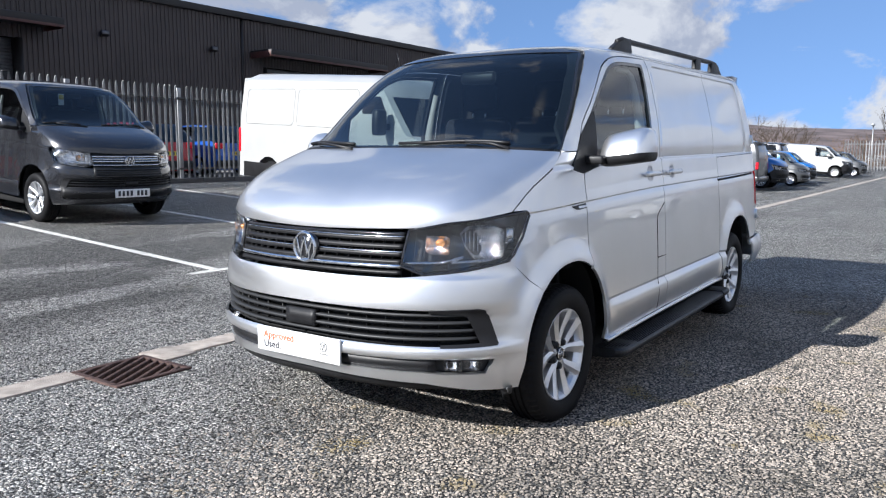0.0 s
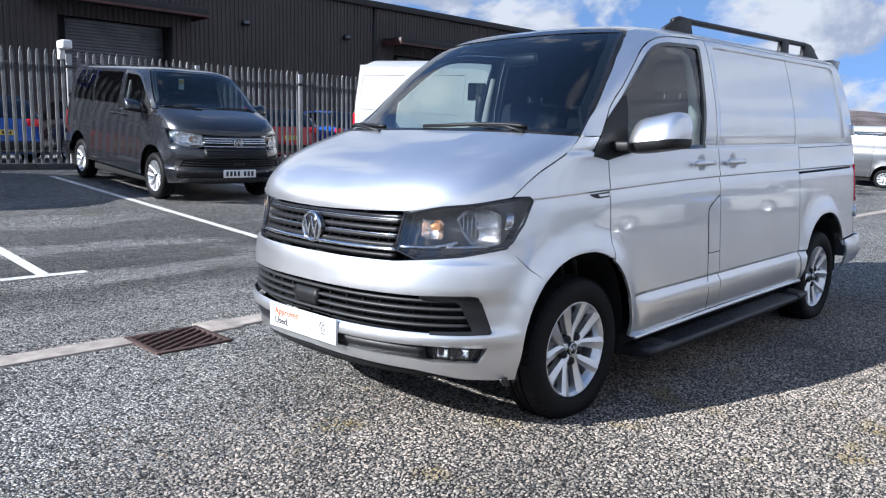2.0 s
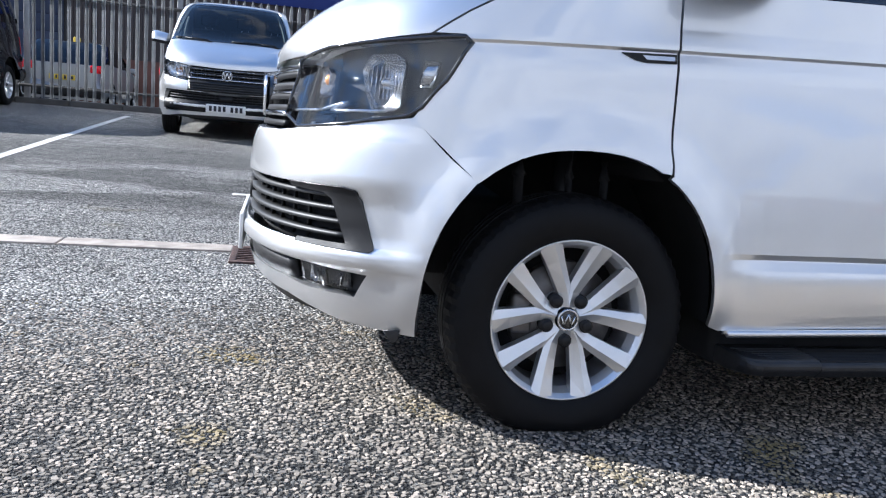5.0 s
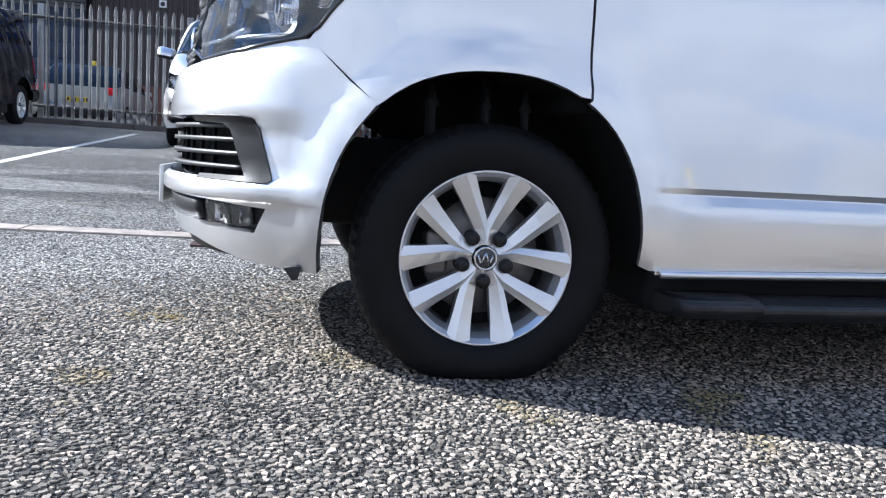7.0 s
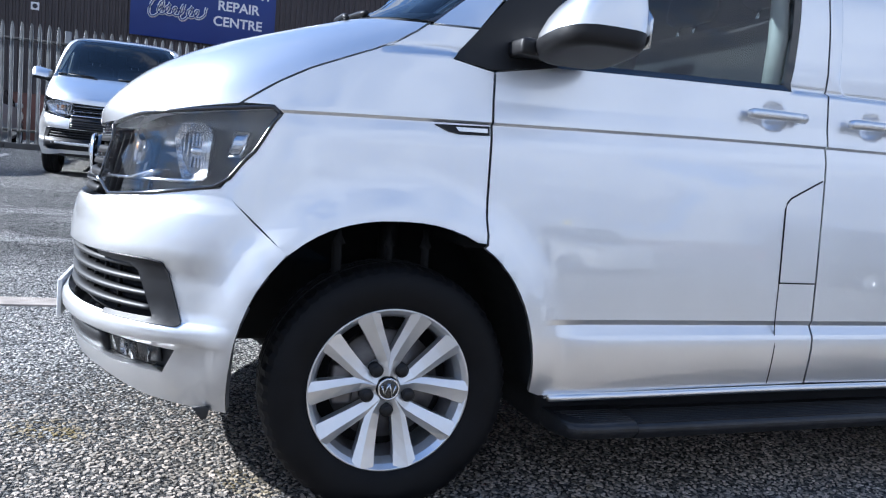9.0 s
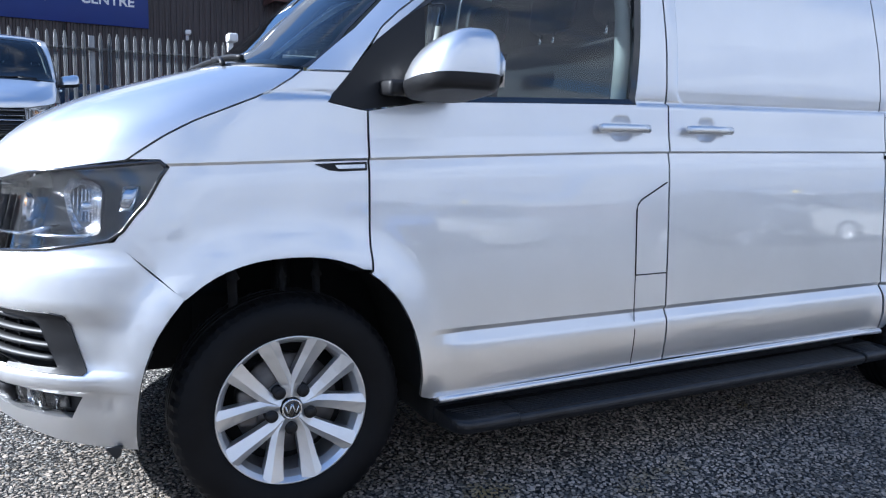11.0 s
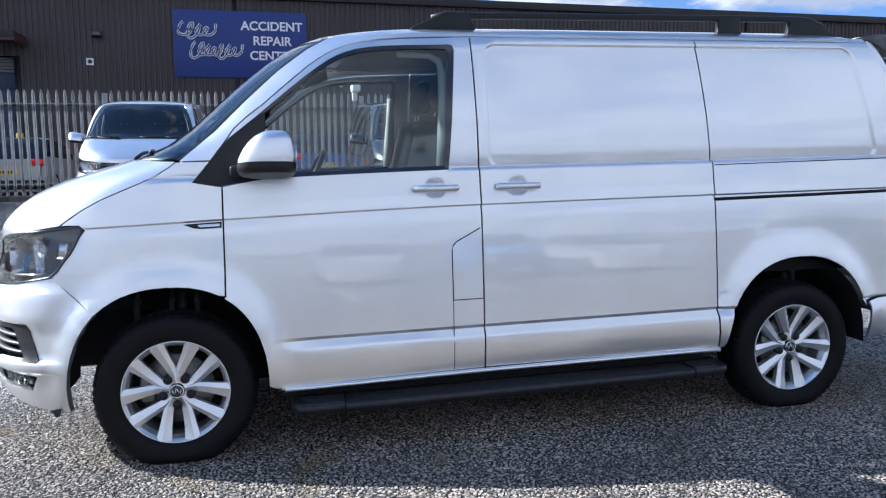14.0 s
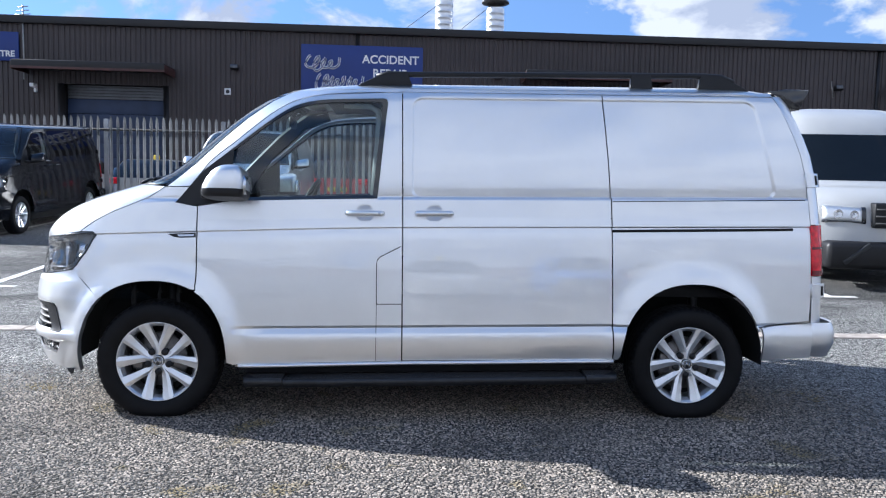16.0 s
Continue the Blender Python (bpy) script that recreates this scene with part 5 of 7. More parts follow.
        for q, t in ((-0.009, 14), (0.0, -14), (0.009, 14)):
            box(bm, -0.0012, 0.0012, -0.014, 0.014, 0.0045, 0.0056, 0, pm @ Matrix.Translation((0.165 + q, 0.012, 0)) @ Matrix.Rotation(radians(t), 4, "Z"))
        part("plate_emblem", bm, GREYPL, pl)
        part("plate_small_bar", box(bmesh.new(), 0.142, 0.19, -0.022, -0.018, 0.0045, 0.0056, 0, pm), GREYPL, pl)
    else:
        for q in (-0.20, -0.14, -0.08, -0.02, 0.08, 0.14, 0.20):
            part("plate_bar", box(bmesh.new(), q - 0.018, q + 0.018, -0.035, 0.035, 0.004, 0.006, 0, pm), INK, pl)
    # cabin
    part("inner_sill", box(bmesh.new(), 0.46, 2.54, YC - 0.84, YC + 0.84, 0.20, 0.36, 0.03), DARK, root, "dark inner sill under the body")
    part("underbody", box(bmesh.new(), -0.24, 3.5, YC - 0.45, YC + 0.45, 0.24, 0.62, 0.03), DARK, root, "dark underbody")
    part("engine_tray", box(bmesh.new(), -0.5, -0.2, YC - 0.45, YC + 0.45, 0.36, 0.62, 0.02), DARK, root, "dark tray under the engine")
    part("load_floor", box(bmesh.new(), 0.2, 3.55, YC - 0.80, YC + 0.80, 0.72, 0.80), DARK, root)
    bm = box(bmesh.new(), 0.10, 0.52, YC - 0.78, YC + 0.78, 0.80, 1.19, 0.06)
    d = part("dashboard", bm, BLACK, root, "black moulded dashboard")
    part("instrument_hood", box(bmesh.new(), 0.33, 0.55, YC + 0.22, YC + 0.58, 1.15, 1.25, 0.04), BLACK, d)
    if not glazed:
        part("bulkhead", box(bmesh.new(), 1.50, 1.53, YC - 0.70, YC + 0.70, 0.80, 1.86), DARK, root, "dark panel behind the seats")
    seat(root, YC + 0.44, 0.50)
    seat(root, YC - 0.34, 0.92)
    if glazed:
        part("rear_bench", box(bmesh.new(), 2.1, 2.3, YC - 0.6, YC + 0.6, 0.85, 1.5, 0.05), SEATC, root)
    part("headlining", box(bmesh.new(), 0.85, 3.4, YC - 0.62, YC + 0.62, 1.86, 1.872), SEATC, root)
    swm = pose(0.66, YC + 0.42, 1.20, 0, -62)
    sw = part("steering_wheel", lathe(bmesh.new(), [(0.185 + 0.016 * math.cos(a), 0.016 * math.sin(a)) for a in np.linspace(0, 2 * math.pi, 9)[:-1]], swm, 32, True), BLACK, root, "black steering wheel")
    bm = box(bmesh.new(), -0.05, 0.05, -0.06, 0.06, -0.03, 0.0, 0.02, swm)
    box(bm, -0.02, 0.02, -0.18, 0.18, -0.02, -0.005, 0.005, swm)
    part("wheel_hub", bm, BLACK, sw)
    part("rear_view_mirror", box(bmesh.new(), 0.60, 0.63, YC - 0.12, YC + 0.12, 1.70, 1.77, 0.02), BLACK, root)
    for sg in (1, -1):
        pts = [side(q, v, sg, -0.065) for q, v in ((1.195, 1.24), (1.20, 1.40), (1.205, 1.55), (1.205, 1.68), (1.195, 1.735), (1.15, 1.762), (1.0, 1.765))]
        part("pillar_trim", tube(bmesh.new(), pts if sg > 0 else pts[:4], [0.036, 0.033, 0.026, 0.021, 0.018, 0.015, 0.012][:7 if sg > 0 else 4], 8), TRIMG, root, "pale grey pillar trim")
        o = [(0.08, 1.28), (0.18, 1.28), (0.345, 1.51), (0.605, 1.745), (0.80, 1.815), (0.78, 1.875), (0.66, 1.85), (0.56, 1.79), (0.43, 1.69), (0.29, 1.56), (0.16, 1.43)]
        panel("screen_pillar_trim", [(o, lambda q, v: side(q, v, sg, -0.03))], GREYPL, root, (0.08, 0.08), thick=0.02)
    return root


# ---- ground, fence, building ----
def ground_z(y):
    """Level where the van stands, then a rise towards the fence."""
    if y < 2.66:
        return GROUND
    return GROUND + (0.11 - GROUND) * (y - 2.66) / 2.04 if y < 4.7 else min(0.055 * (y - 2.7), 0.60)


bm = bmesh.new()
ys = [-400, -60, -20, -8, -4, -2, 0, 1, 2, 2.25, 2.66, 2.82, 4, 4.7, 6, 8, 10, 12, 13.4, 13.61, 16, 20, 30, 60, 200, 900]
xs_ = [-900, -200, -60, -30, -15, -8, -4, -0.975, -0.565, 0, 4, 8, 15, 30, 60, 120, 300, 900]
grid = [[bm.verts.new((x, y, ground_z(y))) for x in xs_] for y in ys]
for y0, a, b in zip(ys, grid, grid[1:]):
    for i in range(len(xs_) - 1):
        if xs_[i] == -0.975 and y0 == 2.25:
            continue  # the mouth of the gully
        bm.faces.new((a[i], a[i + 1], b[i + 1], b[i]))
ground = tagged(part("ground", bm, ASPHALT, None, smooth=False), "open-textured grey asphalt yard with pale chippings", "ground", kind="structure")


def road_line(x0, y0, x1, y1, w=0.10):
    d = Vector((x1 - x0, y1 - y0, 0)).normalized()
    s = Vector((-d.y, d.x, 0)) * w / 2
    bm = bmesh.new()
    n = max(2, int(math.hypot(x1 - x0, y1 - y0) / 0.5))
    rows = []
    for k in range(n + 1):
        p = Vector((x0 + (x1 - x0) * k / n, y0 + (y1 - y0) * k / n, 0))
        j = 0.006 * math.sin(k * 2.3 + x0)
        rows.append([bm.verts.new((q.x, q.y, ground_z(q.y) + 0.004)) for q in (p - s * (1 + j), p + s * (1 - j))])
    for a, b in zip(rows, rows[1:]):
        bm.faces.new((a[0], b[0], b[1], a[1]))
    return tagged(part("bay_line", bm, LINE, None, smooth=False), "worn white painted parking bay line", "road marking", "bay lines", "structure")


for x in (-10.4, -8.05, -5.68, -3.35, -0.81, 1.67, 4.15, 6.6, 9.1, 11.5, 14.0):
    road_line(x, 4.78, x + 0.02, 12.3)
    road_line(x - 0.33, 4.74, x + 0.33, 4.74, 0.09)
for x in (18, 20.5, 23, 25.5, 28, 30.5, 33, 35.5, 38, 40.5, 43):
    road_line(x, 4.3, x, 9.0)

# loose-edged chippings stand proud of the binder where the van is parked
CHIPS = bpy.data.materials.new("asphalt_chippings")
CHIPS.use_nodes = True
cnn, cll = CHIPS.node_tree.nodes, CHIPS.node_tree.links
geo_ = cnn.new("ShaderNodeNewGeometry")
chip_ramp = cnn.new("ShaderNodeValToRGB")
for p, c in ((0.2, (0.19, 0.171, 0.145, 1)), (0.55, (0.34, 0.298, 0.25, 1)), (0.86, (0.46, 0.395, 0.33, 1))):
    chip_ramp.color_ramp.elements.new(p).color = c
chip_ramp.color_ramp.elements[0].color = (0.05, 0.048, 0.045, 1)
chip_ramp.color_ramp.elements[-1].color = (0.58, 0.50, 0.42, 1)
cll.new(geo_.outputs["Random Per Island"], chip_ramp.inputs[0])
chip_co = cnn.new("ShaderNodeTexCoord")
lichen = cnn.new("ShaderNodeTexNoise")
lichen.inputs["Scale"].default_value = 2.6
lichen.inputs["Detail"].default_value = 9
lichen_at = cnn.new("ShaderNodeMapRange")
lichen_at.inputs[1].default_value, lichen_at.inputs[2].default_value, lichen_at.inputs[4].default_value = 0.60, 0.70, 0.7
lichen_mix = cnn.new("ShaderNodeMix"); lichen_mix.data_type = "RGBA"
lichen_mix.inputs["B"].default_value = (0.27, 0.20, 0.06, 1)
worn = cnn.new("ShaderNodeTexNoise")
worn.inputs["Scale"].default_value = 1.1
worn.inputs["Detail"].default_value = 6
worn_v = cnn.new("ShaderNodeMapRange")
worn_v.inputs[1].default_value, worn_v.inputs[2].default_value, worn_v.inputs[3].default_value, worn_v.inputs[4].default_value = 0.35, 0.65, 0.72, 1.2
chip_hs = cnn.new("ShaderNodeHueSaturation")
for q in (lichen, worn):
    cll.new(chip_co.outputs["Object"], q.inputs["Vector"])
cll.new(worn.outputs["Fac"], worn_v.inputs[0])
cll.new(worn_v.outputs[0], chip_hs.inputs["Value"])
cll.new(chip_ramp.outputs[0], chip_hs.inputs["Color"])
cll.new(lichen.outputs["Fac"], lichen_at.inputs[0])
cll.new(lichen_at.outputs[0], lichen_mix.inputs["Factor"])
cll.new(chip_hs.outputs[0], lichen_mix.inputs["A"])
cll.new(lichen_mix.outputs["Result"], cnn["Principled BSDF"].inputs["Base Color"])
cnn["Principled BSDF"].inputs["Roughness"].default_value = 0.7
cnn["Principled BSDF"].inputs["Specular IOR Level"].default_value = 0.35

rng = np.random.default_rng(7)
CELL = 0.0142
gx, gy = np.meshgrid(np.arange(-2.9, 4.6, CELL), np.arange(-2.9, 1.5, CELL))
px_, py_ = gx.ravel(), gy.ravel()
out_ = np.hypot(np.maximum(np.maximum(-1.5 - px_, px_ - 3.4), 0), np.maximum(np.maximum(-1.9 - py_, py_ - 0.3), 0))
keep = rng.random(px_.size) < np.clip(1.0 - out_ / 1.1, 0, 1) * 0.95
px_, py_ = px_[keep], py_[keep]
N_ = px_.size
px_ = px_ + rng.uniform(-0.5, 0.5, N_) * CELL
py_ = py_ + rng.uniform(-0.5, 0.5, N_) * CELL
rad, hgt = rng.uniform(0.0050, 0.0100, N_), rng.uniform(0.0010, 0.0038, N_)
turn, stretch = rng.uniform(0, 2 * np.pi, N_), rng.uniform(0.5, 1.0, N_)
tiltx, tilty = rng.normal(0, 0.10, N_), rng.normal(0, 0.10, N_)
co_ = np.empty((N_, 10, 3), np.float32)
for k in range(5):
    a_ = 2 * np.pi * k / 5 + rng.uniform(-0.4, 0.4, N_)
    r0 = rad * rng.uniform(0.7, 1.3, N_)
    for j, (sc, lev) in enumerate(((1.0, 0.0), (0.80, 1.0))):
        u_, w_ = r0 * sc * np.cos(a_), r0 * sc * stretch * np.sin(a_)
        co_[:, 5 * j + k, 0] = px_ + u_ * np.cos(turn) - w_ * np.sin(turn)
        co_[:, 5 * j + k, 1] = py_ + u_ * np.sin(turn) + w_ * np.cos(turn)
        co_[:, 5 * j + k, 2] = lev * (hgt + tiltx * u_ + tilty * w_) - (1 - lev) * 0.003 + GROUND
quads = np.array([[k, (k + 1) % 5, 5 + (k + 1) % 5, 5 + k] for k in range(5)])
base_ = (np.arange(N_) * 10)[:, None, None]
loops = np.concatenate([(base_ + quads[None]).reshape(N_, 20), (base_[:, 0] + np.array([5, 6, 7, 8, 9])[None])], axis=1).ravel()
starts = (np.arange(N_)[:, None] * 25 + np.array([0, 4, 8, 12, 16, 20])[None]).ravel()
chip_me = bpy.data.meshes.new("asphalt_chippings")
chip_me.vertices.add(N_ * 10)
chip_me.vertices.foreach_set("co", co_.ravel())
chip_me.loops.add(loops.size)
chip_me.loops.foreach_set("vertex_index", loops.astype(np.int32))
chip_me.polygons.add(starts.size)
chip_me.polygons.foreach_set("loop_start", starts.astype(np.int32))
chip_me.polygons.foreach_set("use_smooth", [False] * starts.size)
chip_me.materials.append(CHIPS)
chip_me.update(calc_edges=True)
chip_me.validate()
tagged(new("asphalt_chippings", chip_me), "pale stone chippings standing proud of the dark asphalt binder", "chippings", kind="stuff")

# concrete channel with a gully grate
ch = thing("drain_channel", "pale concrete drainage channel laid flush in the asphalt", "channel", kind="structure")
bm = bmesh.new()
box(bm, 0, 0.9, -0.10, 0.10, -0.05, 0.008, 0.006)
me = bpy.data.meshes.new("channel_block")
bm.to_mesh(me)
bm.free()
me.materials.append(CONC)
for k in range(-14, 56):
    x = -0.55 + 0.91 * k if k >= 0 else -1.0 - 0.91 * (-k)
    share("channel_block", me, ch, pose(x, 2.625 + 0.004 * ((k * 7) % 3 - 1), GROUND + 0.003, 0, 0, 0.15 * ((k * 5) % 3 - 1)))
gr = thing("drain_grate", "rusty cast iron gully grate with slanted bars", "drain", at=pose(-0.77, 2.455, GROUND + 0.008))
bm = bmesh.new()
for a in ((-0.24, 0.24, -0.24, -0.205), (-0.24, 0.24, 0.205, 0.24), (-0.24, -0.205, -0.205, 0.205), (0.205, 0.24, -0.205, 0.205)):
    box(bm, *a, -0.03, 0.004, 0.003)
part("grate_frame", bm, IRON, gr)
for k in range(9):
    bm = box(bmesh.new(), -0.40, 0.40, -0.011, 0.011, -0.035, 0.003, 0.003, Matrix.Rotation(radians(31), 4, "Z") @ Matrix.Translation((0, -0.24 + 0.06 * k, 0)))
    for ax_, sg in ((0, 1), (0, -1), (1, 1), (1, -1)):
        no_ = Vector((0, 0, 0))
        no_[ax_] = sg
        bmesh.ops.bisect_plane(bm, geom=bm.verts[:] + bm.edges[:] + bm.faces[:], plane_co=no_ * 0.207, plane_no=no_, clear_outer=True)
    part("grate_bar", bm, IRON, gr)
bm = bmesh.new()
for a in ((-0.215, 0.215, -0.215, -0.203), (-0.215, 0.215, 0.203, 0.215), (-0.215, -0.203, -0.203, 0.203), (0.203, 0.215, -0.203, 0.203)):
    box(bm, *a, -0.45, -0.012)
box(bm, -0.215, 0.215, -0.215, 0.215, -0.47, -0.45)
part("gully_pit", bm, DARK, gr, "dark walls of the gully")
bm = box(bmesh.new(), 0.24, 0.47, 0.02, 0.30, -0.05, 0.004, 0.004)
part("grate_surround", bm, CONC, gr, "pale concrete collar")

# palisade fence: eighteen pitches from post to post
FENCE_X = -21.02
FY, FX0, FX1, PITCH = 13.6, FENCE_X, 21.0, 0.1455
fence = thing("palisade_fence", "galvanised steel palisade fence with pointed pales", "fence", kind="structure")
prof = [(-0.034, 0.0), (-0.022, -0.012), (-0.008, -0.002), (0.008, -0.002), (0.022, -0.012), (0.034, 0.0)]
bm = bmesh.new()
rings = []
for z, w in ((0.06, 1.0), (2.06, 1.0), (2.16, 0.72), (2.21, 0.25)):
    rings.append([bm.verts.new((x * w, y - (0.02 if z > 2.17 else 0), z)) for x, y in prof])
for a, b in zip(rings, rings[1:]):
    for i in range(len(prof) - 1):
        bm.faces.new((a[i], a[i + 1], b[i + 1], b[i]))
bmesh.ops.solidify(bm, geom=bm.faces[:], thickness=0.004)
pale = bpy.data.meshes.new("pale")
bm.to_mesh(pale)
bm.free()
pale.materials.append(STEEL)
for k in range(int((FX1 - FX0) / PITCH)):
    if k % 18 == 0:
        continue  # a post stands here
    share("pale", pale, fence, pose(FX0 + k * PITCH, FY - 0.03, 0.60, 0.0, 0.25 * ((k * 37) % 7 - 3) / 3, 0))
for k in range(int((FX1 - FX0) / 2.619) + 1):
    x = FX0 + 2.619 * k
    bm = box(bmesh.new(), x - 0.05, x + 0.05, FY + 0.04, FY + 0.10, 0.5, 2.76, 0.006)
    part("fence_post", bm, STEEL, fence)
for z in (0.92, 2.52):
    bm = box(bmesh.new(), FX0, FX1, FY - 0.012, FY + 0.04, z - 0.025, z + 0.025)
    part("fence_rail", bm, RAILM, fence, "steel rail, dark from shade put into its colour")
kerb = thing("kerb", "low dark concrete kerb under the fence", "kerb", kind="structure")
bm = box(bmesh.new(), 0, 0.905, -0.10, 0.10, -0.1, 0.12, 0.02)
me = bpy.data.meshes.new("kerb_stone")
bm.to_mesh(me)
bm.free()
me.materials.append(mat("dark_kerb_concrete", (0.10, 0.095, 0.09), 0.85, vary=0.3, scale=5, grain=0.4, gscale=120, islands=0.15))
for k in range(46):
    share("kerb_stone", me, kerb, pose(FX0 + 0.915 * k, FY - 0.02, 0.58))

# the workshop behind
BY, EAVE = 28.0, 7.75
shop = thing("workshop_building", "long workshop clad in dark brown corrugated steel", "building", kind="structure")


def clad(name, x0, x1, z0, z1, y=BY, parent=shop, mat_=CLAD, pitch=0.20):
    bm = bmesh.new()
    xs, ysx = [], []
    x = x0
    while x < x1 - 1e-6:
        for dx, dy in ((0.0, 0.0), (0.07, 0.0), (0.09, -0.034), (0.18, -0.034)):
            if x + dx <= x1:
                xs.append(x + dx)
                ysx.append(y + dy)
        x += pitch
    xs.append(x1)
    ysx.append(y)
    lo = [bm.verts.new((a, b, z0)) for a, b in zip(xs, ysx)]
    hi = [bm.verts.new((a, b, z1)) for a, b in zip(xs, ysx)]
    for i in range(len(xs) - 1):
        bm.faces.new((lo[i], lo[i + 1], hi[i + 1], hi[i]))
    back = [bm.verts.new((a, y + 0.03, z)) for a, z in ((x0, z0), (x1, z0), (x1, z1), (x0, z1))]
    bm.faces.new(back)
    bm.faces.new(lo + back[1::-1])
    bm.faces.new(hi + back[2:])
    bmesh.ops.recalc_face_normals(bm, faces=bm.faces[:])
    return part(name, bm, mat_, parent, smooth=False)


# doors: (left edge, right edge, head height, blue leaf)
DOORS = ((-31.0, -26.5, 5.4, 1), (-12.4, -8.2, 5.3, 1), (7.3, 11.4, 5.5, 0), (23.3, 30.2, 5.5, 0))
CANOPY_ENDS = {-12.4: (1.2, 0.35)}  # how far each canopy runs past its door, where not 0.9
edges = [-48.0]
for a, b, h, c in DOORS:
    edges += [a, b]
edges.append(64.0)
for k in range(0, len(edges), 2):
    a, b = edges[k], edges[k + 1]
    n = max(1, round((b - a) / 9))
    for j in range(n):
        clad("cladding_sheet", a + (b - a) * j / n, a + (b - a) * (j + 1) / n, 2.2, EAVE)
        if j:
            x = a + (b - a) * j / n
            part("joint_trim", box(bmesh.new(), x - 0.06, x + 0.06, BY - 0.06, BY, 2.2, EAVE), CLADT, shop)
    part("plinth", box(bmesh.new(), a, b, BY - 0.06, BY + 0.3, 0.4, 2.2), BRICK, shop)
for a, b, h, c in DOORS:
    clad("lintel_sheet", a, b, h, EAVE)
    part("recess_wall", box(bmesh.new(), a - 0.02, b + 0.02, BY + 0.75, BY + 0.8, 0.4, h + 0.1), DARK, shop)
    for q in (a, b):
        part("door_jamb", box(bmesh.new(), q - 0.10, q + 0.10, BY - 0.08, BY + 0.6, 0.4, h), CLADT, shop)
    d = new("roller_shutter")
    d.parent = shop
    d["label"] = "blue roller shutter with a grey top section" if c else "grey slatted roller shutter"
    z, k = 0.55, 0
    while z < h - 0.02:
        grey = (not c) or z > h - 1.15
        bm = bmesh.new()
        hz = 0.12 if grey else 0.6
        box(bm, a + 0.1, b - 0.1, BY + 0.38, BY + 0.42, z, min(z + hz - 0.012, h), 0.01)
        part("shutter_slat", bm, SHUTG if grey else SHUTB, d)
        z += hz
    can = new("door_canopy")
    can.parent = shop
    can["label"] = "dark canopy with a maroon edge over the shutter"
    lw_, rw_ = CANOPY_ENDS.get(a, (0.9, 0.9))
    part("canopy_top", box(bmesh.new(), a - lw_, b + rw_, BY - 1.5, BY, h + 0.50, h + 0.70, 0.03), CLADT, can)
    part("canopy_edge", box(bmesh.new(), a - lw_ - 0.02, b + rw_ + 0.02, BY - 1.55, BY - 1.5, h + 0.42, h + 0.68, 0.01), CLADT, can)
    part("canopy_band", box(bmesh.new(), a - lw_ - 0.03, b + rw_ + 0.03, BY - 1.57, BY - 1.552, h + 0.34, h + 0.44, 0.006), CANOPY, can)
    for q in (a - lw_ - 0.03, b + rw_ - 0.01):
        part("canopy_end", box(bmesh.new(), q, q + 0.04, BY - 1.5, BY - 0.06, h + 0.32, h + 0.62, 0.01), CANOPY, can)
part("joint_trim", box(bmesh.new(), 21.84, 21.96, BY - 0.07, BY, 2.2, EAVE), CLADT, shop)
part("eave_trim", box(bmesh.new(), -48, 64, BY - 0.22, BY + 0.3, EAVE - 0.12, EAVE + 0.18, 0.02), CLADT, shop, "dark eaves gutter")
bm = bmesh.new()
v = [bm.verts.new(p) for p in ((-48, BY + 0.1, EAVE + 0.1), (64, BY + 0.1, EAVE + 0.1), (64, BY + 22, EAVE + 1.6), (-48, BY + 22, EAVE + 1.6), (-48, BY + 44, EAVE), (64, BY + 44, EAVE), (-48, BY + 44, 0), (64, BY + 44, 0), (-48, BY, 0), (64, BY, 0))]
for f in ((0, 1, 2, 3), (3, 2, 5, 4), (4, 5, 7, 6), (0, 3, 4, 6, 8), (1, 9, 7, 5, 2)):
    bm.faces.new([v[i] for i in f])
part("roof", bm, CLADT, shop, "low pitched dark roof", smooth=False)


def flood(x, z):
    f = thing("floodlight", "small black wall floodlight", "lamp", "wall floodlights")
    f.matrix_basis = pose(x, BY - 0.05, z)
    part("lamp_body", box(bmesh.new(), -0.17, 0.17, -0.32, -0.10, -0.10, 0.10, 0.03, pose(0, 0, 0, -18)), CLADT, f)
    part("lamp_glass", box(bmesh.new(), -0.14, 0.14, -0.325, -0.32, -0.08, 0.08, 0.0, pose(0, 0, 0, -18)), SHUTG, f)
    part("bracket", box(bmesh.new(), -0.03, 0.03, -0.14, 0.02, -0.03, 0.03), CLADT, f)


for x, z in ((-5.41, 6.05), (14.67, 5.98), (20.05, 5.94), (-17.5, 5.95), (5.4, 6.0)):
    flood(x, z)
for x, z, y in ((-13.35, 5.1, BY - 0.04), (3.58, 4.55, BY - 0.04), (2.40, 2.84, FY + 0.07)):
    s = thing("security_camera", "small white security camera on a short bracket", "camera", "security cameras")
    s.matrix_basis = pose(x, y, z)
    part("camera_body", box(bmesh.new(), -0.09, 0.09, -0.42, -0.08, -0.02, 0.14, 0.03), SIGNW, s)
    part("camera_bracket", box(bmesh.new(), -0.05, 0.05, -0.14, 0.02, -0.2, 0.0, 0.02), SIGNW, s)
s = thing("wall_alarm", "white square plate with a black disc on the wall", "sign")
s.matrix_basis = pose(-5.72, BY - 0.05, 5.15)
part("plate", box(bmesh.new(), -0.13, 0.13, -0.03, 0.0, -0.13, 0.13, 0.01), SIGNW, s)
part("disc", lathe(bmesh.new(), [(0.0, 0.04), (0.07, 0.04), (0.08, 0.03)], pose(0, 0, 0, 90), 20), INK, s)

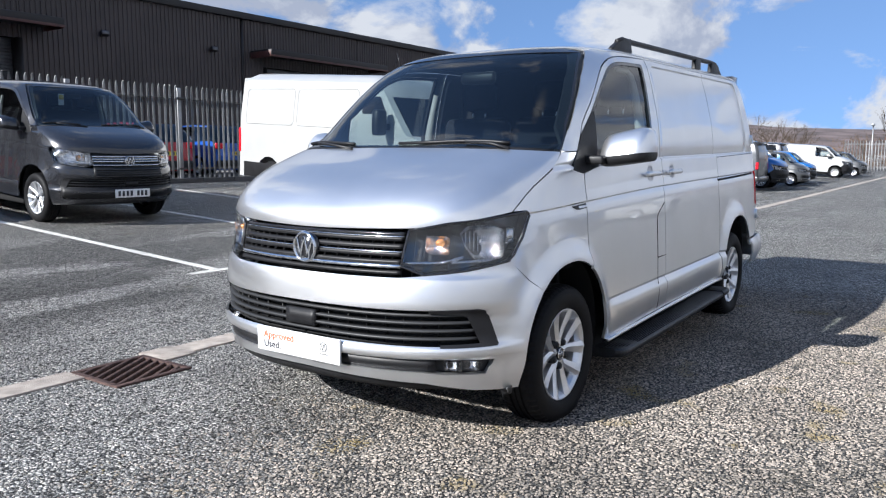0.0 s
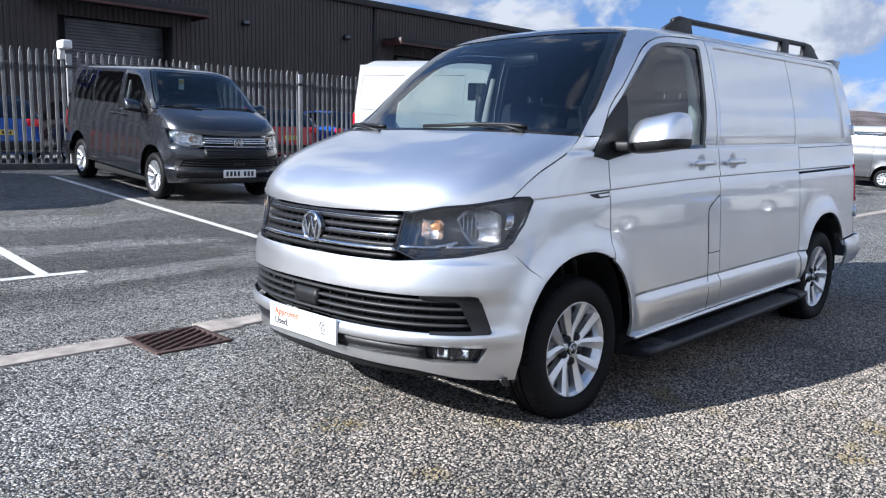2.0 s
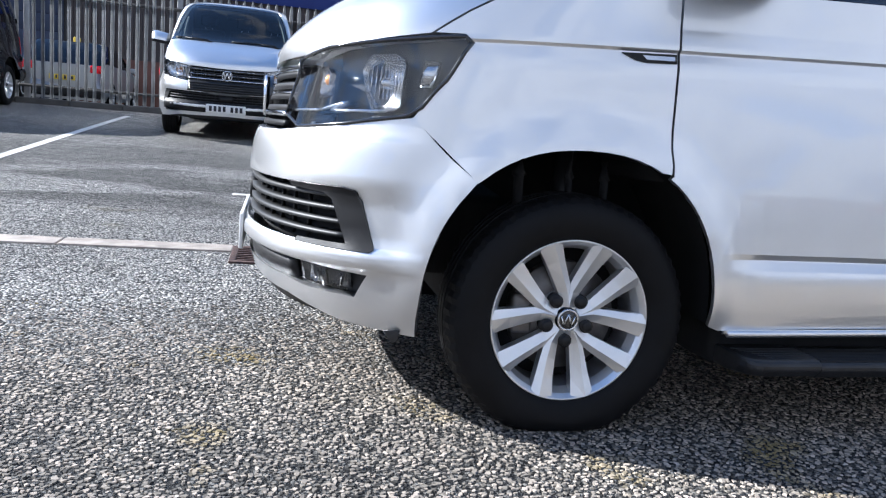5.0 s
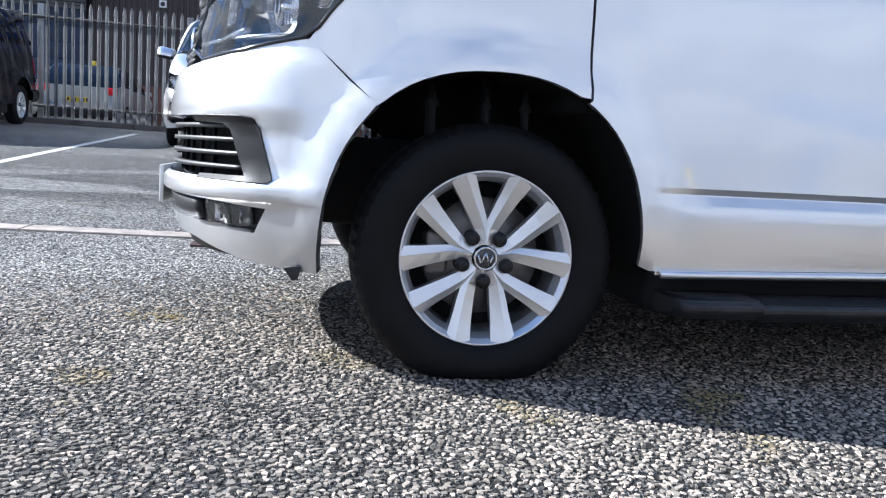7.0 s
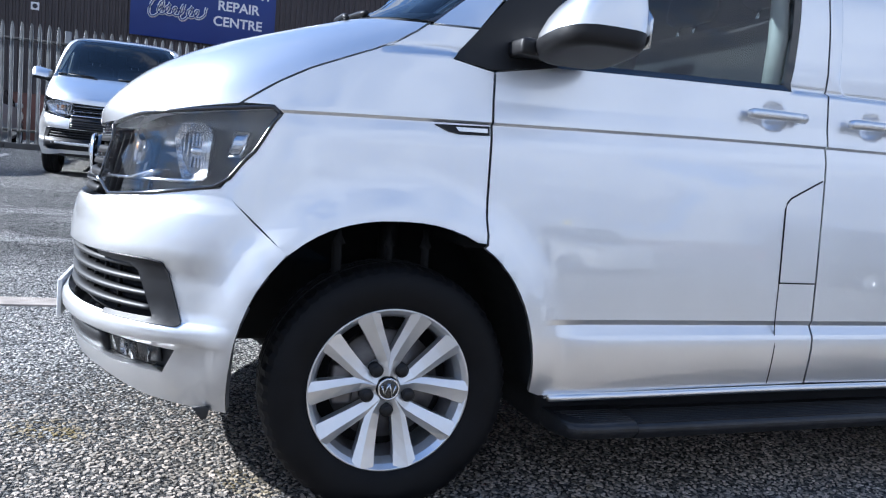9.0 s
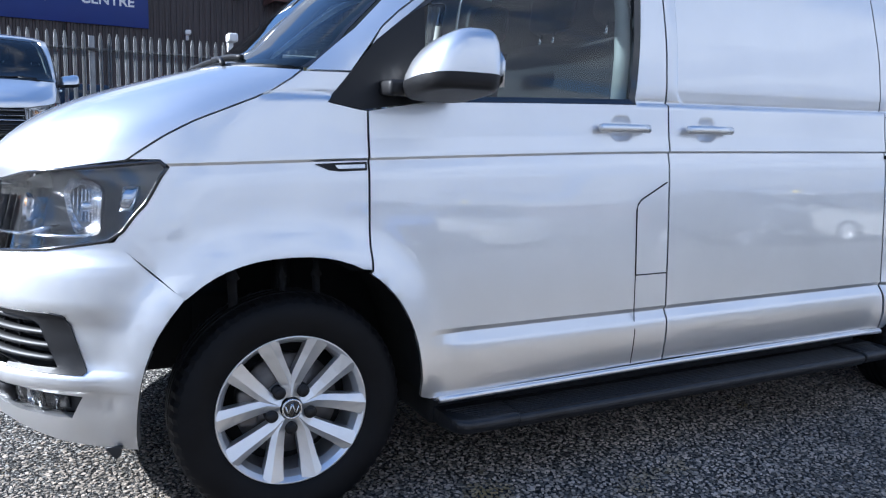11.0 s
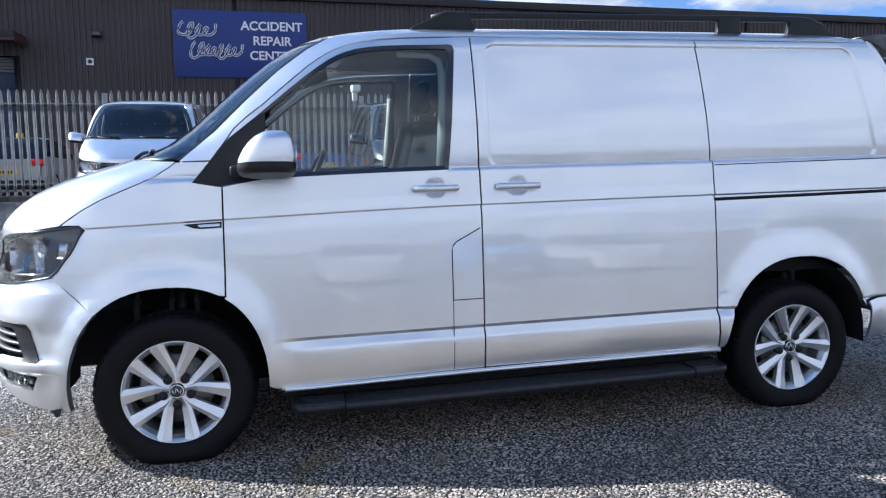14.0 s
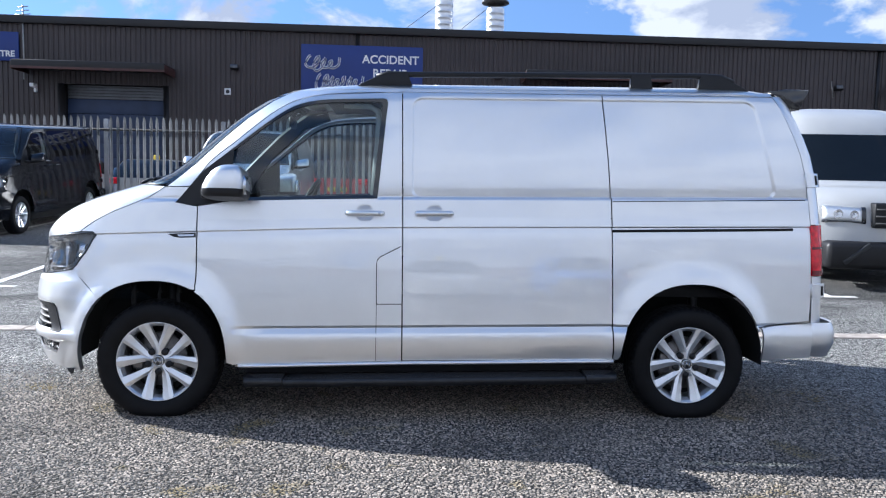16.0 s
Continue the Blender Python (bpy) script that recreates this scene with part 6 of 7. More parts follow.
# the sign boards
def sign_board(x0, x1, z0, z1, words):
    s = thing("sign_board", "dark blue sign board with white lettering", "sign", "sign boards")
    s.matrix_basis = pose((x0 + x1) / 2, BY - 0.10, (z0 + z1) / 2)
    w, h = (x1 - x0) / 2, (z1 - z0) / 2
    part("board", box(bmesh.new(), -w, w, -0.03, 0.04, -h, h, 0.008), SIGNB, s)
    k = h / 1.26
    if words:
        for i, t in enumerate(("ACCIDENT", "REPAIR", "CENTRE")):
            lettering("sign_lettering", t, 0.47 * k, pose(0.455 * w * 1.03, -0.035, (0.56 - 0.56 * i) * k, 90), SIGNW, s, 1.0, "CENTER", 0.006, 0.011)
    return s


def squiggle(parent, x, z, w, h, n, lean):
    """A loose outlined brush script drawn as looping strokes, not letters."""
    pts = []
    for j in range(16 * n + 1):
        t = j / (16 * n)
        a = 2 * math.pi * n * t
        i = int(t * n)
        up = 2.0 if i == 0 else (1.7 if (i * 5 + n) % 3 == 0 else 0.85)
        dn = 1.6 if (i * 7 + n) % 4 == 3 else 0.85
        cz_ = math.cos(a)
        zz = h * cz_ * (up if cz_ > 0 else dn)
        pts.append((x + w * t - 0.42 * w / n * math.sin(a) * (1.3 if i == 0 else 1.0) + lean * zz, z + zz))
    for nm, r, y, m in (("script_outline", 0.062, -0.030, SIGNW), ("script_stroke", 0.020, -0.080, SIGNB)):
        part(nm, tube(bmesh.new(), [(p, y, q) for p, q in pts], r, 6), m, parent, "white outlined looping script" if m is SIGNW else "")


sb = sign_board(-2.73, 2.26, 4.64, 7.16, True)
squiggle(sb, -2.22, 0.46, 1.20, 0.17, 4, 0.35)
squiggle(sb, -1.80, -0.28, 1.75, 0.17, 7, 0.35)
sb = sign_board(-20.6, -13.97, 6.12, 7.27, False)
lettering("sign_lettering", "CENTRE", 0.33, pose(3.16, -0.035, -0.40, 90), SIGNW, sb, 1.0, "RIGHT", 0.006, 0.011)

# flues on the roof
for x, cap in ((3.25, 0), (5.55, 1)):
    f = thing("roof_flue", "silver ribbed metal flue on the workshop roof", "chimney", "roof flues")
    f.matrix_basis = pose(x, BY + 2.5, EAVE + 0.1)
    part("skirt", lathe(bmesh.new(), [(0.62, 0.0), (0.60, 0.25), (0.42, 0.45)], Matrix(), 24), STEEL, f)
    prof = [(0.40, 0.4)]
    for k in range(9 if not cap else 4):
        prof += [(0.40, 0.5 + 0.28 * k), (0.425, 0.53 + 0.28 * k), (0.40, 0.56 + 0.28 * k)]
    part("pipe", lathe(bmesh.new(), prof + [(0.40, prof[-1][1] + 0.2)], Matrix(), 24), ALLOY, f)
    part("stay_wire", tube(bmesh.new(), [(0, 0, 1.9), (-1.9, -2.0, 0.05)], 0.012, 5), CLADT, f)
    if cap:
        part("cowl", lathe(bmesh.new(), [(0.0, 2.25), (0.30, 2.15), (0.62, 1.88), (0.60, 1.82), (0.40, 1.80)], Matrix(), 24), DISC, f)
ant = thing("roof_aerial", "thin aerial pole on the workshop wall", "aerial")
ant.matrix_basis = pose(-13.8, BY - 0.08, 5.4)
part("pole", tube(bmesh.new(), [(0, 0, 0), (0, 0, 2.95)], 0.03, 6), STEEL, ant)
for z, w in ((2.55, 0.3), (2.7, 0.25), (2.85, 0.2)):
    part("element", tube(bmesh.new(), [(-w, 0, z), (w, 0, z + 0.05)], 0.02, 6), STEEL, ant)


# bays on the open side of the yard
for k in range(-5, 18):
    x = 1.63 + 2.44 * k
    road_line(x, -7.0, x, -11.8)
    road_line(x - 0.33, -7.0, x + 0.33, -7.0, 0.09)


# ---- distance ----
def hill_height(a):
    return 15 + 13 * math.exp(-((a - 1.26) / 0.12) ** 2) + 4 * math.sin(a * 2.0 + 4) + 1.2 * math.sin(a * 17 + 1) + 0.6 * math.sin(a * 41)


bm = bmesh.new()
rows = []
for k in range(241):
    a = 2 * math.pi * k / 240
    rows.append([bm.verts.new((r * math.sin(a), r * math.cos(a), z)) for r, z in ((420, -1), (520, hill_height(a) * 0.55), (640, hill_height(a)), (760, hill_height(a) * 0.9))])
for p, q in zip(rows, rows[1:]):
    for i in range(3):
        bm.faces.new((p[i], q[i], q[i + 1], p[i + 1]))
tagged(part("hillside", bm, HILLM, None), "brown wooded hillside on the horizon", "hill", kind="structure")


def bare_tree(x, y, h, seed):
    rnd = random.Random(seed)
    t = thing("bare_tree", "leafless brown tree at the edge of the yard", "tree", "far trees")
    t.matrix_basis = pose(x, y, ground_z(min(y, 2)) - 0.05)
    trunk = bmesh.new()
    tube(trunk, [(0, 0, 0), (0.1, 0, h * 0.25), (0.0, 0.1, h * 0.5)], [h * 0.022, h * 0.017, h * 0.010], 6)
    part("trunk", trunk, BARK, t)
    crown = bmesh.new()

    def limb(p, d, ln, r, n):
        q = p + d * ln
        tube(crown, [p, p + d * ln * 0.5 + Vector((rnd.uniform(-1, 1), rnd.uniform(-1, 1), 0.3)) * ln * 0.08, q], [r, r * 0.75, r * 0.5], 3)
        if n:
            for _ in range(3 if n > 1 else 4):
                limb(p + d * ln * rnd.uniform(0.45, 1), (d + Vector((rnd.uniform(-1, 1), rnd.uniform(-1, 1), rnd.uniform(-0.2, 0.9))) * 0.75).normalized(), ln * rnd.uniform(0.5, 0.75), r * 0.55, n - 1)

    for k in range(5):
        a = k * 2.4 + rnd.uniform(0, 1)
        limb(Vector((0, 0, h * (0.2 + 0.06 * k))), Vector((math.cos(a), math.sin(a), 1.1)).normalized(), h * 0.34, h * 0.009, 3)
    part("crown", crown, BARK, t, "bare twiggy crown")


rnd = random.Random(4)
for k in range(22):
    bare_tree(62 + rnd.uniform(0, 40), 6 + rnd.uniform(-6, 18) + k * 0.3, rnd.uniform(3.2, 6.0), k)
scrub = bmesh.new()
for k in range(9000):
    a = rnd.uniform(0, 1)
    x, y, z = 66 + 26 * rnd.random(), -8 + 34 * a, rnd.uniform(0, 1) ** 1.5 * (1.6 + 1.2 * math.sin(a * 17) ** 2)
    d = Vector((rnd.uniform(-1, 1), rnd.uniform(-1, 1), rnd.uniform(0.2, 1))).normalized() * 0.55
    s_ = d.cross(Vector((rnd.uniform(-1, 1), 1, 0))).normalized() * 0.022
    v = [scrub.verts.new(Vector((x, y, z)) + q) for q in (-s_, s_, d)]
    scrub.faces.new(v)
tagged(part("scrub", scrub, mat("dry_scrub", (0.17, 0.105, 0.06), 0.95, vary=0.5, scale=0.4), None, smooth=False), "dry orange-brown scrub along the yard's edge", "scrub", kind="stuff")


def house(x, y, yaw):
    h = thing("house", "small brick house with a tiled roof, far off", "house", "far houses")
    h.matrix_basis = pose(x, y, 0.0, 0, 0, yaw)
    part("wall", box(bmesh.new(), -5, 5, -3.5, 3.5, -0.2, 4.8), BRICK, h)
    part("roof", prism(bmesh.new(), [(-4.0, 4.7), (4.0, 4.7), (0, 7.4)], 11, pose(5.5, 0, 0, 0, 0, 90)), TILE, h, smooth=False)
    part("chimney", box(bmesh.new(), 2.5, 3.3, -0.4, 0.4, 6.5, 8.3), BRICK, h)
    for q in (-3, 0.2, 3):
        for z in (1.2, 3.4):
            part("window", box(bmesh.new(), q - 0.55, q + 0.55, -3.56, -3.48, z - 0.5, z + 0.6), SIGNW, h)


house(205, -6, 75)
house(215, 12, 80)
house(225, -30, 70)
far_fence = thing("far_fence", "pale steel palisade fence across the yard", "fence", kind="structure")
for k in range(150):
    share("pale", pale, far_fence, pose(58 + 0.02 * k, 6.5 - 0.19 * k, 0.0, 0, 0, 85))
for z in (0.35, 1.95):
    part("fence_rail", box(bmesh.new(), -0.03, 0.03, -28.5, 0, z - 0.03, z + 0.03, 0, pose(58.06, 6.5, 0, 0, 0, 6.0)), STEEL, far_fence)
for x, y, h in ((54, 4.4, 3.1), (75, -4, 4.0)):
    lp = thing("lamp_post", "slim grey lamp post", "lamp post", "lamp posts")
    lp.matrix_basis = pose(x, y, 0)
    part("post", tube(bmesh.new(), [(0, 0, 0), (0, 0, h)], 0.04, 8), STEEL, lp)
    part("lantern", box(bmesh.new(), -0.35, 0.05, -0.1, 0.1, h, h + 0.12, 0.03), STEEL, lp)


# ---- the silver van ----
van = thing("panel_van", "silver panel van with black roof rails parked on the asphalt", "van")
build_van(van, SILVER, fine=True, plate="promo")


# ---- vans and cars in the bays ----
def parked_pose(x, y, yaw=-90):
    tilt = math.degrees(math.atan(0.055)) * (1 if yaw > 0 else -1) if 3 < y < 11 else 0
    size = 0.8 if x > 20 else 1.0  # the far ones are compact vans
    return pose(x, y, ground_z(y), 0, 0, yaw + 180) @ pose(0, 0, 0, 0, tilt) @ Matrix.Diagonal((size, size, size, 1)) @ Matrix.Translation((0, -YC, 0))


def parked(name, label, paint, x, y, yaw=-90, **kw):
    """A van by the middle of its front axle; yaw -90: its nose towards the open yard."""
    v = thing(name, label, "van", "parked vans")
    build_van(v, paint, fine=False, **kw)
    v.matrix_basis = parked_pose(x, y, yaw)
    return v


minibus = parked("minibus", "dark grey metallic minibus with tinted side windows", GREYP, 2.94, 9.0, -91, glazed=True, rails=False, bright=True, late=True)
parked("parked_van", "silver van parked nose out before the fence", SILVER, -1.50, 9.95, rails=False, late=True)
card = part("windscreen_card", box(bmesh.new(), 0.52, 0.525, 1.14, 1.22, 1.60, 1.76, 0.001), PLATEW, minibus, "white card hung behind the windscreen")
part("card_band", box(bmesh.new(), 0.517, 0.52, 1.145, 1.215, 1.68, 1.75), PLATEY, card)
parked("parked_van", "black van with dark side windows before the fence", BLACKP, -6.2, 9.7, glazed=True, rails=False)
bluev = parked("parked_van", "bright blue van with black bumpers in the far bays", SKYP, 25.0, 4.6, rails=False, bumper=BLACK)
greyv = parked("parked_van", "mid grey van parked nose in, its tail to the yard", MIDGREY, 22.9, 7.3, 90, rails=True)
whitev = parked("parked_van", "white van in the far bays", WHITEP, 39.6, 4.4, rails=False, bumper=BLACK)
for src, x, y, yaw, lab in ((greyv, 28.0, 4.3, -90, "mid grey van in the far bays"), (bluev, 30.7, 4.5, -90, "bright blue van in the far bays"), (minibus, 33.6, 8.7, 90, "grey minibus parked nose in with dark windows"), (greyv, 43.0, 4.0, -90, "mid grey van in the far bays")):
    tagged(copy_thing(src, parked_pose(x, y, yaw)), lab)


def big_van(x, y):
    """A tall white van: its nose at y, its length running away to larger y."""
    v = thing("tall_van", "tall white panel van with black lower bumper", "van", "parked vans")
    # built along x like the others, then turned
    hw = 1.02
    prof = [(-0.05, 0.32), (-0.02, 0.62), (0.02, 1.00), (0.10, 1.16), (0.50, 1.30), (0.92, 1.37), (1.20, 1.69), (1.48, 2.02), (1.66, 2.24), (2.1, 2.42), (5.74, 2.50), (5.90, 2.465), (5.97, 2.37), (6.02, 0.35)]

    def outline(x_, z):
        k = 1 - 0.10 * sm(1.3, 2.6, z)
        return hw * k

    def front_point(t, z):
        px = float(np.interp(z, [b for _, b in prof[:9]], [a for a, _ in prof[:9]]))
        return Vector((px + 0.16 * abs(t) ** 3, t * outline(px, z), z))

    def front_patch(sg, t0, t1, z0, z1, off):
        """A sheet that follows the nose, wider at its outer end."""
        bm, grid = bmesh.new(), []
        for i in range(9):
            t = t0 + (t1 - t0) * i / 8
            lo, hi = z0 + 0.02 * math.sin(i / 8 * 3), z1 + 0.04 * (t - t0)
            grid.append([bm.verts.new(front_point(sg * t, lo + (hi - lo) * k / 4) + Vector((off, 0, 0))) for k in range(5)])
        for a, b in zip(grid, grid[1:]):
            for k in range(4):
                bm.faces.new((a[k], a[k + 1], b[k + 1], b[k]))
        bmesh.ops.recalc_face_normals(bm, faces=bm.faces[:])
        bmesh.ops.solidify(bm, geom=bm.faces[:], thickness=0.006)
        return bm

    bm = bmesh.new()
    rows = []
    for px, pz in prof:
        row = []
        for j in range(21):
            t = -1 + 2 * j / 20
            w = outline(px, pz)
            bulge = 0.16 * abs(t) ** 3 if px < 2.0 else 0.0
            drop = 0.16 * abs(t) ** 6 if 2.0 <= px < 5.96 else 0.0
            row.append(bm.verts.new((px + bulge, t * w, pz - drop)))
        rows.append(row)
    screen = bmesh.new()
    for k, (a, b) in enumerate(zip(rows, rows[1:])):
        for j in range(20):
            if k in (5, 6) and 1 <= j <= 18:
                screen.faces.new([screen.verts.new(q.co + Vector((-0.004, 0, 0.003))) for q in (a[j], a[j + 1], b[j + 1], b[j])])
            bm.faces.new((a[j], a[j + 1], b[j + 1], b[j]))
    bmesh.ops.remove_doubles(screen, verts=screen.verts[:], dist=1e-4)
    for b in (bm, screen):
        bmesh.ops.recalc_face_normals(b, faces=b.faces[:])
    part("shell", bm, WHITEP, v)
    part("windscreen", screen, DGLASS, v, "dark windscreen")
    for sg in (1, -1):
        bm = bmesh.new()
        f = [(px + 0.16 if px < 2.0 else px, pz - (0.16 if 2.0 <= px < 5.96 else 0)) for px, pz in prof]
        low = arc(5.0, 0.36, 0.44, 0, 180, 10) + arc(1.05, 0.36, 0.44, 0, 180, 10)
        bm.faces.new([bm.verts.new((q, 0, z)) for q, z in f + low])
        for z_ in np.arange(1.3, 2.6, 0.1):
            bmesh.ops.bisect_plane(bm, geom=bm.verts[:] + bm.edges[:] + bm.faces[:], plane_co=(0, 0, z_), plane_no=(0, 0, 1))
        for q in bm.verts:
            q.co.y = sg * outline(q.co.x, q.co.z)
        part("side_wall", bm, WHITEP, v, smooth=False)
        for x0, x1 in ((2.35, 4.1), (4.2, 5.8)):
            ring_ = [(x0 + 0.06, 1.45), (x1 - 0.06, 1.45), (x1, 1.51), (x1, 1.8), (x1, 2.09), (x1 - 0.06, 2.15), (x0 + 0.06, 2.15), (x0, 2.09), (x0, 1.8), (x0, 1.51), (x0 + 0.06, 1.45)]
            part("panel_pressing", tube(bmesh.new(), [(q, sg * (outline(q, z) + 0.001), z) for q, z in ring_], 0.006, 6), WHITEP, v)
        part("waist_strip", box(bmesh.new(), 1.6, 5.85, sg * 1.02 - 0.012, sg * 1.02 + 0.014, 0.36, 0.66, 0.008), BLACK, v, "black lower body cladding")
        w = [(1.40, 1.42), (2.22, 1.42), (2.22, 2.02), (1.78, 2.02)]
        part("side_window", prism(bmesh.new(), w, 0.02, Matrix.Translation((0, sg * 0.985 - 0.01, 0))), GLOSSB, v, smooth=False)
        for cx in (1.05, 5.0):
            wheel(v, cx, -sg * 0.86, 0.36, sg, R=0.36, fine=False)
        m = part("door_mirror", box(bmesh.new(), 1.45, 1.62, sg * 1.22 - 0.12, sg * 1.22 + 0.12, 1.36, 1.80, 0.05), BLACK, v, "black door mirror")
        part("mirror_arm", box(bmesh.new(), 1.48, 1.56, min(sg * 1.0, sg * 1.15), max(sg * 1.0, sg * 1.15), 1.46, 1.56, 0.01), BLACK, m)
        hl = part("headlight", front_patch(sg, 0.50, 0.965, 0.86, 1.05, -0.012), ALLOY, v, "clear headlight with a dark border and bright reflectors")
        part("lamp_border", front_patch(sg, 0.48, 0.975, 0.845, 0.868, -0.016), GLOSSB, hl)
        part("lamp_border", front_patch(sg, 0.48, 0.53, 0.86, 1.06, -0.018), GLOSSB, hl)
        for tq, rq in ((0.62, 0.055), (0.80, 0.062)):
            lc = front_point(sg * tq, 0.965) + Vector((-0.022, 0, 0))
            part("reflector", lathe(bmesh.new(), [(rq, 0.004), (rq * 0.9, 0.008), (rq * 0.55, -0.01), (0.0, -0.014)], Matrix.Translation(lc) @ pose(0, 0, 0, 0, -90), 20), REFL, hl)
            part("bulb", lathe(bmesh.new(), [(0.0, 0.006), (0.012, 0.0), (0.014, -0.012)], Matrix.Translation(lc) @ pose(0, 0, 0, 0, -90), 12), CHROME, hl)
        part("tail_light", box(bmesh.new(), 5.97, 6.04, sg * 0.98 - 0.07, sg * 0.98 + 0.055, 0.85, 1.35, 0.02), REDL, v, "red tail light")
    gr_ = part("grille", box(bmesh.new(), -0.06, 0.10, -0.42, 0.42, 0.80, 1.12, 0.02), BLACK, v, "black grille")
    for z in (0.86, 0.95, 1.04):
        part("grille_slat", box(bmesh.new(), -0.075, -0.055, -0.40, 0.40, z - 0.012, z + 0.012), GREYPL, gr_)
    b = part("front_bumper", box(bmesh.new(), -0.12, 0.35, -0.99, 0.99, 0.26, 0.62, 0.07), BLACK, v, "black lower bumper")
    for sg in (1, -1):
        part("bumper_brace", box(bmesh.new(), -0.135, -0.10, -0.03, 0.03, -0.2, 0.2, 0.01, pose(0, sg * 0.62, 0.47, sg * 52)), GREYPL, b)
    ae = part("aerial", tube(bmesh.new(), [(2.2, 0.1, 2.6), (2.3, 0.1, 2.85)], 0.012, 6), BLACK, v)
    part("underbody", box(bmesh.new(), 0.3, 5.9, -0.7, 0.7, 0.30, 0.6), DARK, v)
    tilt = math.degrees(math.atan(0.055))
    v.matrix_basis = pose(x, y, ground_z(y), 0, 0, 83) @ pose(0, 0, 0, 0, -tilt)
    return v


tall = big_van(7.85, 5.3)
tagged(copy_thing(tall, pose(36.6, 6.6, ground_z(6.6), 0, 0, 90) @ Matrix.Diagonal((0.85, 0.85, 0.85, 1))), "tall white panel van in the far bays")


def car(label, paint, x, y, yaw=90, z=None, group="cars behind the fence"):
    """A small hatchback; yaw 90: its tail towards the yard."""
    c = thing("car", label, "car", group)
    st = [(-2.05, 0.70, 0.72, 0.0), (-2.0, 0.80, 0.80, 0.0), (-1.4, 0.86, 0.88, 0.0), (-0.95, 0.88, 0.93, 0.0), (-0.35, 0.88, 0.95, 0.42), (0.1, 0.88, 0.96, 0.50), (0.9, 0.88, 0.98, 0.50), (1.5, 0.86, 1.0, 0.44), (1.85, 0.84, 1.0, 0.22), (2.02, 0.80, 0.95, 0.0), (2.06, 0.76, 0.6, 0.0)]
    body, glass = bmesh.new(), bmesh.new()
    rows = []
    for px, w, belt, up in st:
        r = []
        for sg in (-1, 1):
            side_ = [(w * 0.9, 0.20), (w, 0.35), (w, 0.62), (w * 0.985, belt), (w * (1 - 0.22 * up / 0.5), belt + up * 0.9), (w * (0.78 - 0.2 * up), belt + up)]
            r += [(px, sg * a, b) for a, b in (side_ if sg < 0 else side_[::-1])]
        rows.append(r)
    for k in range(len(rows) - 1):
        for i in range(len(rows[0]) - 1):
            quad = [rows[k][i], rows[k + 1][i], rows[k + 1][i + 1], rows[k][i + 1]]
            up = st[k][3] > 0.05 or st[k + 1][3] > 0.05
            isg = up and (i in (3, 7) or (i in (4, 5, 6) and (k <= 3 or k >= 7)))
            b = glass if isg else body
            vs = [b.verts.new(q) for q in quad]
            b.faces.new(vs)
    for k in (0, -1):
        body.faces.new([body.verts.new(q) for q in rows[k]])
    for b in (body, glass):
        bmesh.ops.remove_doubles(b, verts=b.verts[:], dist=1e-4)
        bmesh.ops.recalc_face_normals(b, faces=b.faces[:])
    part("body", body, paint, c)
    part("glasshouse", glass, PRIV, c, "dark glass")
    part("cabin", box(bmesh.new(), -0.4, 1.4, -0.6, 0.6, 0.5, 1.1, 0.1), SEATC, c)
    for cx in (-1.28, 1.28):
        for sg in (1, -1):
            wheel(c, cx, -sg * 0.775, 0.31, sg, R=0.31, rim_r=0.20, fine=False)
    for sg in (1, -1):
        part("tail_light", box(bmesh.new(), 1.90, 2.05, sg * 0.68 - 0.14, sg * 0.68 + 0.12, 0.78, 0.95, 0.03), REDL, c, "red tail light")
        part("headlight", box(bmesh.new(), -2.04, -1.85, sg * 0.62 - 0.16, sg * 0.62 + 0.14, 0.62, 0.76, 0.03), CHROME, c)
        part("door_mirror", box(bmesh.new(), -0.62, -0.48, sg * 0.97 - 0.09, sg * 0.97 + 0.07, 0.93, 1.05, 0.03), paint, c)
    p = part("number_plate", box(bmesh.new(), 2.045, 2.075, -0.26, 0.26, 0.60, 0.71, 0.004), PLATEY, c, "yellow number plate with dark bars")
    for q in (-0.18, -0.11, -0.04, 0.06, 0.13, 0.20):
        part("plate_bar", box(bmesh.new(), 2.075, 2.077, q - 0.02, q + 0.02, 0.62, 0.69), INK, p)
    part("rear_bumper", box(bmesh.new(), 1.9, 2.09, -0.8, 0.8, 0.24, 0.48, 0.06), BLACK, c)
    c.matrix_basis = pose(x, y, (0.60 if z is None else z) + 0.01, 0, 0, yaw + 180)
    return c


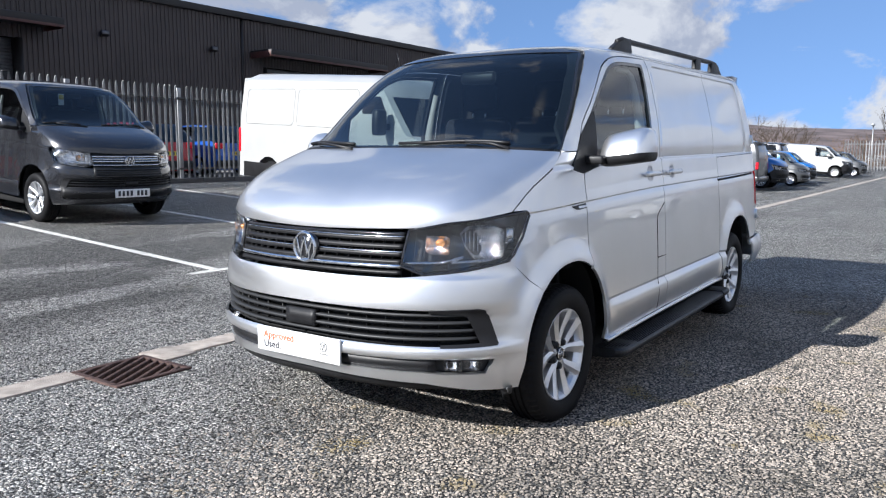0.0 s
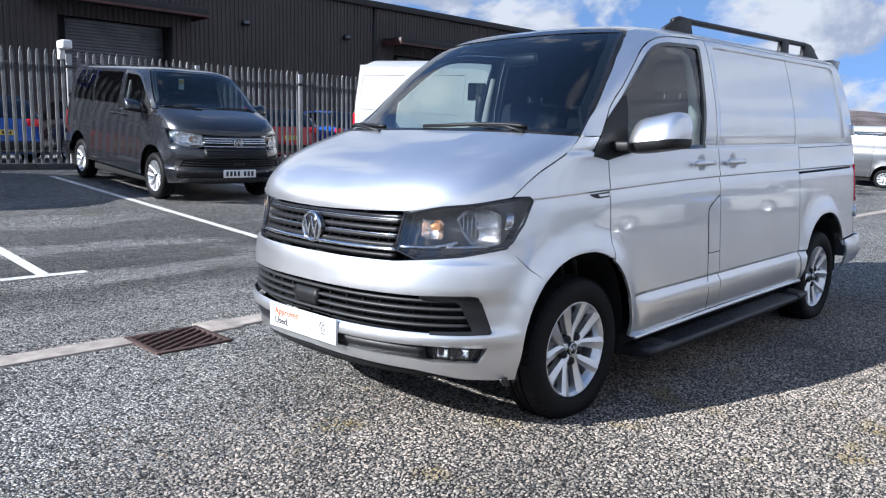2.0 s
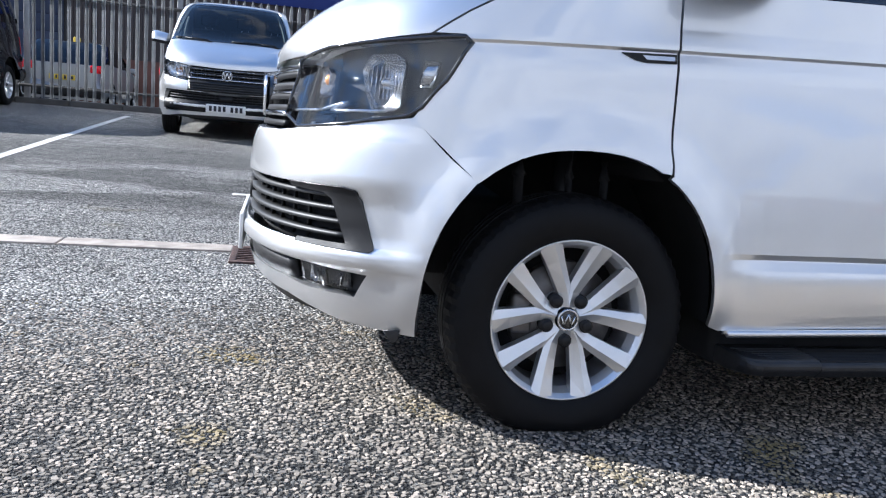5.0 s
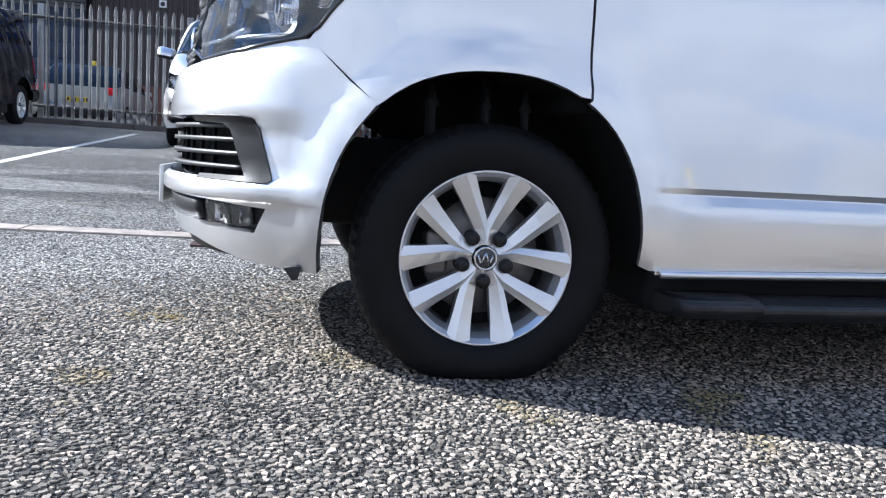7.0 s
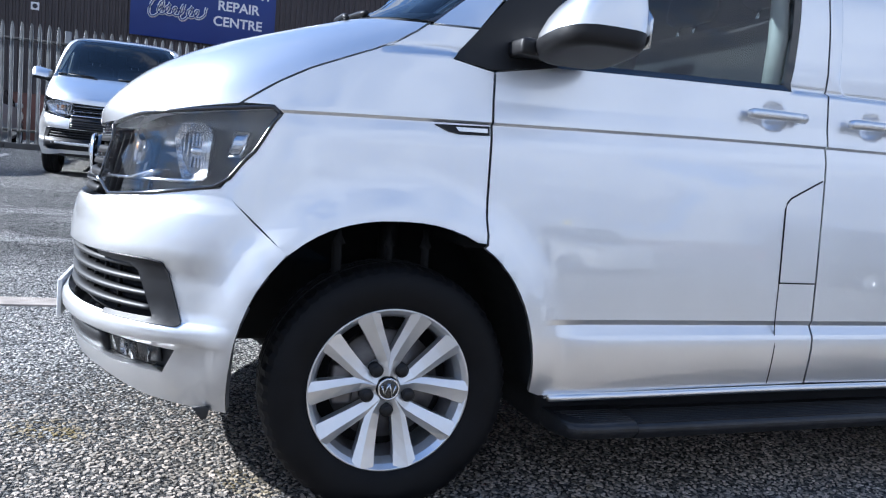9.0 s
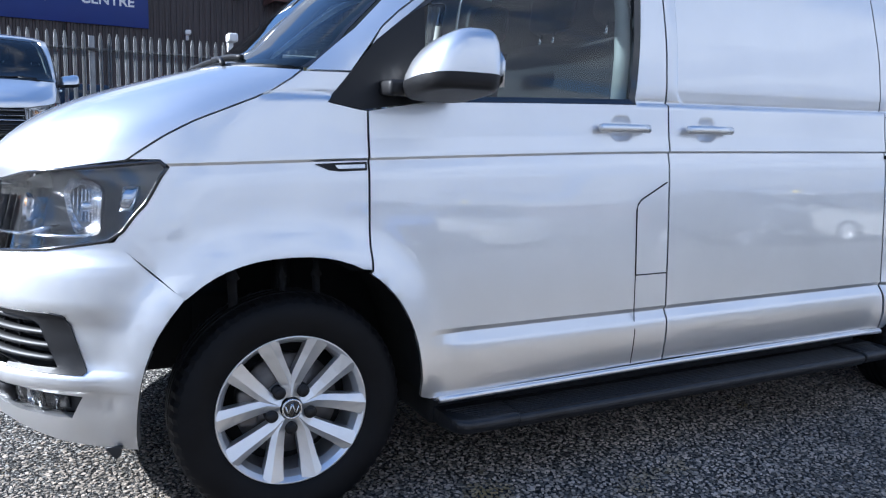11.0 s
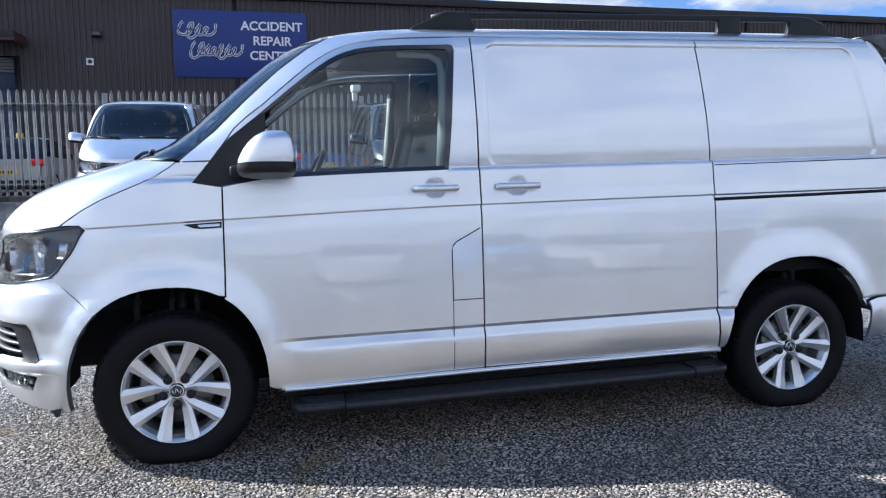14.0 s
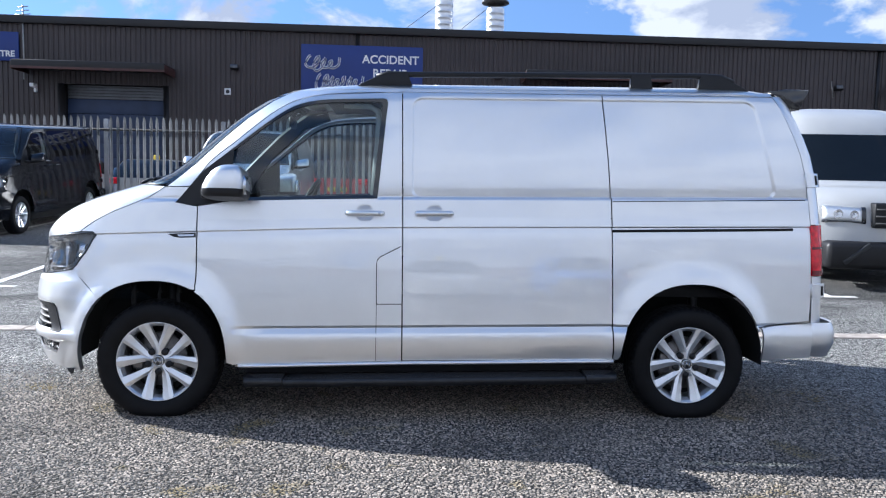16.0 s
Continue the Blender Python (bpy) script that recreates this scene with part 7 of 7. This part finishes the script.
white_car = car("white hatchback behind the steel fence", WHITEP, -5.35, 18.2, z=0.50)
part("roof_tag", box(bmesh.new(), 0.55, 0.75, -0.10, 0.02, 1.465, 1.60, 0.02), PLATEY, white_car, "yellow tag standing on the roof")
grey_car = car("dark grey hatchback behind the steel fence", GREYP, -2.6, 18.3)
blue_car = car("blue hatchback behind the steel fence", BLUEP, 1.95, 18.2)
red_car = car("red hatchback behind the steel fence", REDP, 9.1, 18.0)
for src, x, y, lab in ((blue_car, 11.5, 18.1, "blue hatchback behind the steel fence"), (grey_car, 4.4, 18.3, "dark grey hatchback behind the steel fence"), (grey_car, 13.9, 18.2, "dark grey hatchback behind the steel fence"), (red_car, -0.3, 18.4, "red hatchback behind the steel fence"), (white_car, -8.0, 18.3, "white hatchback behind the steel fence"), (grey_car, -10.7, 18.2, "dark grey hatchback behind the steel fence")):
    tagged(copy_thing(src, pose(x, y, 0.61, 0, 0, 270)), lab)
for src, x, lab in ((white_car, -3.6, "white hatchback across the yard"), (white_car, 2.4, "white hatchback across the yard"), (white_car, 8.4, "white hatchback across the yard")):
    tagged(copy_thing(src, pose(x, -14.2, GROUND + 0.01, 0, 0, 270)), lab, group="cars across the yard")

tagged(copy_thing(bluev, pose(5.6, -12.0, GROUND, 0, 0, -90) @ Matrix.Translation((0, -YC, 0))), "bright blue van across the yard", group="cars across the yard")
for src, x, y, yaw, lab in ((greyv, 12.6, -9.0, 90, "mid grey van across the yard"), (bluev, 20.0, -9.2, 90, "bright blue van across the yard"), (whitev, 27.2, -9.1, 90, "white van across the yard")):
    tagged(copy_thing(src, pose(x, y, GROUND, 0, 0, yaw + 180) @ Matrix.Translation((0, -YC, 0))), lab, group="cars across the yard")
for src, x, lab in ((white_car, 15.0, "white hatchback across the yard"), (grey_car, 17.5, "dark grey hatchback across the yard"), (white_car, 23.6, "white hatchback across the yard")):
    tagged(copy_thing(src, pose(x, -9.8, GROUND + 0.01, 0, 0, 270)), lab, group="cars across the yard")
